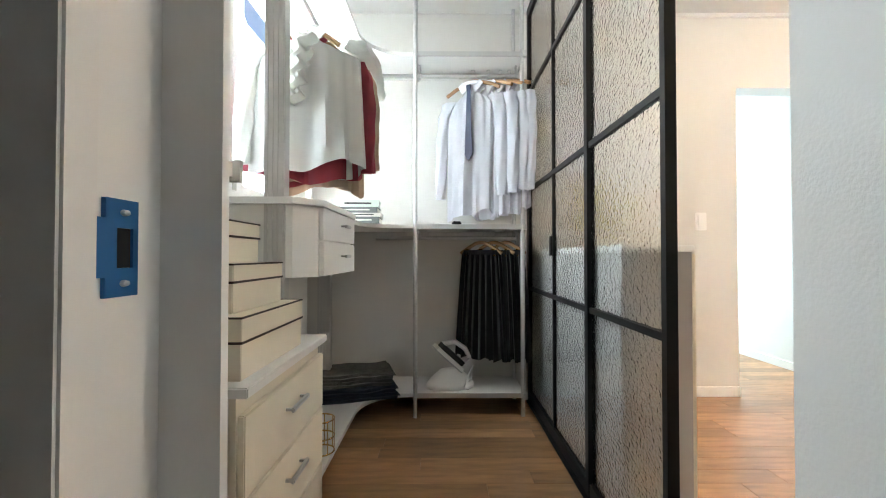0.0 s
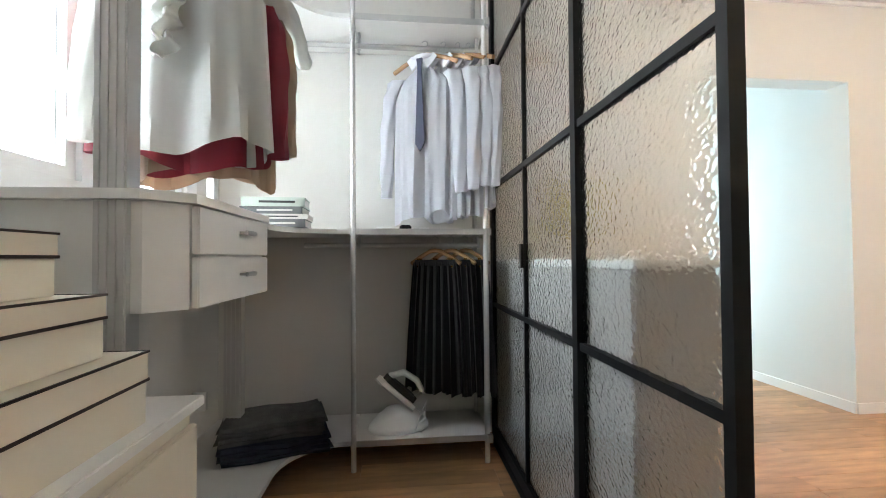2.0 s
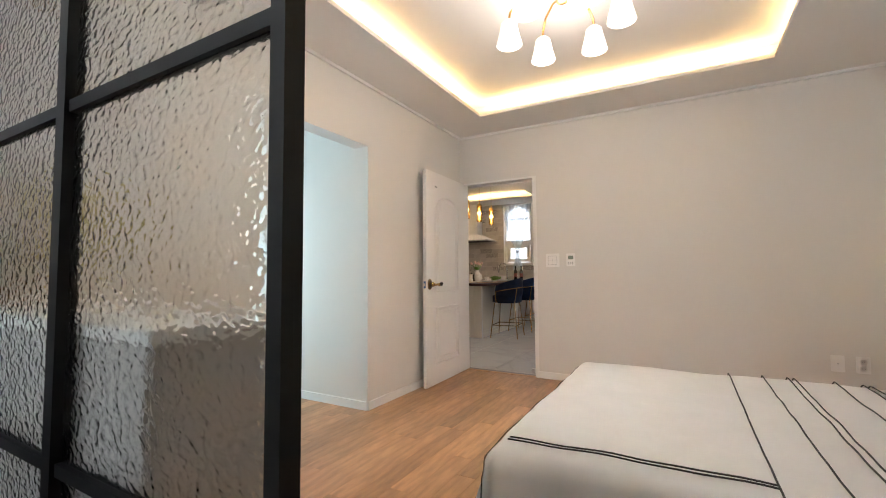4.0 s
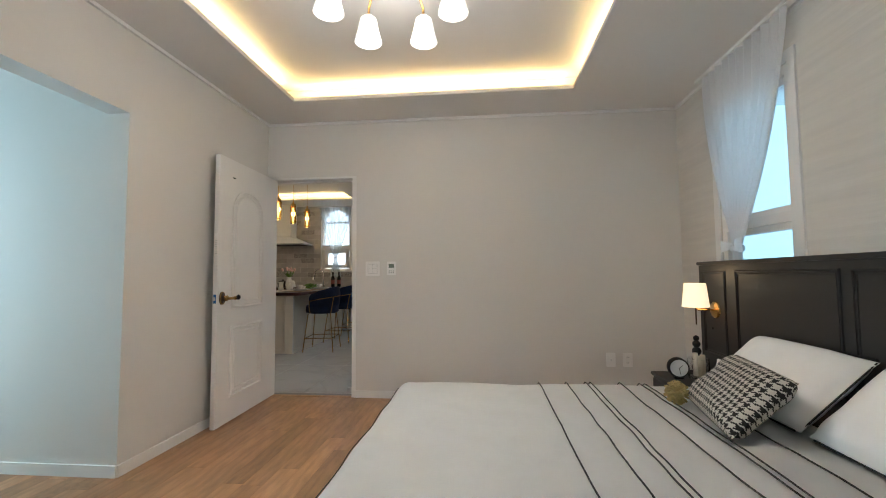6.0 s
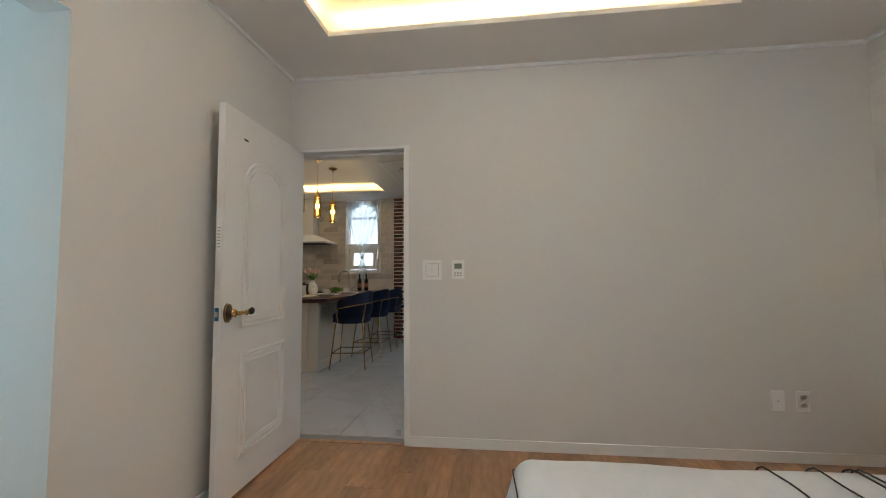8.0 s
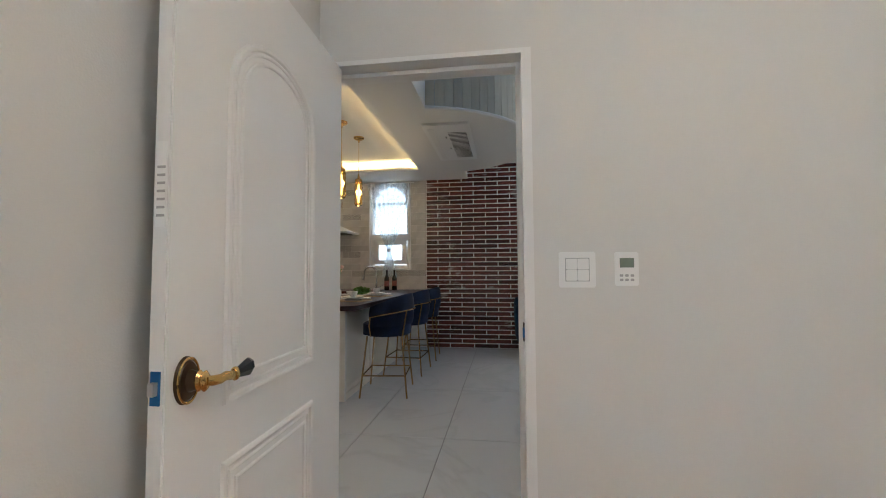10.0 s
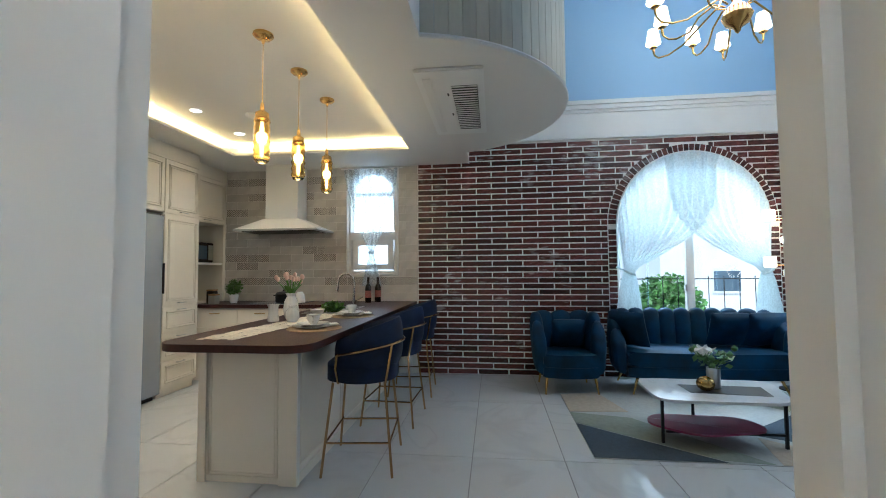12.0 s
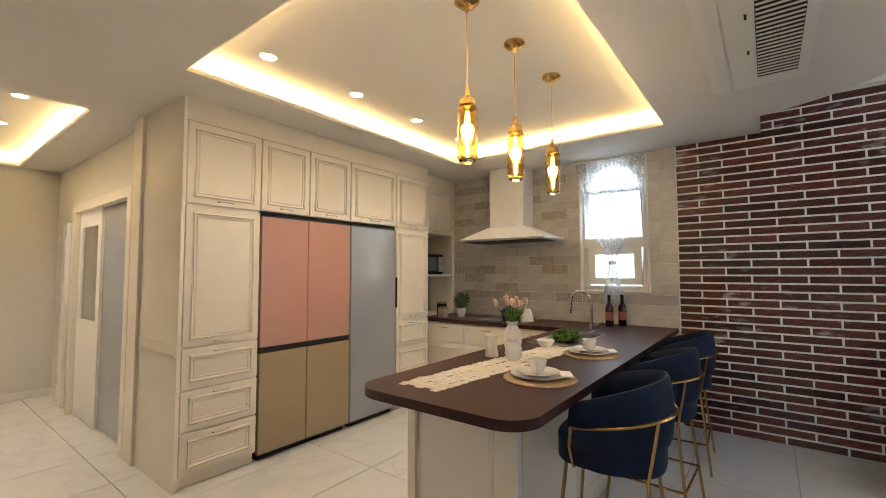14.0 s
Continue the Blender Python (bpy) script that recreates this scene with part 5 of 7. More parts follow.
def marble(name, base, vein, rough, scale):
    m = material(name, base, rough, vary=0.02, scale=1.2)
    nt = m.node_tree
    b = nt.nodes["Principled BSDF"]
    src = b.inputs["Base Color"].links[0].from_socket
    tc, w, cr, mix = nt.nodes.new("ShaderNodeTexCoord"), nt.nodes.new("ShaderNodeTexNoise"), nt.nodes.new("ShaderNodeValToRGB"), nt.nodes.new("ShaderNodeMixRGB")
    info, add = nt.nodes.new("ShaderNodeObjectInfo"), nt.nodes.new("ShaderNodeVectorMath")
    sc = nt.nodes.new("ShaderNodeVectorMath")
    sc.operation, sc.inputs[3].default_value = "SCALE", 9.0
    comb = nt.nodes.new("ShaderNodeCombineXYZ")
    nt.links.new(info.outputs["Random"], comb.inputs[0])
    nt.links.new(info.outputs["Random"], comb.inputs[1])
    nt.links.new(comb.outputs[0], sc.inputs[0])
    nt.links.new(tc.outputs["Object"], add.inputs[0])
    nt.links.new(sc.outputs[0], add.inputs[1])
    nt.links.new(add.outputs[0], w.inputs["Vector"])
    w.inputs["Scale"].default_value, w.inputs["Detail"].default_value, w.inputs["Distortion"].default_value = scale, 5, 1.6
    e = cr.color_ramp.elements
    e[0].position, e[0].color, e[1].position, e[1].color = 0.47, (0, 0, 0, 1), 0.53, (0, 0, 0, 1)
    mid = e.new(0.5)
    mid.color = (0.22, 0.22, 0.22, 1)
    nt.links.new(w.outputs["Fac"], cr.inputs[0])
    nt.links.new(cr.outputs[0], mix.inputs[0])
    nt.links.new(src, mix.inputs[1])
    mix.inputs[2].default_value = (*vein, 1)
    nt.links.new(mix.outputs[0], b.inputs["Base Color"])
    return m


def patterned():
    m = material("patterned_tile", (0.46, 0.42, 0.385), 0.35, vary=0.05)
    nt = m.node_tree
    b = nt.nodes["Principled BSDF"]
    tc, vo, cr, mp = nt.nodes.new("ShaderNodeTexCoord"), nt.nodes.new("ShaderNodeTexVoronoi"), nt.nodes.new("ShaderNodeValToRGB"), nt.nodes.new("ShaderNodeMapping")
    mp.inputs["Rotation"].default_value = (radians(45), 0, 0)
    vo.inputs["Scale"].default_value, vo.inputs["Randomness"].default_value = 52, 0.0
    vo.distance = "CHEBYCHEV"
    e = cr.color_ramp.elements
    e[0].position, e[0].color, e[1].position, e[1].color = 0.30, (0.20, 0.18, 0.17, 1), 0.38, (0.62, 0.58, 0.54, 1)
    nt.links.new(tc.outputs["Object"], mp.inputs["Vector"])
    nt.links.new(mp.outputs[0], vo.inputs["Vector"])
    nt.links.new(vo.outputs["Distance"], cr.inputs[0])
    nt.links.new(cr.outputs[0], b.inputs["Base Color"])
    return m


M["floortile"] = marble("polished_marble_tile", (0.66, 0.665, 0.67), (0.40, 0.40, 0.41), 0.05, 0.7)
M["marbletop"] = marble("white_marble", (0.75, 0.75, 0.76), (0.45, 0.45, 0.47), 0.08, 3.0)
M["pattern"] = patterned()
M["pink"] = material("pink_glass_door", (0.50, 0.285, 0.245), 0.12, vary=0.02, coat=0.5)
M["beigeglass"] = material("beige_glass_door", (0.33, 0.265, 0.17), 0.12, vary=0.02, coat=0.5)
# freezer front; also colours the sheet painted as dimness past the hall door
M["bluegrey"] = material("blue_grey_glass_and_dim_sheet", (0.30, 0.33, 0.385), 0.14, vary=0.02, coat=0.5)
M["board"] = per_piece(material("pale_beige_board", (0.56, 0.53, 0.43), 0.6, vary=0.05, scale=5, stretch=(6, 6, 1)), 0.10)
M["leaf"] = material("green_leaf", (0.07, 0.16, 0.035), 0.5, vary=0.35, scale=30)
M["lettuce"] = material("lettuce_green", (0.10, 0.23, 0.035), 0.5, vary=0.3, scale=30)
M["tulip"] = material("pale_pink_petal", (0.80, 0.54, 0.49), 0.5, vary=0.12, scale=30)
M["petal"] = material("white_petal", (0.82, 0.80, 0.78), 0.5, vary=0.05)
M["ceramic"] = material("white_ceramic", (0.80, 0.79, 0.78), 0.15, vary=0.02)
M["wicker"] = material("woven_placemat", (0.42, 0.30, 0.18), 0.9, vary=0.25, scale=60, bump=0.8, bump_scale=140)
M["runner"] = material("cream_crocheted_runner", (0.74, 0.68, 0.58), 0.95, vary=0.12, scale=40, bump=1.0, bump_scale=90)
M["wine"] = material("dark_wine_glass", (0.02, 0.008, 0.006), 0.1, vary=0.2)
M["label"] = material("wine_label", (0.35, 0.12, 0.10), 0.6, vary=0.2, scale=60)
M["cabinet"] = material("ivory_lacquer", (0.78, 0.73, 0.645), 0.32, vary=0.015, scale=3)
M["magenta"] = material("plum_lacquer", (0.22, 0.02, 0.07), 0.3, vary=0.06)
M["rugbase"] = material("pale_grey_rug", (0.42, 0.43, 0.42), 0.95, vary=0.06, scale=30, bump=0.6, bump_scale=260)
M["rugnavy"] = material("slate_rug", (0.055, 0.075, 0.10), 0.95, vary=0.10, scale=30, bump=0.6, bump_scale=260)
M["rugsage"] = material("sage_rug", (0.27, 0.30, 0.25), 0.95, vary=0.08, scale=30, bump=0.6, bump_scale=260)
M["rugbeige"] = material("beige_rug", (0.45, 0.38, 0.30), 0.95, vary=0.08, scale=30, bump=0.6, bump_scale=260)
M["stucco"] = material("white_facade", (0.75, 0.74, 0.72), 0.8, vary=0.06, scale=0.5)
M["darkpane"] = material("dark_window_pane", (0.10, 0.14, 0.18), 0.1)
M["bush"] = material("bush_leaves", (0.11, 0.24, 0.05), 0.6, vary=0.4, scale=3)

# ---------------------------------------------------------------- arched openings
AR, AZ, AS = 0.845, 1.80, 0.30  # radius, springing height and sill of the arched windows


def arch_wall(a0, a1, c, top, thick):
    """A wall in local x and z, thickness along y, with an arched opening about c."""
    bm = boxes((a0, c - AR, 0, thick, 0, top), (c + AR, a1, 0, thick, 0, top), (c - AR, c + AR, 0, thick, 0, AS))
    n = 28
    pts = [(c - AR * math.cos(math.pi * k / n), AZ + AR * math.sin(math.pi * k / n)) for k in range(n + 1)]
    for (xa, za), (xb, zb) in zip(pts, pts[1:]):
        v = [bm.verts.new((x, y, z)) for y in (0, thick) for x, z in ((xa, za), (xb, zb), (xb, top), (xa, top))]
        for f in ((0, 1, 2, 3), (7, 6, 5, 4), (0, 4, 5, 1), (2, 6, 7, 3)):
            bm.faces.new([v[k] for k in f])
    return bm


EA = pose(KX, 0, 0, 0, 0, -90)          # local x runs to -y, local y to +x
BRICKTOP = 2.85
wb_e = solid("wall_brick_east", moved(arch_wall(-3.82, -LS, -0.58, BRICKTOP, T), EA), "mortar", "dark red brick wall with white joints and an arched window", "wall")
SA = pose(0, LS, 0, 0, 0, 180)           # local x runs to -x, local y to -y
wb_s = solid("wall_brick_south", moved(arch_wall(-KX, -EAST - T, -8.50, BRICKTOP, T), SA), "mortar", "dark red brick wall with white joints and an arched window", "wall")
for nm, frame_m, c in (("window_4", EA, -0.58), ("window_5", SA, -8.50)):
    w = thing(nm, "tall arched white window with a centre mullion", "window", frame_m, kind="structure")
    n = 28
    ring = [(c - (AR - 0.03) * math.cos(math.pi * k / n), 0.10, AZ + (AR - 0.03) * math.sin(math.pi * k / n)) for k in range(n + 1)]
    part("window_frame", tube([(c - AR + 0.03, 0.10, AS + 0.03)] + ring + [(c + AR - 0.03, 0.10, AS + 0.03)], 0.035, 4, closed=True), "trim", w)
    part("mullion", boxes((c - 0.045, c + 0.045, 0.07, 0.13, AS + 0.03, 1.70)), "trim", w)
    part("transom", boxes((c - AR + 0.05, c + AR - 0.05, 0.07, 0.13, 1.70, 1.76)), "trim", w)
    for s in (-1, 1):
        p = part("pane", boxes((c + min(s * 0.045, s * (AR - 0.05)), c + max(s * 0.045, s * (AR - 0.05)), 0.097, 0.103, AS + 0.05, 1.70)), "glass", w)
        p.visible_shadow = False
    part("latch", boxes((c - 0.07, c - 0.05, 0.05, 0.075, 1.0, 1.08)), "steel", w)
    rl = thing("window_railing", "black iron railing outside an arched window", "railing", frame_m)
    part("top_rail", boxes((c - AR, c + AR, 0.204, 0.22, 1.138, 1.15)), "black", rl)
    part("bottom_rail", boxes((c - AR, c + AR, 0.20, 0.225, 0.40, 0.42)), "black", rl)
    for k in range(10):
        x = c - AR + 0.06 + k * (2 * AR - 0.12) / 9
        part("baluster", boxes((x - 0.004, x + 0.004, 0.208, 0.216, 0.42, 1.135)), "black", rl)
        part("finial", lathe([(0, 0), (0.010, 0.012), (0, 0.035)], 8, x, 0.212, 1.15), "black", rl)

solid("trim_cornice", join(boxes((KX - 0.012, KX, LS, 3.17, BRICKTOP, 3.16)), boxes((EAST + T, KX - 0.012, LS, LS + 0.012, BRICKTOP, 3.16))), "trim", "broad white frieze above the brick", "trim")
for nm, z0, z1, d in (("trim_moulding", BRICKTOP - 0.005, BRICKTOP + 0.03, 0.03), ("trim_moulding_2", BRICKTOP + 0.031, BRICKTOP + 0.055, 0.02), ("trim_moulding_3", 3.16, 3.20, 0.03), ("trim_moulding_4", 3.201, 3.25, 0.05), ("trim_moulding_5", 3.251, 3.30, 0.075)):
    solid(nm, join(boxes((KX - d, KX, LS, 3.165, z0, z1)), boxes((EAST + T, KX - d, LS, LS + d, z0, z1))), "trim", "white stepped cornice moulding", "trim")

# outside: bright haze, a pale house and a bush
solid("backdrop_street", join(boxes((KX + 30, KX + 30.2, -40, 45, -6, 25)), boxes((-15, KX + 30, -32.2, -32, -6, 25))), "outside_street", "bright hazy sky beyond the street", "backdrop")
solid("ground", boxes((KX + 1.3, KX + 29, -31, 45, -4.2, -4.0)), "stucco", "pale paved ground outside", "ground")
hs = thing("apartment_house", "white plastered house across the street", "building")
part("wall", boxes((KX + 15, KX + 22, -14, -4.6, -4.0, 4.0)), "stucco", hs)
part("roof", boxes((KX + 14.8, KX + 22.2, -14.2, -4.4, 4.0, 4.2)), "stucco", hs)
for y in (-7.4, -9.8, -12.2):
    for z in (-1.5, 0.7, 2.8):
        wn_ = part("window", boxes((KX + 14.96, KX + 14.995, y - 0.55, y + 0.55, z - 0.45, z + 0.45)), "darkpane", hs)
        part("sill", boxes((KX + 14.9, KX + 14.99, y - 0.62, y + 0.62, z - 0.52, z - 0.455)), "trim", wn_)


def leaves(count, rx, ry, rz, size, seed, flat=0.5):
    bm = bmesh.new()
    r = random.Random(seed)
    for _ in range(count):
        d = Vector((r.gauss(0, 1), r.gauss(0, 1), r.gauss(0, 1))).normalized() * r.uniform(0.45, 1.0)
        p = Vector((d.x * rx, d.y * ry, d.z * rz))
        e = Vector((r.gauss(0, 1), r.gauss(0, 1), r.gauss(0, flat))).normalized() * size * r.uniform(0.6, 1.2)
        s = e.cross(Vector((r.gauss(0, 1), r.gauss(0, 1), 1))).normalized() * size * 0.32
        v = [bm.verts.new(q) for q in (p - e * 0.5, p + s, p + e * 0.5, p - s)]
        bm.faces.new(v)
    return bm


tr_ = thing("garden_tree", "leafy green tree outside the window", "tree", pose(KX + 9, -2.6, -4.0))
part("trunk", tube([(0, 0, 0), (0.05, 0.03, 1.2), (0.0, 0.1, 2.6)], 0.14, 8, taper=0.5), "wood", tr_)
part("crown", moved(leaves(4200, 1.2, 1.25, 1.45, 0.2, 7), pose(0, 0.1, 3.7)), "bush", tr_, "uneven crown of small green leaves")

# ---------------------------------------------------------------- kitchen window
kw = thing("window_6", "narrow arched kitchen window in a white frame", "window", EA @ pose(-4.41, 0, 0), kind="structure")
kr, kz0, kzs = 0.29, 1.25, 2.26
karch = [(-kr * math.cos(math.pi * k / 16), 0.05, kzs + kr * math.sin(math.pi * k / 16)) for k in range(17)]
part("window_frame", tube([(-kr, 0.05, kz0)] + karch + [(kr, 0.05, kz0)], 0.04, 4, closed=True), "trim", kw)
part("casing", tube([(-kr - 0.04, -0.004, kz0 - 0.04)] + [(x * 1.13, -0.004, z + 0.03) for x, _, z in karch] + [(kr + 0.04, -0.004, kz0 - 0.04)], 0.022, 4, closed=True), "trim", kw)
part("transom", boxes((-kr, kr, 0.0, 0.09, 1.66, 1.76)), "trim", kw)
part("arch_rail", boxes((-kr, kr, 0.02, 0.08, 2.23, 2.27)), "trim", kw)
part("sash", join(boxes((-kr + 0.03, -kr + 0.10, 0.01, 0.07, kz0 + 0.03, 1.66)), boxes((kr - 0.10, kr - 0.03, 0.01, 0.07, kz0 + 0.03, 1.66)), boxes((-kr + 0.10, kr - 0.10, 0.01, 0.07, kz0 + 0.03, kz0 + 0.10)), boxes((-kr + 0.10, kr - 0.10, 0.01, 0.07, 1.59, 1.66))), "plastic", kw)
for z0, z1, x in ((kz0 + 0.10, 1.59, kr - 0.10), (1.76, 2.23, kr - 0.02)):
    p = part("pane", boxes((-x, x, 0.045, 0.05, z0, z1)), "glass", kw)
    p.visible_shadow = False
for k in range(1, 5):
    a = math.pi * k / 5
    part("fan_bar", tube([(-0.05 * math.cos(a), 0.05, kzs + 0.05 * math.sin(a) + 0.01), (-kr * math.cos(a), 0.05, kzs + kr * math.sin(a))], 0.008, 6), "trim", kw)
solid("wall_tile", join(boxes((KX, KX + T, 4.41 + kr, HALL, 0, RAISED + 0.05)), boxes((KX, KX + T, 3.82, 4.41 - kr, 0, RAISED + 0.05)), boxes((KX, KX + T, 4.41 - kr, 4.41 + kr, 0, kz0)), boxes((KX, KX + T, 4.41 - kr, 4.41 + kr, kzs + kr, RAISED + 0.05))),
      "mortar", "kitchen wall of grey and patterned tiles", "wall")
bmk = bmesh.new()
for (xa, _, za), (xb, _, zb) in zip(karch, karch[1:]):
    v = [bmk.verts.new((x, y, z)) for y in (0, T) for x, z in ((xa, za), (xb, zb), (xb, kzs + kr), (xa, kzs + kr))]
    for f in ((0, 1, 2, 3), (7, 6, 5, 4), (0, 4, 5, 1)):
        bmk.faces.new([v[k] for k in f])
solid("wall_tile_arch", moved(bmk, EA @ pose(-4.41, 0, 0)), "walltile", "tiled spandrels above the arched kitchen window", "wall")
kc = tied_curtain("kitchen_curtain", "lace curtain tied in the middle of the kitchen window", "lace_thin", -0.36, 0.34, 2.56, (0.0, 1.50), 1.08, -0.06, EA @ pose(-4.41, 0, 0), 0.10, 8)
part("rod", tube([(-0.40, -0.055, 2.565), (0.40, -0.055, 2.565)], 0.008, 8), "trim", kc)


def arch_curtain(label, m, c):
    t = thing("arch_curtain", label, "curtain", m, group="arched window curtains")
    part("rod", tube([(c - AR * math.cos(math.pi * k / 24), -0.03, AZ + AR * math.sin(math.pi * k / 24)) for k in range(25)], 0.010, 6), "trim", t)
    for s in (-1, 1):
        tie = Vector((c + s * 0.74, -0.08, 1.24))

        def fn(u, v, s=s):
            a = math.pi * (0.0 + 0.62 * u)
            top = Vector((c + s * AR * 0.985 * math.cos(a), -0.05, AZ + AR * 0.985 * math.sin(a)))
            pleat = 0.022 * math.sin(2 * math.pi * 13 * u + 0.5 * math.sin(5 * v))
            if v < 0.58:
                f = v / 0.58
                q = tie + Vector((s * 0.05 * (0.5 - u) * 2, 0, 0.03 * (u - 0.5)))
                p = top.lerp(q, f)
                p.x -= s * 0.40 * u ** 1.6 * math.sin(math.pi * f ** 1.25)
                return (p.x, p.y + pleat * (1 - 0.4 * f), p.z)
            f = (v - 0.58) / 0.42
            wdt = 0.05 + 0.15 * f ** 0.6
            return (tie.x + s * wdt * (0.5 - u) * 2 + s * 0.02 * f, tie.y + pleat * (0.6 + 0.5 * f) - 0.01, tie.z - 1.0 * f)
        part("panel", grid_surface(fn, 120, 46), "lace", t, smooth=True)
        part("tie_band", tube([(tie.x - s * 0.06, -0.11, 1.20), (tie.x, -0.125, 1.215), (tie.x + s * 0.06, -0.11, 1.25), (tie.x + s * 0.12, -0.02, 1.29)], 0.012, 6), "lace", t)
    return t


arch_curtain("sheer lace curtains parted and tied in an arched window", EA, -0.58)
arch_curtain("sheer lace curtains parted and tied in an arched window", SA, -8.50)

# ---------------------------------------------------------------- landing with boarded rail
ld = thing("landing_rail", "rounded landing rail clad in pale vertical boards", "railing")
nb = 40
for k in range(nb):
    a0, a1 = [radians(11 + 158 * (k + e) / nb) for e in (0.02, 0.98)]
    o = [(LC[0] - r * math.cos(a), LC[1] - r * math.sin(a)) for r, a in ((LR - 0.022, a0), (LR - 0.002, a0), (LR - 0.002, a1), (LR - 0.022, a1))]
    part("board", prism(o, CEIL + 0.032, 3.62), "board", ld)
part("edge_trim", tube([(x, y, CEIL + 0.015) for x, y in arc], 0.016, 6), "trim", ld)
part("cap", tube([(x, y, 3.64) for x, y in arc], 0.035, 8), "trim", ld)
solid("trim_slab_edge", join(boxes((6.2, arc[0][0], 3.292, 3.31, CEIL - 0.001, 3.0)), boxes((6.19, 6.205, LS, 3.31, CEIL - 0.001, 3.0)), boxes((arc[-1][0], KX, 3.172, 3.19, CEIL - 0.001, 2.86))), "trim", "white edge of the upper floor", "trim")
ac = thing("ceiling_air_conditioner", "white ceiling cassette air conditioner with a dark grille", "air conditioner", pose(7.83, 3.17, CEIL))
part("panel", rbox(-0.66, 0.66, -0.235, 0.235, -0.025, -0.001, 0.008), "plastic", ac)
part("grille_recess", boxes((-0.42, 0.52, -0.185, 0.0, -0.0285, -0.0255)), "black", ac)
for k in range(22):
    x = -0.41 + k * 0.92 / 21
    part("slat", boxes((x - 0.009, x + 0.009, -0.183, -0.002, -0.031, -0.0287)), "plastic", ac)
part("flap", rbox(-0.56, 0.56, 0.13, 0.19, -0.031, -0.0255, 0.003), "trim", ac)
for x in (-0.3, 0.1):
    part("latch", boxes((x, x + 0.05, 0.03, 0.04, -0.028, -0.0255)), "black", ac)

# ---------------------------------------------------------------- ceiling lights of the kitchen
for x in (6.593, 7.299, 7.983, 8.65):
    d = thing("downlight", "small round recessed downlight, lit", "downlight", pose(x, 5.56, RAISED), group="kitchen downlights")
    part("rim", lathe([(0.058, 0), (0.058, -0.006), (0.048, -0.008), (0.046, -0.002)], 24), "trim", d)
    part("diffuser", lathe([(0, -0.003), (0.046, -0.003), (0.046, 0)], 24), "downlight", d)
for y in (7.574, 8.5):
    d = thing("downlight", "small round recessed downlight, lit", "downlight", pose(5.78, y, RAISED), group="hall downlights")
    part("rim", lathe([(0.058, 0), (0.058, -0.006), (0.048, -0.008), (0.046, -0.002)], 24), "trim", d)
    part("diffuser", lathe([(0, -0.003), (0.046, -0.003), (0.046, 0)], 24), "downlight", d)
sd = thing("smoke_detector", "small white ceiling smoke detector", "smoke detector", pose(8.14, 5.12, RAISED))
part("body", lathe([(0.05, 0), (0.05, -0.02), (0.035, -0.03), (0, -0.032)], 20), "plastic", sd, smooth=True)


def pendant(x, y):
    p = thing("pendant_lamp", "amber ribbed glass pendant lamp with brass fittings, lit", "pendant lamp", pose(x, y, RAISED), group="pendants over the counter")
    part("canopy", lathe([(0.06, 0), (0.062, -0.012), (0.045, -0.028), (0.012, -0.035), (0.008, -0.06)], 24), "gold", p, smooth=True)
    part("cord", tube([(0, 0, -0.05), (0, 0, -0.44)], 0.003, 6), "gold", p)
    part("cap", lathe([(0.004, -0.43), (0.010, -0.44), (0.014, -0.48), (0.040, -0.50), (0.042, -0.54), (0.038, -0.545), (0, -0.545)], 20), "gold", p, smooth=True)
    prof = [(0.036, -0.52)] + [(0.043 + 0.007 * (k % 2), -0.53 - 0.265 * k / 12) for k in range(13)] + [(0.034, -0.806), (0.031, -0.80)] + [(0.042 + 0.004 * (k % 2), -0.795 + 0.262 * k / 12) for k in range(13)]
    gl = part("glass", lathe(prof, 24), "amber", p, "ribbed amber glass cylinder", True)
    gl.visible_shadow = False
    part("bulb", lathe([(0.0, -0.775), (0.011, -0.765), (0.014, -0.70), (0.014, -0.60), (0.009, -0.555), (0, -0.55)], 14), "bulb", p, smooth=True)
    return p


for x in (6.888, 7.38, 7.91):
    pendant(x, 4.288)
    pl_ = bpy.data.lights.new("pendant_light", "POINT")
    pl_.energy, pl_.color, pl_.shadow_soft_size = 4, (1.0, 0.76, 0.46), 0.05
    new("pendant_light", pl_).location = (x, 4.288, RAISED - 0.65)

# ---------------------------------------------------------------- tall kitchen cupboards


def shaker(parent, x0, x1, z0, z1, y, handle=None, name="door", mat="cabinet"):
    """A framed front in the x-z plane facing -y."""
    d = part(name, rbox(x0 + 0.0035, x1 - 0.0035, y - 0.02, y, z0 + 0.0035, z1 - 0.0035, 0.003), mat, parent)
    m, q = 0.055 if min(x1 - x0, z1 - z0) > 0.25 else 0.04, y - 0.0205
    part("moulding", tube([(x0 + m, q, z0 + m), (x1 - m, q, z0 + m), (x1 - m, q, z1 - m), (x0 + m, q, z1 - m)], 0.013, 6, closed=True), mat, d)
    part("moulding", tube([(x0 + m + 0.022, q, z0 + m + 0.022), (x1 - m - 0.022, q, z0 + m + 0.022), (x1 - m - 0.022, q, z1 - m - 0.022), (x0 + m + 0.022, q, z1 - m - 0.022)], 0.006, 6, closed=True), mat, d)
    if handle is not None:
        c = (x0 + x1) / 2
        part("handle", tube([(c - 0.055, y - 0.018, handle), (c - 0.05, y - 0.042, handle), (c + 0.05, y - 0.042, handle), (c + 0.055, y - 0.018, handle)], 0.0045, 6), "steel", d, "slim steel handle")
    return d


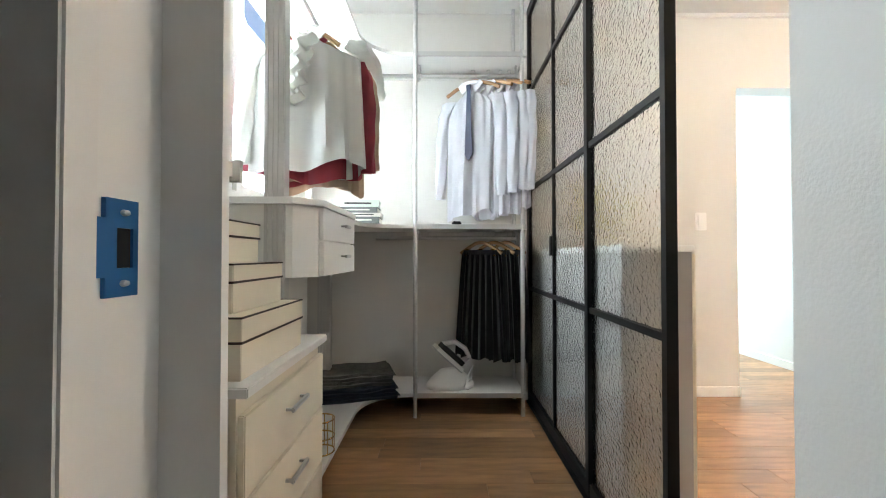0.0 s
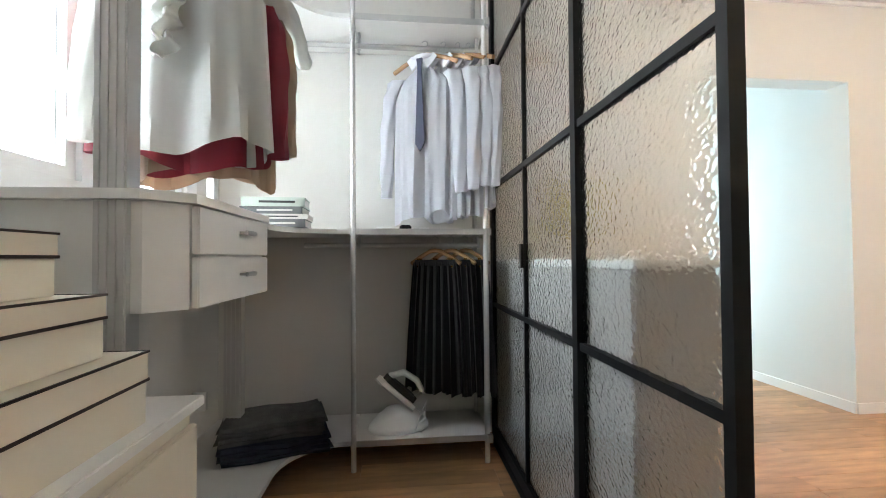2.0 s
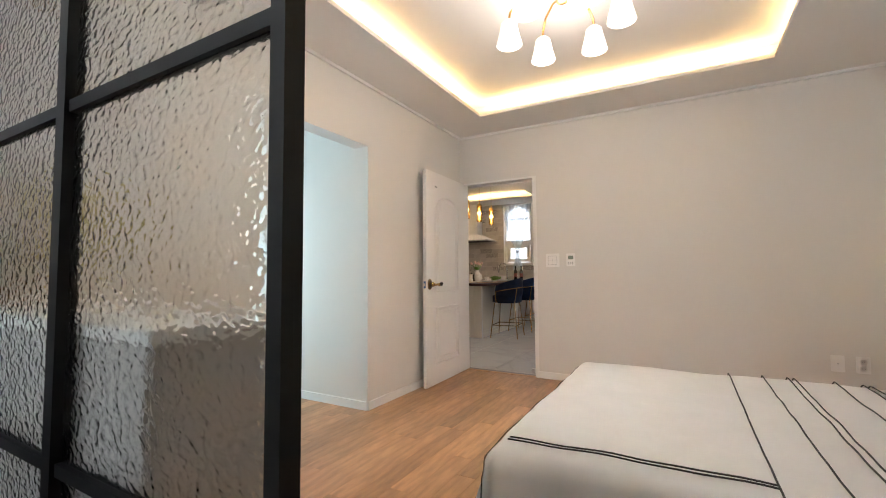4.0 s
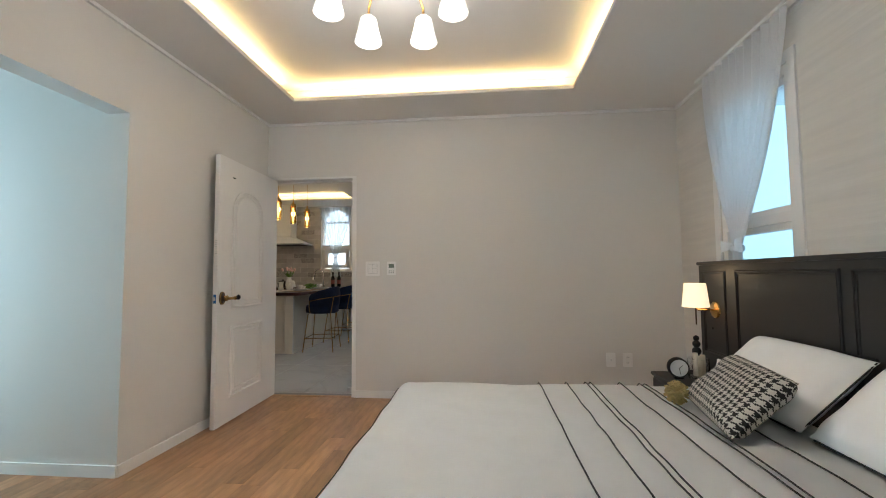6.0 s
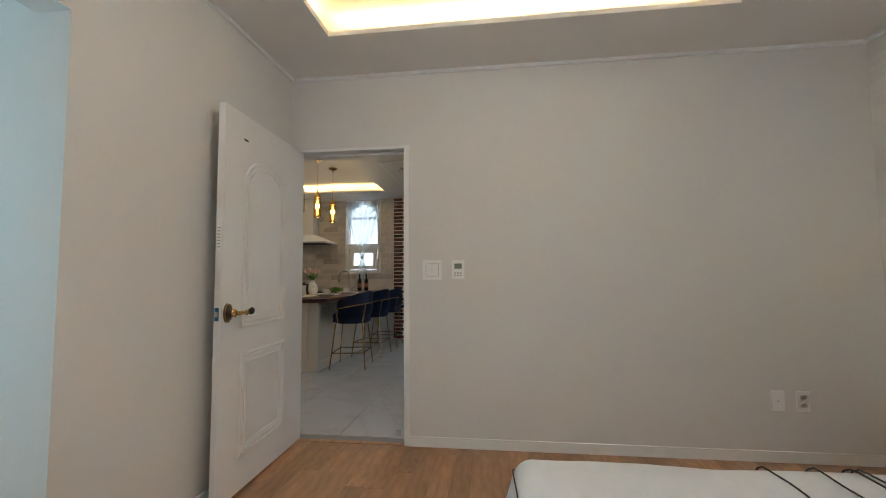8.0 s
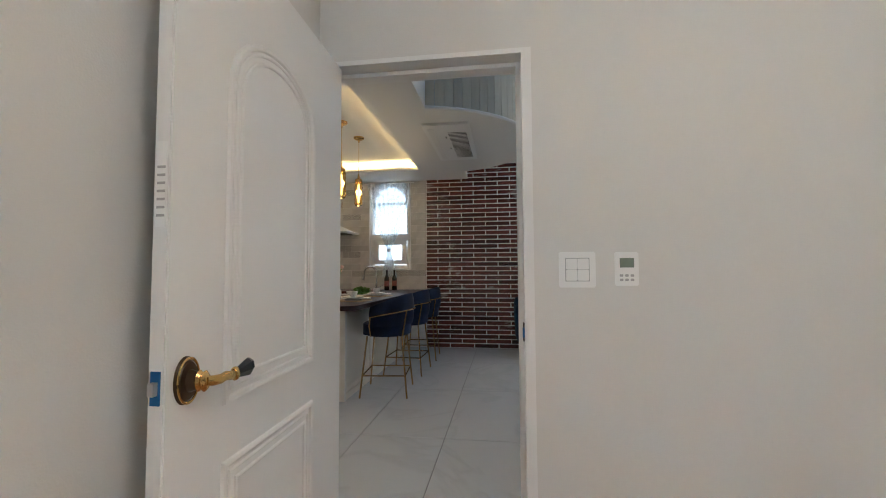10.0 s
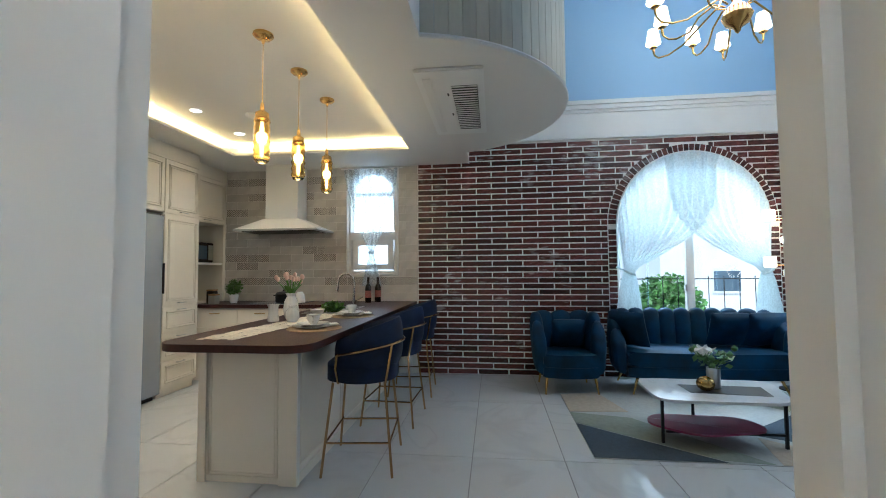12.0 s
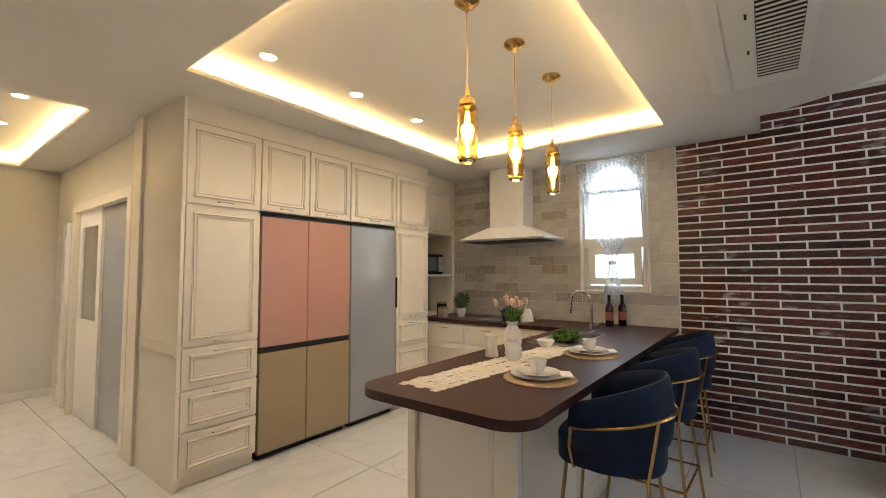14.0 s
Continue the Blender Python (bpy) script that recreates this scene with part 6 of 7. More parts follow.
FY = 6.236
for k, (x0, x1) in enumerate(((6.41, 6.935), (8.425, 8.945))):
    c = thing("tall_cabinet", "ivory tall kitchen cupboard with panelled doors and drawers", "cabinet", group="tall kitchen cupboards")
    part("body", boxes((x0, x1, FY + 0.001, 6.855, 0.08, 2.44)), "cabinet", c)
    part("plinth", boxes((x0, x1, FY + 0.03, 6.855, 0, 0.079)), "cabinet", c)
    shaker(c, x0, x1, 1.875, 2.44, FY, 1.905)
    shaker(c, x0, x1, 0.92, 1.865, FY, 0.945)
    for z0, z1 in ((0.09, 0.36), (0.365, 0.635), (0.64, 0.912)):
        shaker(c, x0, x1, z0, z1, FY, z1 - 0.035, "drawer_front")
for x0, x1 in ((6.937, 7.37), (7.372, 7.815), (7.817, 8.423)):
    c = thing("wall_cabinet", "ivory wall cupboard above the refrigerator", "cabinet", group="cupboards over the fridge")
    part("body", boxes((x0, x1, FY + 0.001, 6.855, 1.885, 2.44)), "cabinet", c)
    shaker(c, x0, x1, 1.885, 2.44, FY, 1.912)
solid("trim_cabinet_top", boxes((6.41, 8.945, FY - 0.012, 6.855, 2.442, CEIL - 0.0015)), "cabinet", "ivory filler panel above the cupboards", "trim")
solid("trim_cabinet_side", boxes((6.385, 6.408, FY - 0.02, 7.09, 0, CEIL - 0.0015)), "cabinet", "ivory end panel of the cupboards", "trim")


def fridge(name, label, x0, x1, doors):
    f = thing(name, label, "refrigerator")
    part("body", boxes((x0, x1, FY + 0.012, 6.85, 0.04, 1.865)), "charcoal", f)
    part("plinth", boxes((x0 + 0.03, x1 - 0.03, FY + 0.03, 6.8, 0, 0.039)), "black", f)
    for a, b, z0, z1, mat in doors:
        d = part("door", rbox(a + 0.003, b - 0.003, FY - 0.025, FY + 0.011, z0, z1, 0.003), mat, f)
    return f


fridge("refrigerator", "four-door refrigerator with pink and beige glass fronts", 6.94, 7.812, ((6.945, 7.36, 0.845, 1.84, "pink"), (7.36, 7.81, 0.845, 1.84, "pink"), (6.945, 7.36, 0.055, 0.80, "beigeglass"), (7.36, 7.81, 0.055, 0.80, "beigeglass")))
fz = fridge("freezer", "single-door freezer with a blue-grey glass front", 7.818, 8.42, ((7.82, 8.415, 0.055, 1.84, "bluegrey"),))
part("handle", rbox(8.402, 8.42, FY - 0.045, FY - 0.026, 1.05, 1.36, 0.004), "black", fz)

rc = thing("niche_cabinet", "ivory cupboard with an open grey niche beside the tiles", "cabinet")
part("upper_body", boxes((8.95, KX - 0.006, 6.421, 6.855, 1.88, 2.44)), "cabinet", rc)
shaker(rc, 8.95, KX - 0.03, 1.885, 2.44, 6.42, 1.91)
part("filler", boxes((8.95, KX - 0.006, 6.41, 6.855, 2.442, CEIL - 0.0015)), "cabinet", rc)
part("niche_back", boxes((8.95, KX - 0.006, 6.80, 6.855, 0.89, 1.879)), "bookgrey", rc)
part("niche_side", boxes((8.95, 8.97, 6.42, 6.80, 0.89, 1.879)), "cabinet", rc)
part("niche_side", boxes((KX - 0.05, KX - 0.006, 6.42, 6.80, 0.89, 1.879)), "cabinet", rc)
part("niche_shelf", boxes((8.97, KX - 0.05, 6.43, 6.80, 1.36, 1.385)), "trim", rc)
part("lower_body", boxes((8.95, KX - 0.006, 6.421, 6.855, 0.0, 0.889)), "cabinet", rc)
mw = thing("microwave_oven", "black countertop microwave in the niche", "microwave", pose(9.33, 6.62, 1.386))
part("case", rbox(-0.23, 0.23, -0.15, 0.17, 0, 0.25, 0.008), "black", mw)
part("window", boxes((-0.20, 0.10, -0.154, -0.1505, 0.04, 0.21)), "darkpane", mw)
part("control_panel", boxes((0.13, 0.22, -0.154, -0.1505, 0.03, 0.22)), "steel", mw)

# ---------------------------------------------------------------- counter and peninsula
wt = thing("worktop", "dark walnut worktop of the peninsula and wall run", "worktop")
r = 0.14


def corner(cx, cy, a0):
    return [(cx + r * math.cos(radians(a0 + 9 * k)), cy + r * math.sin(radians(a0 + 9 * k))) for k in range(11)]


SKX0, SKX1, SKY0, SKY1 = 8.16, 8.90, 4.27, 4.60  # sink cut-out
zt0, zt1 = 0.845, 0.886
part("slab", prism(corner(6.56 + r, 3.84 + r, 180) + [(SKX0, 3.84), (SKX0, 4.72)] + corner(6.56 + r, 4.72 - r, 90), zt0, zt1), "walnut", wt, smooth=True)
for b in ((SKX0, SKX1, 3.84, SKY0), (SKX0, SKX1, SKY1, 4.72), (SKX1, KX - 0.008, 3.84, 4.72), (9.10, KX - 0.008, 4.72, 6.418)):
    part("slab", boxes((*b, zt0, zt1)), "walnut", wt)
pn = thing("peninsula_base", "ivory panelled base of the kitchen peninsula", "cabinet")
part("body", boxes((6.93, 9.10, 4.075, 4.24, 0, zt0)), "cabinet", pn)
part("body", boxes((6.93, SKX0 - 0.02, 4.24, 4.67, 0, zt0)), "cabinet", pn)
part("body", boxes((SKX0 - 0.02, 9.10, 4.24, 4.67, 0, 0.60)), "cabinet", pn)
part("plinth", boxes((6.932, 9.10, 4.06, 4.0745, 0, 0.06)), "cabinet", pn)
for a, b in ((4.058, 4.17), (4.64, 4.69)):
    part("corner_post", boxes((6.912, 6.929, a, b, 0, zt0)), "cabinet", pn)
for inset, rr in ((0.0, 0.008), (0.018, 0.004)):
    part("panel_moulding", tube([(6.927, 4.185 + inset, 0.04 + inset), (6.927, 4.63 - inset, 0.04 + inset), (6.927, 4.63 - inset, 0.815 - inset), (6.927, 4.185 + inset, 0.815 - inset)], rr, 6, closed=True), "cabinet", pn)
for a, b in ((7.0, 7.68), (7.72, 8.40), (8.44, 9.06)):
    part("panel_moulding", tube([(a, 4.0745, 0.10), (b, 4.0745, 0.10), (b, 4.0745, 0.78), (a, 4.0745, 0.78)], 0.008, 6, closed=True), "cabinet", pn)
part("corner_strip", boxes((6.912, 6.945, 4.052, 4.0575, 0, zt0)), "trim", pn)
for k, (y0, y1) in enumerate(((4.73, 5.29), (5.29, 5.85), (5.85, 6.41))):
    c = thing("base_cabinet", "ivory base cupboard under the worktop", "cabinet", group="base cupboards")
    part("body", boxes((9.142, KX - 0.008, y0 + 0.001, y1 - 0.001, 0.0, zt0)), "cabinet", c)
    d = part("door", rbox(9.12, 9.14, y0 + 0.003, y1 - 0.003, 0.09, 0.62, 0.003), "cabinet", c)
    part("moulding", tube([(9.119, y0 + 0.05, 0.14), (9.119, y1 - 0.05, 0.14), (9.119, y1 - 0.05, 0.57), (9.119, y0 + 0.05, 0.57)], 0.006, 6, closed=True), "cabinet", d)
    d = part("drawer_front", rbox(9.12, 9.14, y0 + 0.003, y1 - 0.003, 0.63, 0.83, 0.003), "cabinet", c)
    part("handle", tube([(9.12, (y0 + y1) / 2 - 0.06, 0.785), (9.10, (y0 + y1) / 2 - 0.055, 0.785), (9.10, (y0 + y1) / 2 + 0.055, 0.785), (9.12, (y0 + y1) / 2 + 0.06, 0.785)], 0.005, 6), "gold", d, "slim brass handle")
sk = thing("sink", "inset stainless steel sink", "sink")
part("basin", join(boxes((SKX0 + 0.001, SKX1 - 0.001, SKY0 + 0.001, SKY1 - 0.001, 0.66, 0.672)), boxes((SKX0 + 0.001, SKX0 + 0.008, SKY0 + 0.001, SKY1 - 0.001, 0.672, 0.887)), boxes((SKX1 - 0.008, SKX1 - 0.001, SKY0 + 0.001, SKY1 - 0.001, 0.672, 0.887)),
                   boxes((SKX0 + 0.008, SKX1 - 0.008, SKY0 + 0.001, SKY0 + 0.008, 0.672, 0.887)), boxes((SKX0 + 0.008, SKX1 - 0.008, SKY1 - 0.008, SKY1 - 0.001, 0.672, 0.887))), "steel", sk)
part("rim", join(boxes((SKX0 - 0.012, SKX1 + 0.012, SKY0 - 0.012, SKY0, 0.8865, 0.8905)), boxes((SKX0 - 0.012, SKX1 + 0.012, SKY1, SKY1 + 0.012, 0.8865, 0.8905)), boxes((SKX0 - 0.012, SKX0, SKY0, SKY1, 0.8865, 0.8905)), boxes((SKX1, SKX1 + 0.012, SKY0, SKY1, 0.8865, 0.8905))), "steel", sk)
fa = thing("kitchen_faucet", "tall curved stainless kitchen faucet", "faucet", pose(8.97, 4.40, 0.8865))
part("base", lathe([(0.032, 0), (0.032, 0.012), (0.020, 0.02), (0.020, 0.07)], 20), "chrome", fa, smooth=True)
part("spout", tube([(0, 0, 0.05), (0, 0, 0.27)] + [(-0.02 * math.sin(a / 2), 0.085 - 0.085 * math.cos(a), 0.27 + 0.085 * math.sin(a)) for a in [math.pi * k / 10 for k in range(1, 11)]] + [(-0.02, 0.178, 0.21)], 0.014, 10), "chrome", fa, smooth=True)
part("nozzle", tube([(-0.02, 0.177, 0.22), (-0.02, 0.184, 0.16)], 0.018, 10), "chrome", fa, smooth=True)
part("lever", tube([(0, -0.018, 0.06), (0, -0.05, 0.075), (0, -0.10, 0.10)], 0.007, 8), "chrome", fa, smooth=True)
let = thing("lettuce", "fresh green lettuce in a colander over the sink", "vegetable", pose(8.36, 4.40, 0.93))
part("leaves", leaves(380, 0.115, 0.10, 0.045, 0.055, 3), "lettuce", let)
col = thing("colander", "steel colander set on the sink", "colander", pose(8.36, 4.40, 0.8895))
part("bowl", lathe([(0.07, -0.12), (0.10, -0.06), (0.145, 0.0), (0.15, 0.004), (0.14, 0.004), (0.095, -0.055), (0.06, -0.112)], 24), "steel", col, smooth=True)
bw = thing("salad_bowl", "white bowl next to the lettuce", "bowl", pose(8.05, 4.42, 0.8865))
part("bowl", lathe([(0.03, 0), (0.05, 0.02), (0.065, 0.05), (0.062, 0.05), (0.045, 0.024), (0, 0.012)], 24), "ceramic", bw, smooth=True)
for k, (x, y) in enumerate(((9.47, 4.39), (9.58, 4.30))):
    b = thing("wine_bottle", "dark red wine bottle with a label on the worktop", "bottle", pose(x, y, 0.8865), group="wine bottles")
    part("bottle", lathe([(0.034, 0), (0.037, 0.006), (0.037, 0.17), (0.030, 0.20), (0.014, 0.23), (0.0135, 0.285), (0.016, 0.29), (0.015, 0.30), (0, 0.30)], 24), "wine", b, smooth=True)
    part("label", lathe([(0.0375, 0.06), (0.0378, 0.062), (0.0378, 0.14), (0.0375, 0.142)], 24), "label", b)
    part("capsule", lathe([(0.0142, 0.245), (0.0145, 0.285), (0.0168, 0.292), (0.0155, 0.303), (0, 0.304)], 20), "black", b)


def place_setting(x, y, sd):
    t = pose(x, y, 0.8865)
    pm_ = thing("placemat", "round woven straw placemat", "placemat", t, group="place settings")
    part("mat", lathe([(0, 0), (0.175, 0), (0.18, 0.003), (0.175, 0.006), (0, 0.006)], 40), "wicker", pm_)
    z = 0.0065
    for rr in (0.135, 0.105):
        p = thing("dinner_plate", "white ceramic plate on a placemat", "plate", t @ pose(0, 0.01, z), group="dinner plates")
        part("plate", lathe([(rr * 0.55, 0), (rr * 0.62, 0.006), (rr, 0.017), (rr, 0.020), (rr * 0.62, 0.010), (0, 0.008)], 40), "ceramic", p, smooth=True)
        z += 0.0125
    c = thing("tea_cup", "white tea cup on stacked plates", "cup", t @ pose(0, 0.01, z - 0.003, 0, 0, sd), group="tea cups")
    part("cup", lathe([(0.022, 0), (0.024, 0.006), (0.038, 0.03), (0.046, 0.066), (0.043, 0.066), (0.034, 0.03), (0.0, 0.008)], 28), "ceramic", c, smooth=True)
    part("handle", tube([(0.042, 0, 0.055), (0.065, 0, 0.052), (0.066, 0, 0.028), (0.038, 0, 0.02)], 0.004, 8), "ceramic", c, smooth=True)
    nk = thing("folded_napkin", "folded white napkin on the plate", "napkin", t @ pose(0.06, -0.11, 0.020, 0, 0, 30))
    part("cloth", rbox(-0.05, 0.06, -0.03, 0.03, 0, 0.008, 0.003), "linen", nk)


place_setting(7.20, 4.075, 200)
place_setting(7.97, 4.075, 160)
rn = thing("table_runner", "cream crocheted table runner with scalloped edges", "table runner")
bmr = bmesh.new()
rg = random.Random(9)
for i in range(26):
    for j in range(5):
        x, y = 6.74 + i * 0.053 + (j % 2) * 0.024, 4.545 - j * 0.048 - i * 0.0052 + rg.uniform(-0.006, 0.006)
        rr, zz = 0.034 * rg.uniform(0.85, 1.1), 0.8872 + 0.0012 * ((i + j) % 3)
        ring = [bmr.verts.new((x + rr * (1.25 + 0.16 * math.cos(5 * a)) * math.cos(a), y + rr * (0.85 + 0.16 * math.cos(5 * a)) * math.sin(a), zz)) for a in [2 * math.pi * k / 14 for k in range(14)]]
        top = bmr.verts.new((x, y, zz + 0.006))
        for k in range(14):
            bmr.faces.new((ring[k], ring[(k + 1) % 14], top))
part("lace", bmr, "runner", rn)


def vase(x, y, prof, label, ribs=10):
    v = thing("vase", label, "vase", pose(x, y, 0.8935), group="white vases")
    bm = lathe(prof, 40)
    for q in bm.verts:
        a = math.atan2(q.co.y, q.co.x)
        k = 1 + 0.05 * math.cos(ribs * a + q.co.z * 14)
        q.co.x *= k
        q.co.y *= k
    part("body", bm, "ceramic", v, smooth=True)
    return v


v1 = vase(7.66, 4.47, [(0.035, 0), (0.045, 0.02), (0.058, 0.08), (0.05, 0.14), (0.03, 0.18), (0.04, 0.205), (0.037, 0.205), (0.025, 0.18), (0, 0.17)], "fluted white vase with pale pink tulips")
vase(7.50, 4.53, [(0.036, 0), (0.042, 0.01), (0.034, 0.06), (0.036, 0.11), (0.045, 0.13), (0.042, 0.13), (0.03, 0.11), (0, 0.03)], "small fluted white vase")
vase(7.50, 4.38, [(0.03, 0), (0.05, 0.03), (0.048, 0.075), (0.026, 0.105), (0.030, 0.12), (0.027, 0.12), (0.02, 0.10), (0, 0.03)], "small round white vase")
bq = thing("tulip_bouquet", "bunch of pale pink tulips with green leaves", "flowers", pose(7.66, 4.47, 1.07))
rt = random.Random(2)
for k in range(15):
    a, rr = rt.uniform(0, 6.28), rt.uniform(0.02, 0.115)
    top = Vector((rr * math.cos(a), rr * math.sin(a), 0.175 - rr * 0.5 + rt.uniform(-0.02, 0.02)))
    part("stem", tube([(0.01 * math.cos(a), 0.01 * math.sin(a), 0), top * 0.6, top], 0.003, 5), "lettuce", bq)
    part("tulip", lathe([(0.005, -0.005), (0.013, 0.006), (0.0145, 0.018), (0.010, 0.032), (0.003, 0.036)], 10, *top), "tulip", bq, smooth=True)
for k in range(12):
    a = rt.uniform(0, 6.28)
    c, s = math.cos(a), math.sin(a)
    part("leaf", grid_surface(lambda u, v, c=c, s=s: ((0.01 + 0.09 * v) * c - (u - 0.5) * 0.034 * math.sin(math.pi * min(1, v + 0.12)) * s, (0.01 + 0.09 * v) * s + (u - 0.5) * 0.034 * math.sin(math.pi * min(1, v + 0.12)) * c, 0.015 + 0.14 * v - 0.06 * v * v), 2, 6), "lettuce", bq, smooth=True)

# hood, hob, pot and canisters on the wall run
hd_ = thing("range_hood", "white chimney range hood over the hob", "range hood")
part("chimney", boxes((9.46, KX - 0.008, 5.29, 5.71, 1.92, CEIL - 0.001)), "plastic", hd_)
bmh = bmesh.new()
lo = [bmh.verts.new(p) for p in ((9.20, 4.93, 1.775), (9.20, 5.97, 1.775), (KX - 0.008, 5.97, 1.775), (KX - 0.008, 4.93, 1.775))]
hi = [bmh.verts.new(p) for p in ((9.44, 5.27, 1.92), (9.44, 5.73, 1.92), (KX - 0.008, 5.73, 1.92), (KX - 0.008, 5.27, 1.92))]
bmh.faces.new(lo)
bmh.faces.new(hi[::-1])
for k in range(4):
    bmh.faces.new((lo[k], hi[k], hi[(k + 1) % 4], lo[(k + 1) % 4]))
part("canopy", bmh, "plastic", hd_)
part("rim", rbox(9.19, KX - 0.006, 4.92, 5.98, 1.755, 1.774, 0.004), "steel", hd_)
part("filter", boxes((9.26, 9.66, 5.0, 5.9, 1.748, 1.7545)), "charcoal", hd_)
hob = thing("cooktop", "black glass cooktop set in the worktop", "cooktop")
part("glass", rbox(9.20, 9.66, 5.15, 5.75, 0.887, 0.892, 0.002), "darkpane", hob)
pot = thing("cooking_pot", "black lidded cooking pot on the hob", "pot", pose(9.40, 5.42, 0.8925))
part("body", lathe([(0.09, 0), (0.10, 0.01), (0.10, 0.10), (0, 0.10)], 24), "black", pot, smooth=True)
part("lid", lathe([(0.103, 0.101), (0.08, 0.125), (0.02, 0.135), (0.015, 0.155), (0, 0.157)], 24), "charcoal", pot, smooth=True)
for s in (-1, 1):
    part("handle", tube([(0, s * 0.10, 0.08), (0.02, s * 0.125, 0.085), (-0.02, s * 0.125, 0.085), (0, s * 0.10, 0.08)], 0.006, 6), "black", pot)
kt = thing("kettle", "white enamel kettle by the hob", "kettle", pose(9.36, 5.20, 0.8925))
part("body", lathe([(0.06, 0), (0.065, 0.01), (0.05, 0.10), (0.03, 0.13), (0, 0.135)], 20), "ceramic", kt, smooth=True)
part("handle", tube([(0.05, 0, 0.11), (0.09, 0, 0.10), (0.09, 0, 0.04), (0.06, 0, 0.03)], 0.007, 6), "black", kt)
for k, (x, y, h, mat, lb) in enumerate(((9.28, 6.28, 0.15, "black", "tall dark storage canister"), (9.20, 6.20, 0.10, "steel", "short grey storage canister"))):
    c = thing("canister", lb + " on the worktop", "canister", pose(x, y, 0.8865))
    part("body", rbox(-0.045, 0.045, -0.045, 0.045, 0, h, 0.006), mat, c)
    part("lid", rbox(-0.047, 0.047, -0.047, 0.047, h + 0.001, h + 0.018, 0.004), "wood", c)
pp_ = thing("potted_herb", "small leafy herb in a white pot", "plant", pose(9.36, 6.05, 0.8865))
part("pot", lathe([(0.04, 0), (0.058, 0.10), (0.055, 0.105), (0.05, 0.10), (0, 0.095)], 20), "ceramic", pp_, smooth=True)
part("foliage", moved(leaves(320, 0.10, 0.10, 0.10, 0.045, 5), pose(0, 0, 0.19)), "leaf", pp_)
part("stems", join(*[tube([(0, 0, 0.095), (0.05 * math.cos(a), 0.05 * math.sin(a), 0.2)], 0.003, 5) for a in (0, 1.3, 2.6, 3.9, 5.2)]), "leaf", pp_)

# ---------------------------------------------------------------- bar stools


def bar_stool():
    s = thing("bar_stool", "navy velvet bar stool with a gold metal frame", "bar stool", group="stools along the peninsula")
    n = 40

    def seat(u, v):
        a = 2 * math.pi * u
        p = min(1, v * 1.0)
        rr = 0.228 * (1 if p < 0.75 else math.cos((p - 0.75) / 0.25 * 1.45))
        z = 0.57 + 0.10 * min(1, p / 0.75) + (0.022 * math.sin((p - 0.75) / 0.25 * 1.57) if p > 0.75 else 0)
        k = (abs(math.cos(a)) ** 3 + abs(math.sin(a)) ** 3) ** (-1 / 3)
        return (rr * k * math.cos(a), rr * k * math.sin(a), z)
    part("seat", grid_surface(seat, n, 20), "navy", s, "navy velvet seat pad", True)
    part("seat_base", lathe([(0, 0.555), (0.205, 0.555), (0.21, 0.569), (0, 0.569)], 32), "navy", s)

    def back(u, v):
        """A padded band that sweeps down towards its two front ends."""
        a = math.pi * (1.5 + (u - 0.5) * 1.36)
        prof = 2 * math.pi * v
        rr = 0.248 + 0.028 * math.cos(prof)
        rise = max(0, math.cos((u - 0.5) * math.pi * 0.92))
        h = 0.085 + 0.065 * rise
        return (rr * math.cos(a), rr * math.sin(a) * 0.95, 0.735 + 0.075 * rise + h * math.sin(prof))
    bm = grid_surface(back, 44, 18)
    bmesh.ops.holes_fill(bm, edges=[e for e in bm.edges if e.is_boundary])
    part("backrest", bm, "navy", s, "curved navy velvet backrest", True)
    ring = [(0.285 * math.cos(a), 0.272 * math.sin(a), 0.735 + 0.075 * max(0, math.cos((k / 30 - 0.5) * math.pi * 0.92))) for k, a in [(k, math.pi * (1.5 + (k / 30 - 0.5) * 1.30)) for k in range(31)]]
    part("back_rail", tube(ring, 0.008, 8), "stoolgold", s, "brass rail round the back", True)
    for sx in (-1, 1):
        part("back_strut", tube([ring[10] if sx < 0 else ring[20], (sx * 0.185, -0.17, 0.56)], 0.008, 8), "stoolgold", s, smooth=True)
        end = ring[0] if sx < 0 else ring[-1]
        part("back_strut", tube([end, (end[0] * 0.97, end[1] + 0.008, 0.66), (end[0] * 0.82, end[1], 0.562)], 0.008, 8), "stoolgold", s, smooth=True)
        for sy in (-1, 1):
            part("leg", tube([(sx * 0.175, sy * 0.165, 0.56), (sx * 0.245, sy * 0.22, 0.0)], 0.0085, 8), "stoolgold", s, smooth=True)
    z = 0.20
    f = [(sx * (0.245 - 0.07 * z / 0.56), sy * (0.22 - 0.055 * z / 0.56), z) for sx, sy in ((-1, -1), (1, -1), (1, 1), (-1, 1))]
    for a, b in zip(f, f[1:] + f[:1]):
        part("footrest", tube([a, b], 0.007, 8), "stoolgold", s, smooth=True)
    return s


st = bar_stool()
st.matrix_basis = pose(7.30, 3.765, 0.0, 0, 0, 6)
copy_thing(st, pose(8.14, 3.755, 0.0, 0, 0, -2))
copy_thing(st, pose(8.96, 3.75, 0.0, 0, 0, 3))

# ---------------------------------------------------------------- living room


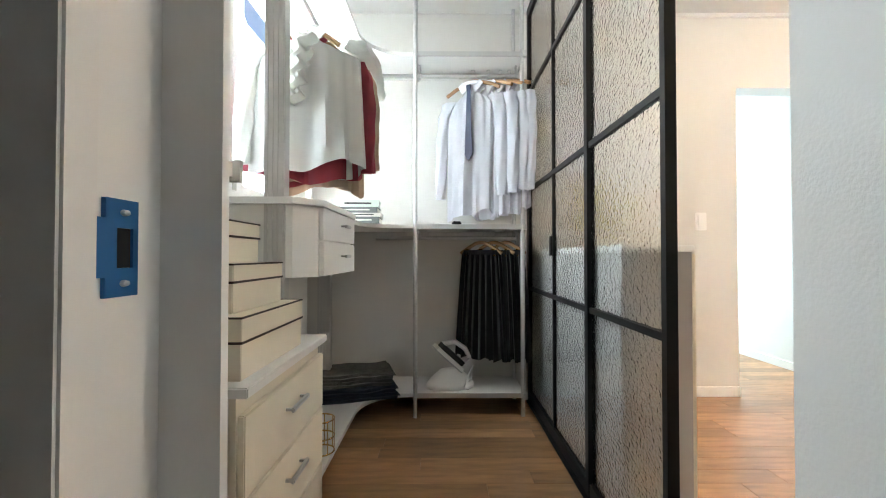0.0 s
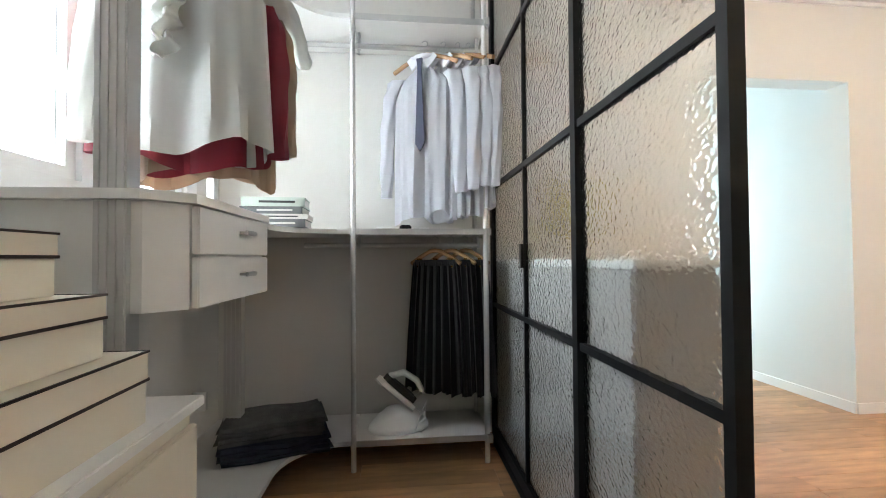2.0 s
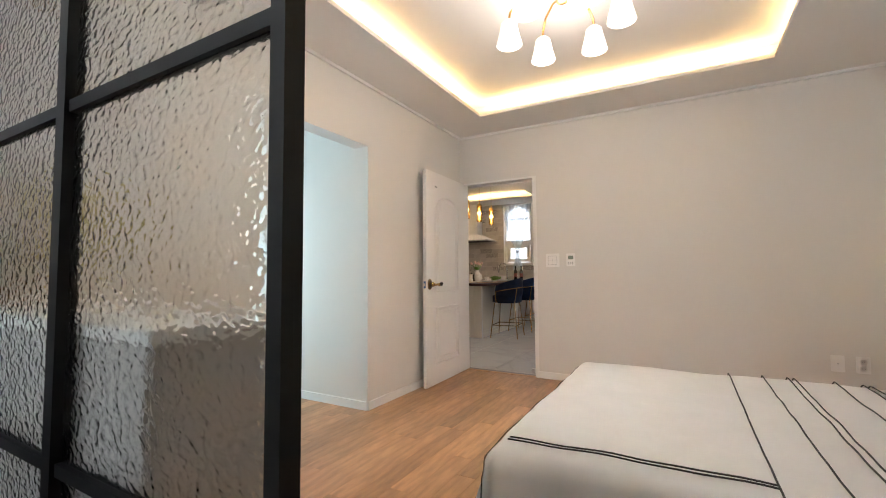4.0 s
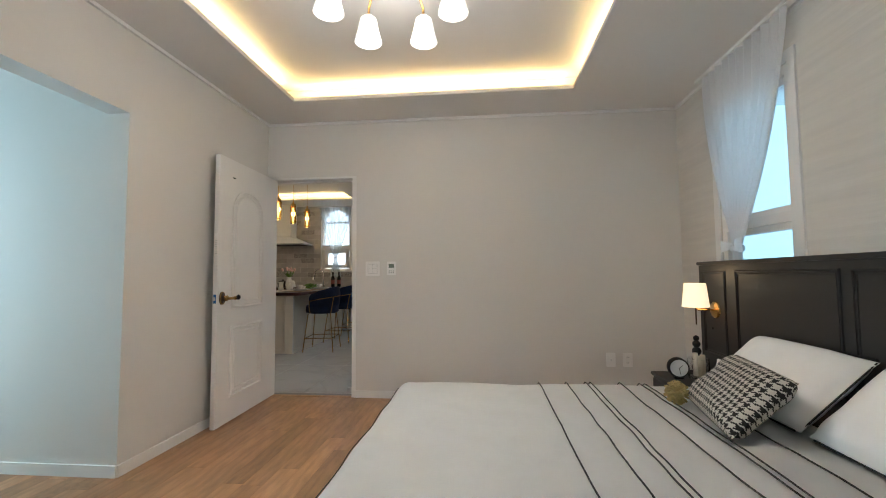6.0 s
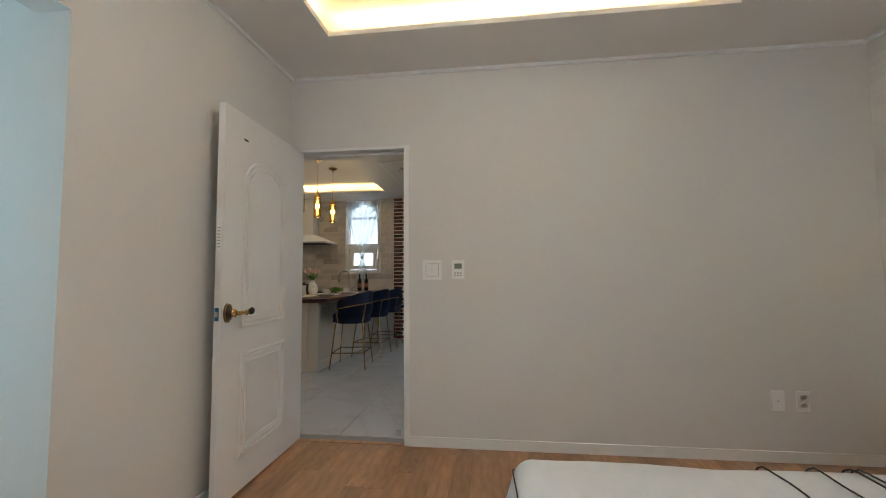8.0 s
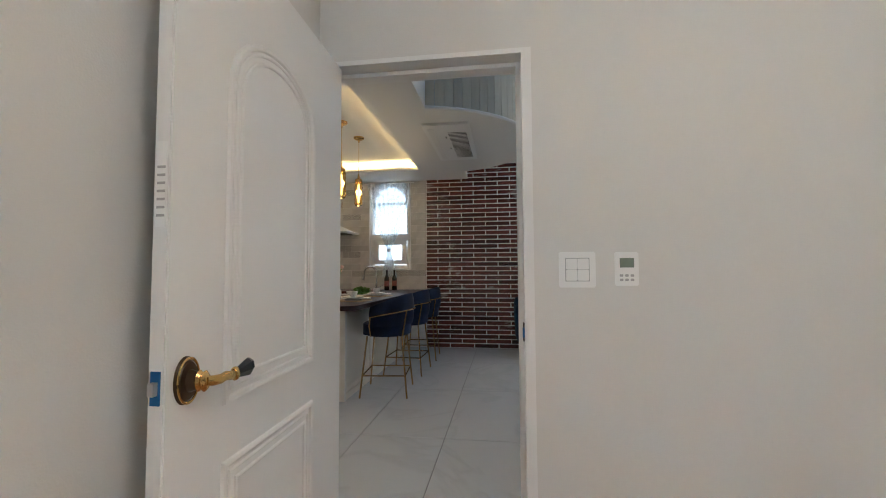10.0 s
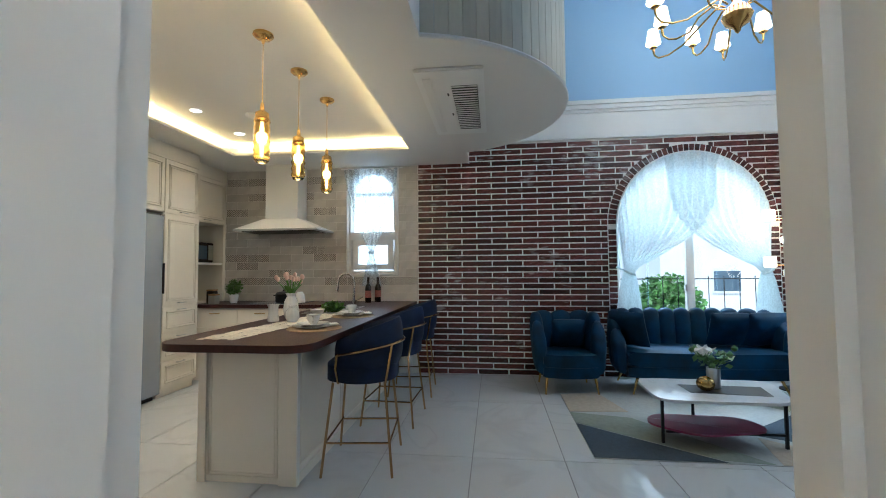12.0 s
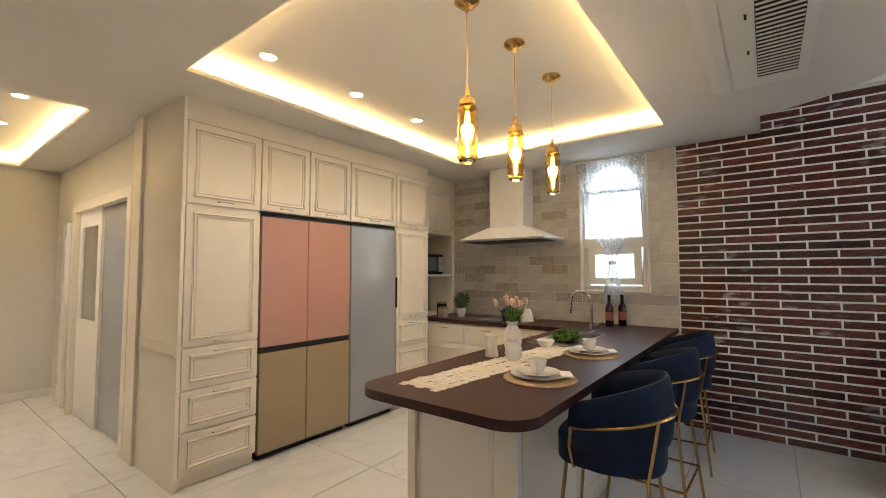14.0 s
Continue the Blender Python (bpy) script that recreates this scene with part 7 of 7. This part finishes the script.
def shell_seat(name, label, category, m, w, d, channels, top, seat_z, cushions=(), group=""):
    """A shell-backed velvet seat: local x wide, front towards -y, on splayed gold legs."""
    s = thing(name, label, category, m, group=group)

    def sp(v, p):
        return math.copysign(abs(v) ** p, v)

    def bend(u):
        a = math.pi * u
        return Vector((-(w / 2) * sp(math.cos(a), 0.42), -d * 0.40 + d * 0.86 * abs(math.sin(a)) ** 0.62, 0))
    line = [bend(k / 600) for k in range(601)]
    run = [0.0]
    for p, q in zip(line, line[1:]):
        run.append(run[-1] + (q - p).length)

    def path(u):
        """The plan line of the back, walked at an even pace."""
        want, lo, hi = u * run[-1], 0, 600
        while hi - lo > 1:
            mid = (lo + hi) // 2
            lo, hi = (mid, hi) if run[mid] <= want else (lo, mid)
        return line[lo].lerp(line[hi], (want - run[lo]) / max(run[hi] - run[lo], 1e-9))
    nu = channels * 10

    def fn(u, v):
        p, q = path(max(0, u - 0.004)), path(min(1, u + 0.004))
        t = (q - p).normalized()
        nrm = Vector((-t.y, t.x, 0))
        c = path(u)
        ch = abs(math.sin(math.pi * channels * u)) ** 0.6
        rise = min(1, math.sin(math.pi * u) * 1.9) ** 0.7
        h = seat_z + 0.06 + (top - seat_z - 0.08) * rise + 0.045 * ch * rise
        th = 0.040 + 0.036 * ch
        lean = 0.06
        k = v * 2 * math.pi
        cs, sn = math.cos(k), math.sin(k)
        z = 0.20 + (h - 0.20) * (0.5 + 0.5 * sp(sn, 0.55))
        off = th * sp(cs, 0.7) + lean * (z - seat_z)
        return c + nrm * off + Vector((0, 0, z))
    bm = grid_surface(fn, nu, 24)
    bmesh.ops.remove_doubles(bm, verts=list(bm.verts), dist=0.0004)
    bmesh.ops.holes_fill(bm, edges=[e for e in bm.edges if e.is_boundary])
    part("back", bm, "teal", s, "channelled velvet shell back", True)
    o = [(x, y) for x, y, _ in (path(k / 60) * 0.93 for k in range(61))]
    front = [(w / 2 * 0.93 * (1 - 2 * k / 20), -d * 0.44 - 0.06 * math.sin(math.pi * k / 20)) for k in range(21)]

    def slab(z0, z1, rr):
        b = prism((o + front)[::-1], z0, z1)
        bmesh.ops.bevel(b, geom=[e for e in b.edges if abs(e.verts[0].co.z - e.verts[1].co.z) < 1e-6], offset=rr, segments=3, affect="EDGES")
        return b
    part("seat_frame", slab(0.17, 0.275, 0.02), "teal", s, smooth=True)
    part("seat_cushion", slab(0.278, seat_z, 0.04), "teal", s, smooth=True)
    for sx in (-1, 1):
        for y0, sy in ((-d * 0.36, -1), (d * 0.30, 1)):
            part("leg", tube([(sx * w * 0.40, y0, 0.18), (sx * w * 0.44, y0 + sy * 0.05, 0.0)], 0.016, 8, taper=0.55), "gold", s, smooth=True)
    return s


shell_seat("armchair", "teal velvet shell armchair on gold legs", "armchair", pose(9.22, 2.12, 0.0, 0, 0, -88), 0.60, 0.60, 7, 0.78, 0.40)
shell_seat("sofa", "long teal velvet sofa with a scalloped channelled back", "sofa", pose(9.28, 0.78, 0.012, 0, 0, -90), 1.66, 0.68, 15, 0.79, 0.42)
shell_seat("sofa", "teal velvet sofa under the side window", "sofa", pose(8.02, -0.20, 0.012, 0, 0, 180), 1.70, 0.68, 15, 0.76, 0.42)


def loose_cushion(label, m, w=0.42, h=0.40):
    c = cushion("sofa_cushion", label, "teal", m, w, h, 0.15, "sofa cushions", 8)
    c["category"] = "cushion"


loose_cushion("square teal velvet cushion on an armchair", pose(9.30, 2.10, 0.42, 20, 0, -88), 0.36, 0.34)
loose_cushion("square teal velvet cushion leaning on a sofa arm", pose(9.28, 1.42, 0.445, 18, 0, -140))
loose_cushion("square teal velvet cushion against the sofa back", pose(9.40, 0.42, 0.445, 24, 0, -90))
loose_cushion("square teal velvet cushion against the sofa back", pose(9.38, 0.10, 0.445, 22, 0, -80))
loose_cushion("square teal velvet cushion on the side sofa", pose(8.55, -0.28, 0.445, 24, 0, 170), 0.46, 0.36)

rug = thing("area_rug", "large rug with a geometric pattern of slate, sage and beige", "rug")
part("base_cloth", boxes((7.48, 9.35, -0.55, 2.23, -0.003, 0.006)), "rugbase", rug)
for mt, poly in (("rugnavy", [(8.13, 2.228), (7.485, 2.228), (7.485, 1.38)]), ("rugbeige", [(8.95, 2.228), (9.05, 1.86), (8.45, 1.72), (8.42, 2.228)]),
                 ("rugsage", [(8.40, 2.228), (8.15, 2.228), (7.52, 1.40), (7.485, 1.10), (8.30, 1.75)]), ("rugnavy", [(8.02, 1.00), (8.55, 0.30), (8.1, 0.05), (7.60, 0.15)]),
                 ("rugbeige", [(7.485, 1.06), (7.485, 0.45), (7.95, 0.95)]), ("rugsage", [(8.60, 0.32), (9.33, 0.90), (9.33, 0.0), (8.9, -0.2)])):
    part("patch", prism(poly[::-1], 0.0062, 0.0085), mt, rug)

ct = thing("coffee_table", "marble-topped coffee table with black legs and a plum lower shelf", "coffee table", pose(7.98, 1.24, 0.009))


def rounded(pts, rad, n=6):
    out = []
    for k in range(len(pts)):
        a, b, c = Vector(pts[k - 1]), Vector(pts[k]), Vector(pts[(k + 1) % len(pts)])
        p, q = b + (a - b).normalized() * rad, b + (c - b).normalized() * rad
        out += [((1 - t) ** 2 * p + 2 * t * (1 - t) * b + t * t * q)[:] for t in [j / n for j in range(n + 1)]]
    return out


part("tabletop", prism(rounded([(-0.30, 0.50), (-0.32, -0.40), (0.31, -0.58), (0.32, 0.47)], 0.16), 0.315, 0.335), "marbletop", ct, "white marble top", True)
part("dark_inlay", prism([(-0.10, 0.20), (-0.16, -0.34), (0.10, -0.40), (0.13, 0.20)], 0.3352, 0.3372), "charcoal", ct)
part("lower_shelf", prism(rounded([(-0.36, 0.24), (-0.22, -0.30), (0.06, -0.24), (0.10, 0.42), (-0.12, 0.54)], 0.13), 0.10, 0.115), "magenta", ct, "plum lacquered lower shelf", True)
for x, y in ((-0.20, 0.44), (-0.23, -0.37), (0.27, 0.03)):
    part("leg", boxes((x - 0.009, x + 0.009, y - 0.009, y + 0.009, 0, 0.315)), "black", ct)
part("stretcher", boxes((-0.238, -0.222, -0.36, 0.43, 0.085, 0.10)), "black", ct)
fv = thing("flower_vase", "silver cylinder vase with white blooms", "vase", pose(8.04, 1.20, 0.347))
part("vase", lathe([(0.045, 0), (0.048, 0.005), (0.048, 0.15), (0.043, 0.15), (0.043, 0.01), (0, 0.01)], 24), "steel", fv, smooth=True)
for k in range(7):
    a = k * 0.9
    tip = (0.13 * math.cos(a), 0.15 * math.sin(a), 0.24 + 0.03 * (k % 3))
    part("stem", tube([(0, 0, 0.02), (0.03 * math.cos(a), 0.03 * math.sin(a), 0.16), tip], 0.003, 5), "leaf", fv)
    part("bud", lathe([(0, -0.024), (0.022, -0.006), (0.024, 0.01), (0, 0.034)], 10, *tip), "leaf", fv, smooth=True)
part("foliage", moved(leaves(60, 0.12, 0.14, 0.08, 0.07, 12), pose(0, 0, 0.22)), "leaf", fv)
fl = bmesh.new()
for k in range(9):
    a = k * 0.7
    c = Vector((-0.04 + 0.03 * math.cos(a), 0.09 + 0.035 * math.sin(a), 0.27 + 0.012 * (k % 2)))
    v = [fl.verts.new(c + Vector(q)) for q in ((0, 0, -0.02), (0.034 * math.cos(a + 1), 0.034 * math.sin(a + 1), 0.03), (0.06 * math.cos(a), 0.06 * math.sin(a), 0.055 - 0.05 * (k % 2)), (0.034 * math.cos(a - 1), 0.034 * math.sin(a - 1), 0.03))]
    fl.faces.new(v)
part("blossom", fl, "petal", fv, "white open blossom")
gv = thing("gold_ball_vase", "polished gold ball vase on the table", "vase", pose(7.95, 1.30, 0.347))
part("body", lathe([(0.03, 0), (0.055, 0.02), (0.065, 0.05), (0.055, 0.08), (0.025, 0.10), (0.022, 0.10), (0.05, 0.078), (0, 0.02)], 24), "gold", gv, smooth=True)

lp = thing("floor_lamp", "black and brass floor lamp with lit opal shades", "floor lamp", pose(9.32, -0.20, 0.0))
part("base", lathe([(0.14, 0), (0.14, 0.018), (0.02, 0.026), (0, 0.026)], 30), "black", lp, smooth=True)
part("pole", tube([(0, 0, 0.02), (0, 0, 1.22)], 0.013, 10), "black", lp)
part("upper_pole", tube([(0, 0, 1.22), (0, 0, 1.98)], 0.008, 10), "gold", lp)
for dy, z, kind in ((0.20, 1.82, 0), (-0.19, 1.74, 0), (0.02, 1.56, 1), (0.21, 1.33, 0)):
    if abs(dy) > 0.05:
        part("arm", tube([(0, 0, z - 0.03), (0, dy * 0.75, z - 0.03)], 0.006, 6), "gold", lp)
    part("shade", lathe([(0, -0.055), (0.05, -0.055), (0.056, -0.045), (0.056, 0.045), (0.05, 0.055), (0, 0.055)], 24, -0.03, dy, z) if not kind else lathe([(0.075 * math.sin(math.pi * j / 12), -0.055 * math.cos(math.pi * j / 12)) for j in range(13)], 24, -0.03, dy, z), "globe", lp, "lit opal glass shade", True)
part("ring", tube([(-0.03, 0.075 * math.cos(a), 1.22 + 0.06 * math.sin(a)) for a in [2 * math.pi * k / 24 for k in range(24)]], 0.014, 8, closed=True), "globe", lp, "lit ring shade", True)
part("ring_disc", moved(lathe([(0, 0.01), (0.05, 0.008), (0.052, 0)], 24), pose(-0.03, 0, 1.22, 0, -90, 0)), "bronze", lp)

ch = thing("chandelier", "brass chandelier with curved arms and white shades", "chandelier", pose(8.2, 0.83, 5.2))
part("canopy", lathe([(0.08, 0), (0.07, -0.03), (0.01, -0.05)], 24), "gold", ch, smooth=True)
part("rod", tube([(0, 0, -0.03), (0, 0, -1.75)], 0.009, 8), "gold", ch)
part("hub", lathe([(0.0, -1.60), (0.02, -1.62), (0.03, -1.70), (0.09, -1.76), (0.115, -1.82), (0.09, -1.88), (0.03, -1.92), (0.02, -1.95), (0, -1.97)], 28), "gold", ch, smooth=True)
for k in range(12):
    a = 2 * math.pi * k / 12 + 0.2
    c, s = math.cos(a), math.sin(a)
    rr = 0.72 if k % 2 else 0.56
    arm = part("arm", tube([(q * c, q * s, z) for q, z in ((0.08, -1.72), (0.16, -1.68), (0.28, -1.76), (rr * 0.62, -1.87), (rr * 0.80, -1.905), (rr - 0.05, -1.895), (rr - 0.01, -1.855), (rr, -1.79))], 0.008, 8), "gold", ch, smooth=True)
    part("candle_cup", lathe([(0, -1.85), (0.006, -1.83), (0.012, -1.79), (0.035, -1.775), (0.022, -1.755), (0.016, -1.73), (0, -1.73)], 16, rr * c, rr * s), "gold", arm, smooth=True)
    part("shade", lathe([(0.068, -1.735), (0.046, -1.60), (0.044, -1.60), (0.066, -1.735)], 22, rr * c, rr * s), "globe", arm, "white fabric shade, lit", True)

cl_ = bpy.data.lights.new("chandelier_light", "POINT")
cl_.energy, cl_.color, cl_.shadow_soft_size = 50, (1.0, 0.95, 0.90), 0.5
new("chandelier_light", cl_).location = (8.2, 0.83, 3.75)

fl_ = bpy.data.lights.new("floor_lamp_light", "POINT")
fl_.energy, fl_.color, fl_.shadow_soft_size = 18, (1.0, 0.68, 0.34), 0.08
new("floor_lamp_light", fl_).location = (9.20, -0.16, 1.65)

# ---------------------------------------------------------------- hall
hdr = thing("hall_door", "open white hall door with a tall glass light", "door", pose(6.43, 8.72, 0.01, 0, 0, -90), kind="structure")
part("stile", boxes((0, 0.10, -0.018, 0.018, 0, 2.02)), "white", hdr)
part("stile", boxes((0.60, 0.70, -0.018, 0.018, 0, 2.02)), "white", hdr)
part("rail", boxes((0.10, 0.60, -0.018, 0.018, 0, 0.95)), "white", hdr)
part("rail", boxes((0.10, 0.60, -0.018, 0.018, 1.85, 2.02)), "white", hdr)
part("glass", boxes((0.10, 0.60, -0.004, 0.004, 0.95, 1.85)), "frost", hdr)
solid("door_frame_hall", join(boxes((6.37, 6.448, 8.74, 8.84, 0, 2.10)), boxes((6.37, 6.448, 7.12, 7.22, 0, 2.10)), boxes((6.37, 6.448, 7.22, 8.74, 2.02, 2.10))), "cabinet", "ivory door frame in the hall", "door frame")
solid("trim_panel_rail", join(boxes((6.372, 6.3845, FY - 0.02, 6.88, 0.86, 0.875)), boxes((6.372, 6.3845, FY - 0.02, 6.88, 0.925, 0.94)), boxes((6.379, 6.3845, FY - 0.02, 6.88, 0.8755, 0.9245))), "cabinet", "ivory dado rail on the cupboard end panel", "trim")
solid("trim_hall_pilaster", boxes((6.362, 6.384, 6.90, 7.08, 0, CEIL - 0.0015)), "cabinet", "ivory upright casing beside the hall door", "trim")
hd2 = thing("hall_door_pale", "pale blue-white door standing ajar at the end of the hall", "door", pose(6.44, 9.46, 0.01, 0, 0, -97), kind="structure")
part("leaf", rbox(0, 0.42, -0.018, 0.018, 0, 1.93, 0.003), "white", hd2)
part("moulding", tube([(0.06, -0.0185, 0.2), (0.36, -0.0185, 0.2), (0.36, -0.0185, 1.8), (0.06, -0.0185, 1.8)], 0.007, 6, closed=True), "white", hd2)
# no room here: the dimness beyond the door is a flat coloured sheet
solid("hall_recess", boxes((6.436, 6.449, 7.22, 8.02, 0.02, 2.02)), "bluegrey", "flat blue-grey sheet standing in for the dim room beyond the hall door", "door")
solid("baseboard_hall", join(boxes((6.43, 6.45, 8.84, HALL, 0, 0.08)), boxes((EAST + T, 6.43, HALL - 0.012, HALL, 0, 0.08))), "trim", "white low baseboard", "baseboard")

# ---------------------------------------------------------------- pieces of walls and floors
RB = random.Random(21)


def piece_mesh(name, sx, sy, sz, mat, bev):
    """A shared block mesh with chamfered front edges, centred, sx deep."""
    bm = boxes((-sx / 2, sx / 2, -sy / 2, sy / 2, -sz / 2, sz / 2))
    if bev:
        bmesh.ops.bevel(bm, geom=[e for e in bm.edges if e.calc_length() > min(sy, sz) * 0.9], offset=bev, segments=1, affect="EDGES")
    return finish(bm, name, mat)


def brick_wall(owner, m, a0, a1, c, count_from, axis_len):
    """Running-bond bricks in local x and z on the face y = 0, cut round the arch about c."""
    L, H, J, D = 0.356, 0.0545, 0.0145, 0.014
    full = piece_mesh("brick", D, L, H, "brick", 0.003)
    rest = bmesh.new()
    R = AR + 0.105
    made = 0
    zrow, row = 0.006, 0
    while zrow + H <= BRICKTOP + 0.004:
        z = zrow + H / 2
        x = a0 - (L + J) * (0.5 if row % 2 else 0.0)
        while x < a1:
            segs = [(max(x, a0 + 0.002), min(x + L, a1 - 0.002))]
            if z > AS - 0.02:
                half = math.sqrt(max(0, R * R - (z - AZ) ** 2)) if z > AZ else R
                if z < AZ + R:
                    segs = [q for s0, s1 in segs for q in ((s0, min(s1, c - half)), (max(s0, c + half), s1))]
            for s0, s1 in segs:
                if s1 - s0 < 0.02:
                    continue
                if made < 300 and s1 - s0 > L - 0.004 and count_from(s0):
                    o = new("brick", full)
                    o.parent = owner
                    o.matrix_basis = m @ pose((s0 + s1) / 2, 0.0025 + RB.uniform(-0.0015, 0.0015), z, 0, RB.uniform(-0.15, 0.15), 90)
                    made += 1
                else:
                    box_into(rest, s0, s1, -0.0045, 0.010, z - H / 2, z + H / 2)
            x += L + J
        zrow += H + J
        row += 1
    nr = 46
    for k in range(nr):
        a = math.pi * (k + 0.5) / nr
        ca, sa = math.cos(a), math.sin(a)
        v = []
        for y in (-0.006, 0.010):
            for rr, dt in ((AR + 0.004, -1), (R - 0.012, -1), (R - 0.012, 1), (AR + 0.004, 1)):
                t = a + dt * (math.pi / nr / 2 - 0.0065)
                v.append(rest.verts.new((c - rr * math.cos(t), y, AZ + rr * math.sin(t))))
        for f in ((0, 1, 2, 3), (7, 6, 5, 4), (0, 4, 5, 1), (1, 5, 6, 2), (2, 6, 7, 3), (3, 7, 4, 0)):
            rest.faces.new([v[j] for j in f])
    zz = AS
    while zz < AZ - H:
        for s in (-1, 1):
            e = sorted((c + s * (AR + 0.004), c + s * (R - 0.012)))
            box_into(rest, e[0], e[1], -0.006, 0.010, zz + 0.006, zz + H + 0.006)
        zz += H + J
    moved(rest, m)
    o = part("brick_courses", rest, M["brick_rest"], owner)
    o["kind"] = "stuff"


def island_variant(m, name, amount):
    """The same surface, varied by mesh island for joined pieces."""
    q = m.copy()
    q.name = name
    for n in q.node_tree.nodes:
        if n.bl_idname == "ShaderNodeObjectInfo":
            g = q.node_tree.nodes.new("ShaderNodeNewGeometry")
            for l in list(n.outputs["Random"].links):
                q.node_tree.links.new(g.outputs["Random Per Island"], l.to_socket)
    return q


M["brick_rest"] = island_variant(M["brick"], "glazed_dark_red_brick_joined", 0.55)
brick_wall(wb_e, EA, -3.82, -LS, -0.58, lambda s: s < -1.2, 0)
brick_wall(wb_s, SA, -KX, -6.9, -8.50, lambda s: False, 0)

tile_wall = bpy.data.objects["wall_tile"]
TW, TH, TJ = 0.30, 0.0975, 0.003
tm, tp = piece_mesh("tile", 0.008, TW, TH, "walltile", 0.002), piece_mesh("tile", 0.008, TW / 3 - TJ / 2, TH, "pattern", 0.002)
row = 0
z = 0.888
while z + TH < CEIL + 0.05:
    y = 3.83 - (TW / 2 if row % 2 else 0)
    while y < 6.41:
        a, b = max(y, 3.825), min(y + TW, 6.415)
        zc = min(z + TH, CEIL - 0.002)
        blocked = z + TH > kz0 - 0.06 and a < 4.41 + kr + 0.05 and b > 4.41 - kr - 0.05
        pieces = [(a, b)] if not blocked else [(a, min(b, 4.41 - kr - 0.05)), (max(a, 4.41 + kr + 0.05), b)]
        pat = (row in (2, 5, 8, 11, 13, 15) and RB.random() < 0.6) or RB.random() < 0.08
        for s0, s1 in pieces:
            if s1 - s0 < 0.03:
                continue
            if pat and s1 - s0 > TW - 0.01:
                for k in range(3):
                    o = new("tile", tp)
                    o.parent = tile_wall
                    o.matrix_basis = pose(KX - 0.002, s0 + (k + 0.5) * TW / 3, (z + zc) / 2)
                    o.scale = (1, 1, (zc - z) / TH)
            else:
                o = new("tile", tm)
                o.parent = tile_wall
                o.matrix_basis = pose(KX - 0.002 + RB.uniform(-0.0007, 0.0007), (s0 + s1) / 2, (z + zc) / 2)
                o.scale = (1, (s1 - s0) / TW, (zc - z) / TH)
        y += TW + TJ
    z += TH + TJ
    row += 1

fk = bpy.data.objects["floor_kitchen"]
FTX, FTY = 1.22, 0.612
ft = piece_mesh("floor_tile", FTX - 0.006, FTY - 0.006, 0.01, "floortile", 0.0008)
for i in range(-1, 4):
    for j in range(-6, 12):
        cx, cy = 6.2 + (i + 0.5) * FTX, 3.045 + (j + 0.5) * FTY
        x0, x1, y0, y1 = max(cx - FTX / 2, EAST + 0.04), min(cx + FTX / 2, KX), max(cy - FTY / 2, LS), min(cy + FTY / 2, HALL)
        if x1 - x0 < 0.05 or y1 - y0 < 0.05:
            continue
        o = new("floor_tile", ft)
        o.parent = fk
        o.matrix_basis = pose((x0 + x1) / 2, (y0 + y1) / 2, -0.005)
        o.scale = ((x1 - x0) / FTX, (y1 - y0) / FTY, 1)

M["oak"] = per_piece(M["oak"], 0.24)
fb = bpy.data.objects["floor_bedroom"]
PL, PW = 1.05, 0.112
pk = piece_mesh("plank", PL - 0.0012, PW - 0.0012, 0.012, "oak", 0.0006)
j = 0
y = -0.40
while y < 5.2:
    xa, xb = (WX, EAST) if y < NORTH else (2.35, 3.235)
    x = xa - RB.uniform(0, PL)
    while x < xb:
        a, b = max(x, xa), min(x + PL, xb)
        if b - a > 0.03:
            o = new("plank", pk)
            o.parent = fb
            o.matrix_basis = pose((a + b) / 2, y + PW / 2, -0.006)
            o.scale = ((b - a) / PL, 1, 1)
        x += PL
    y += PW
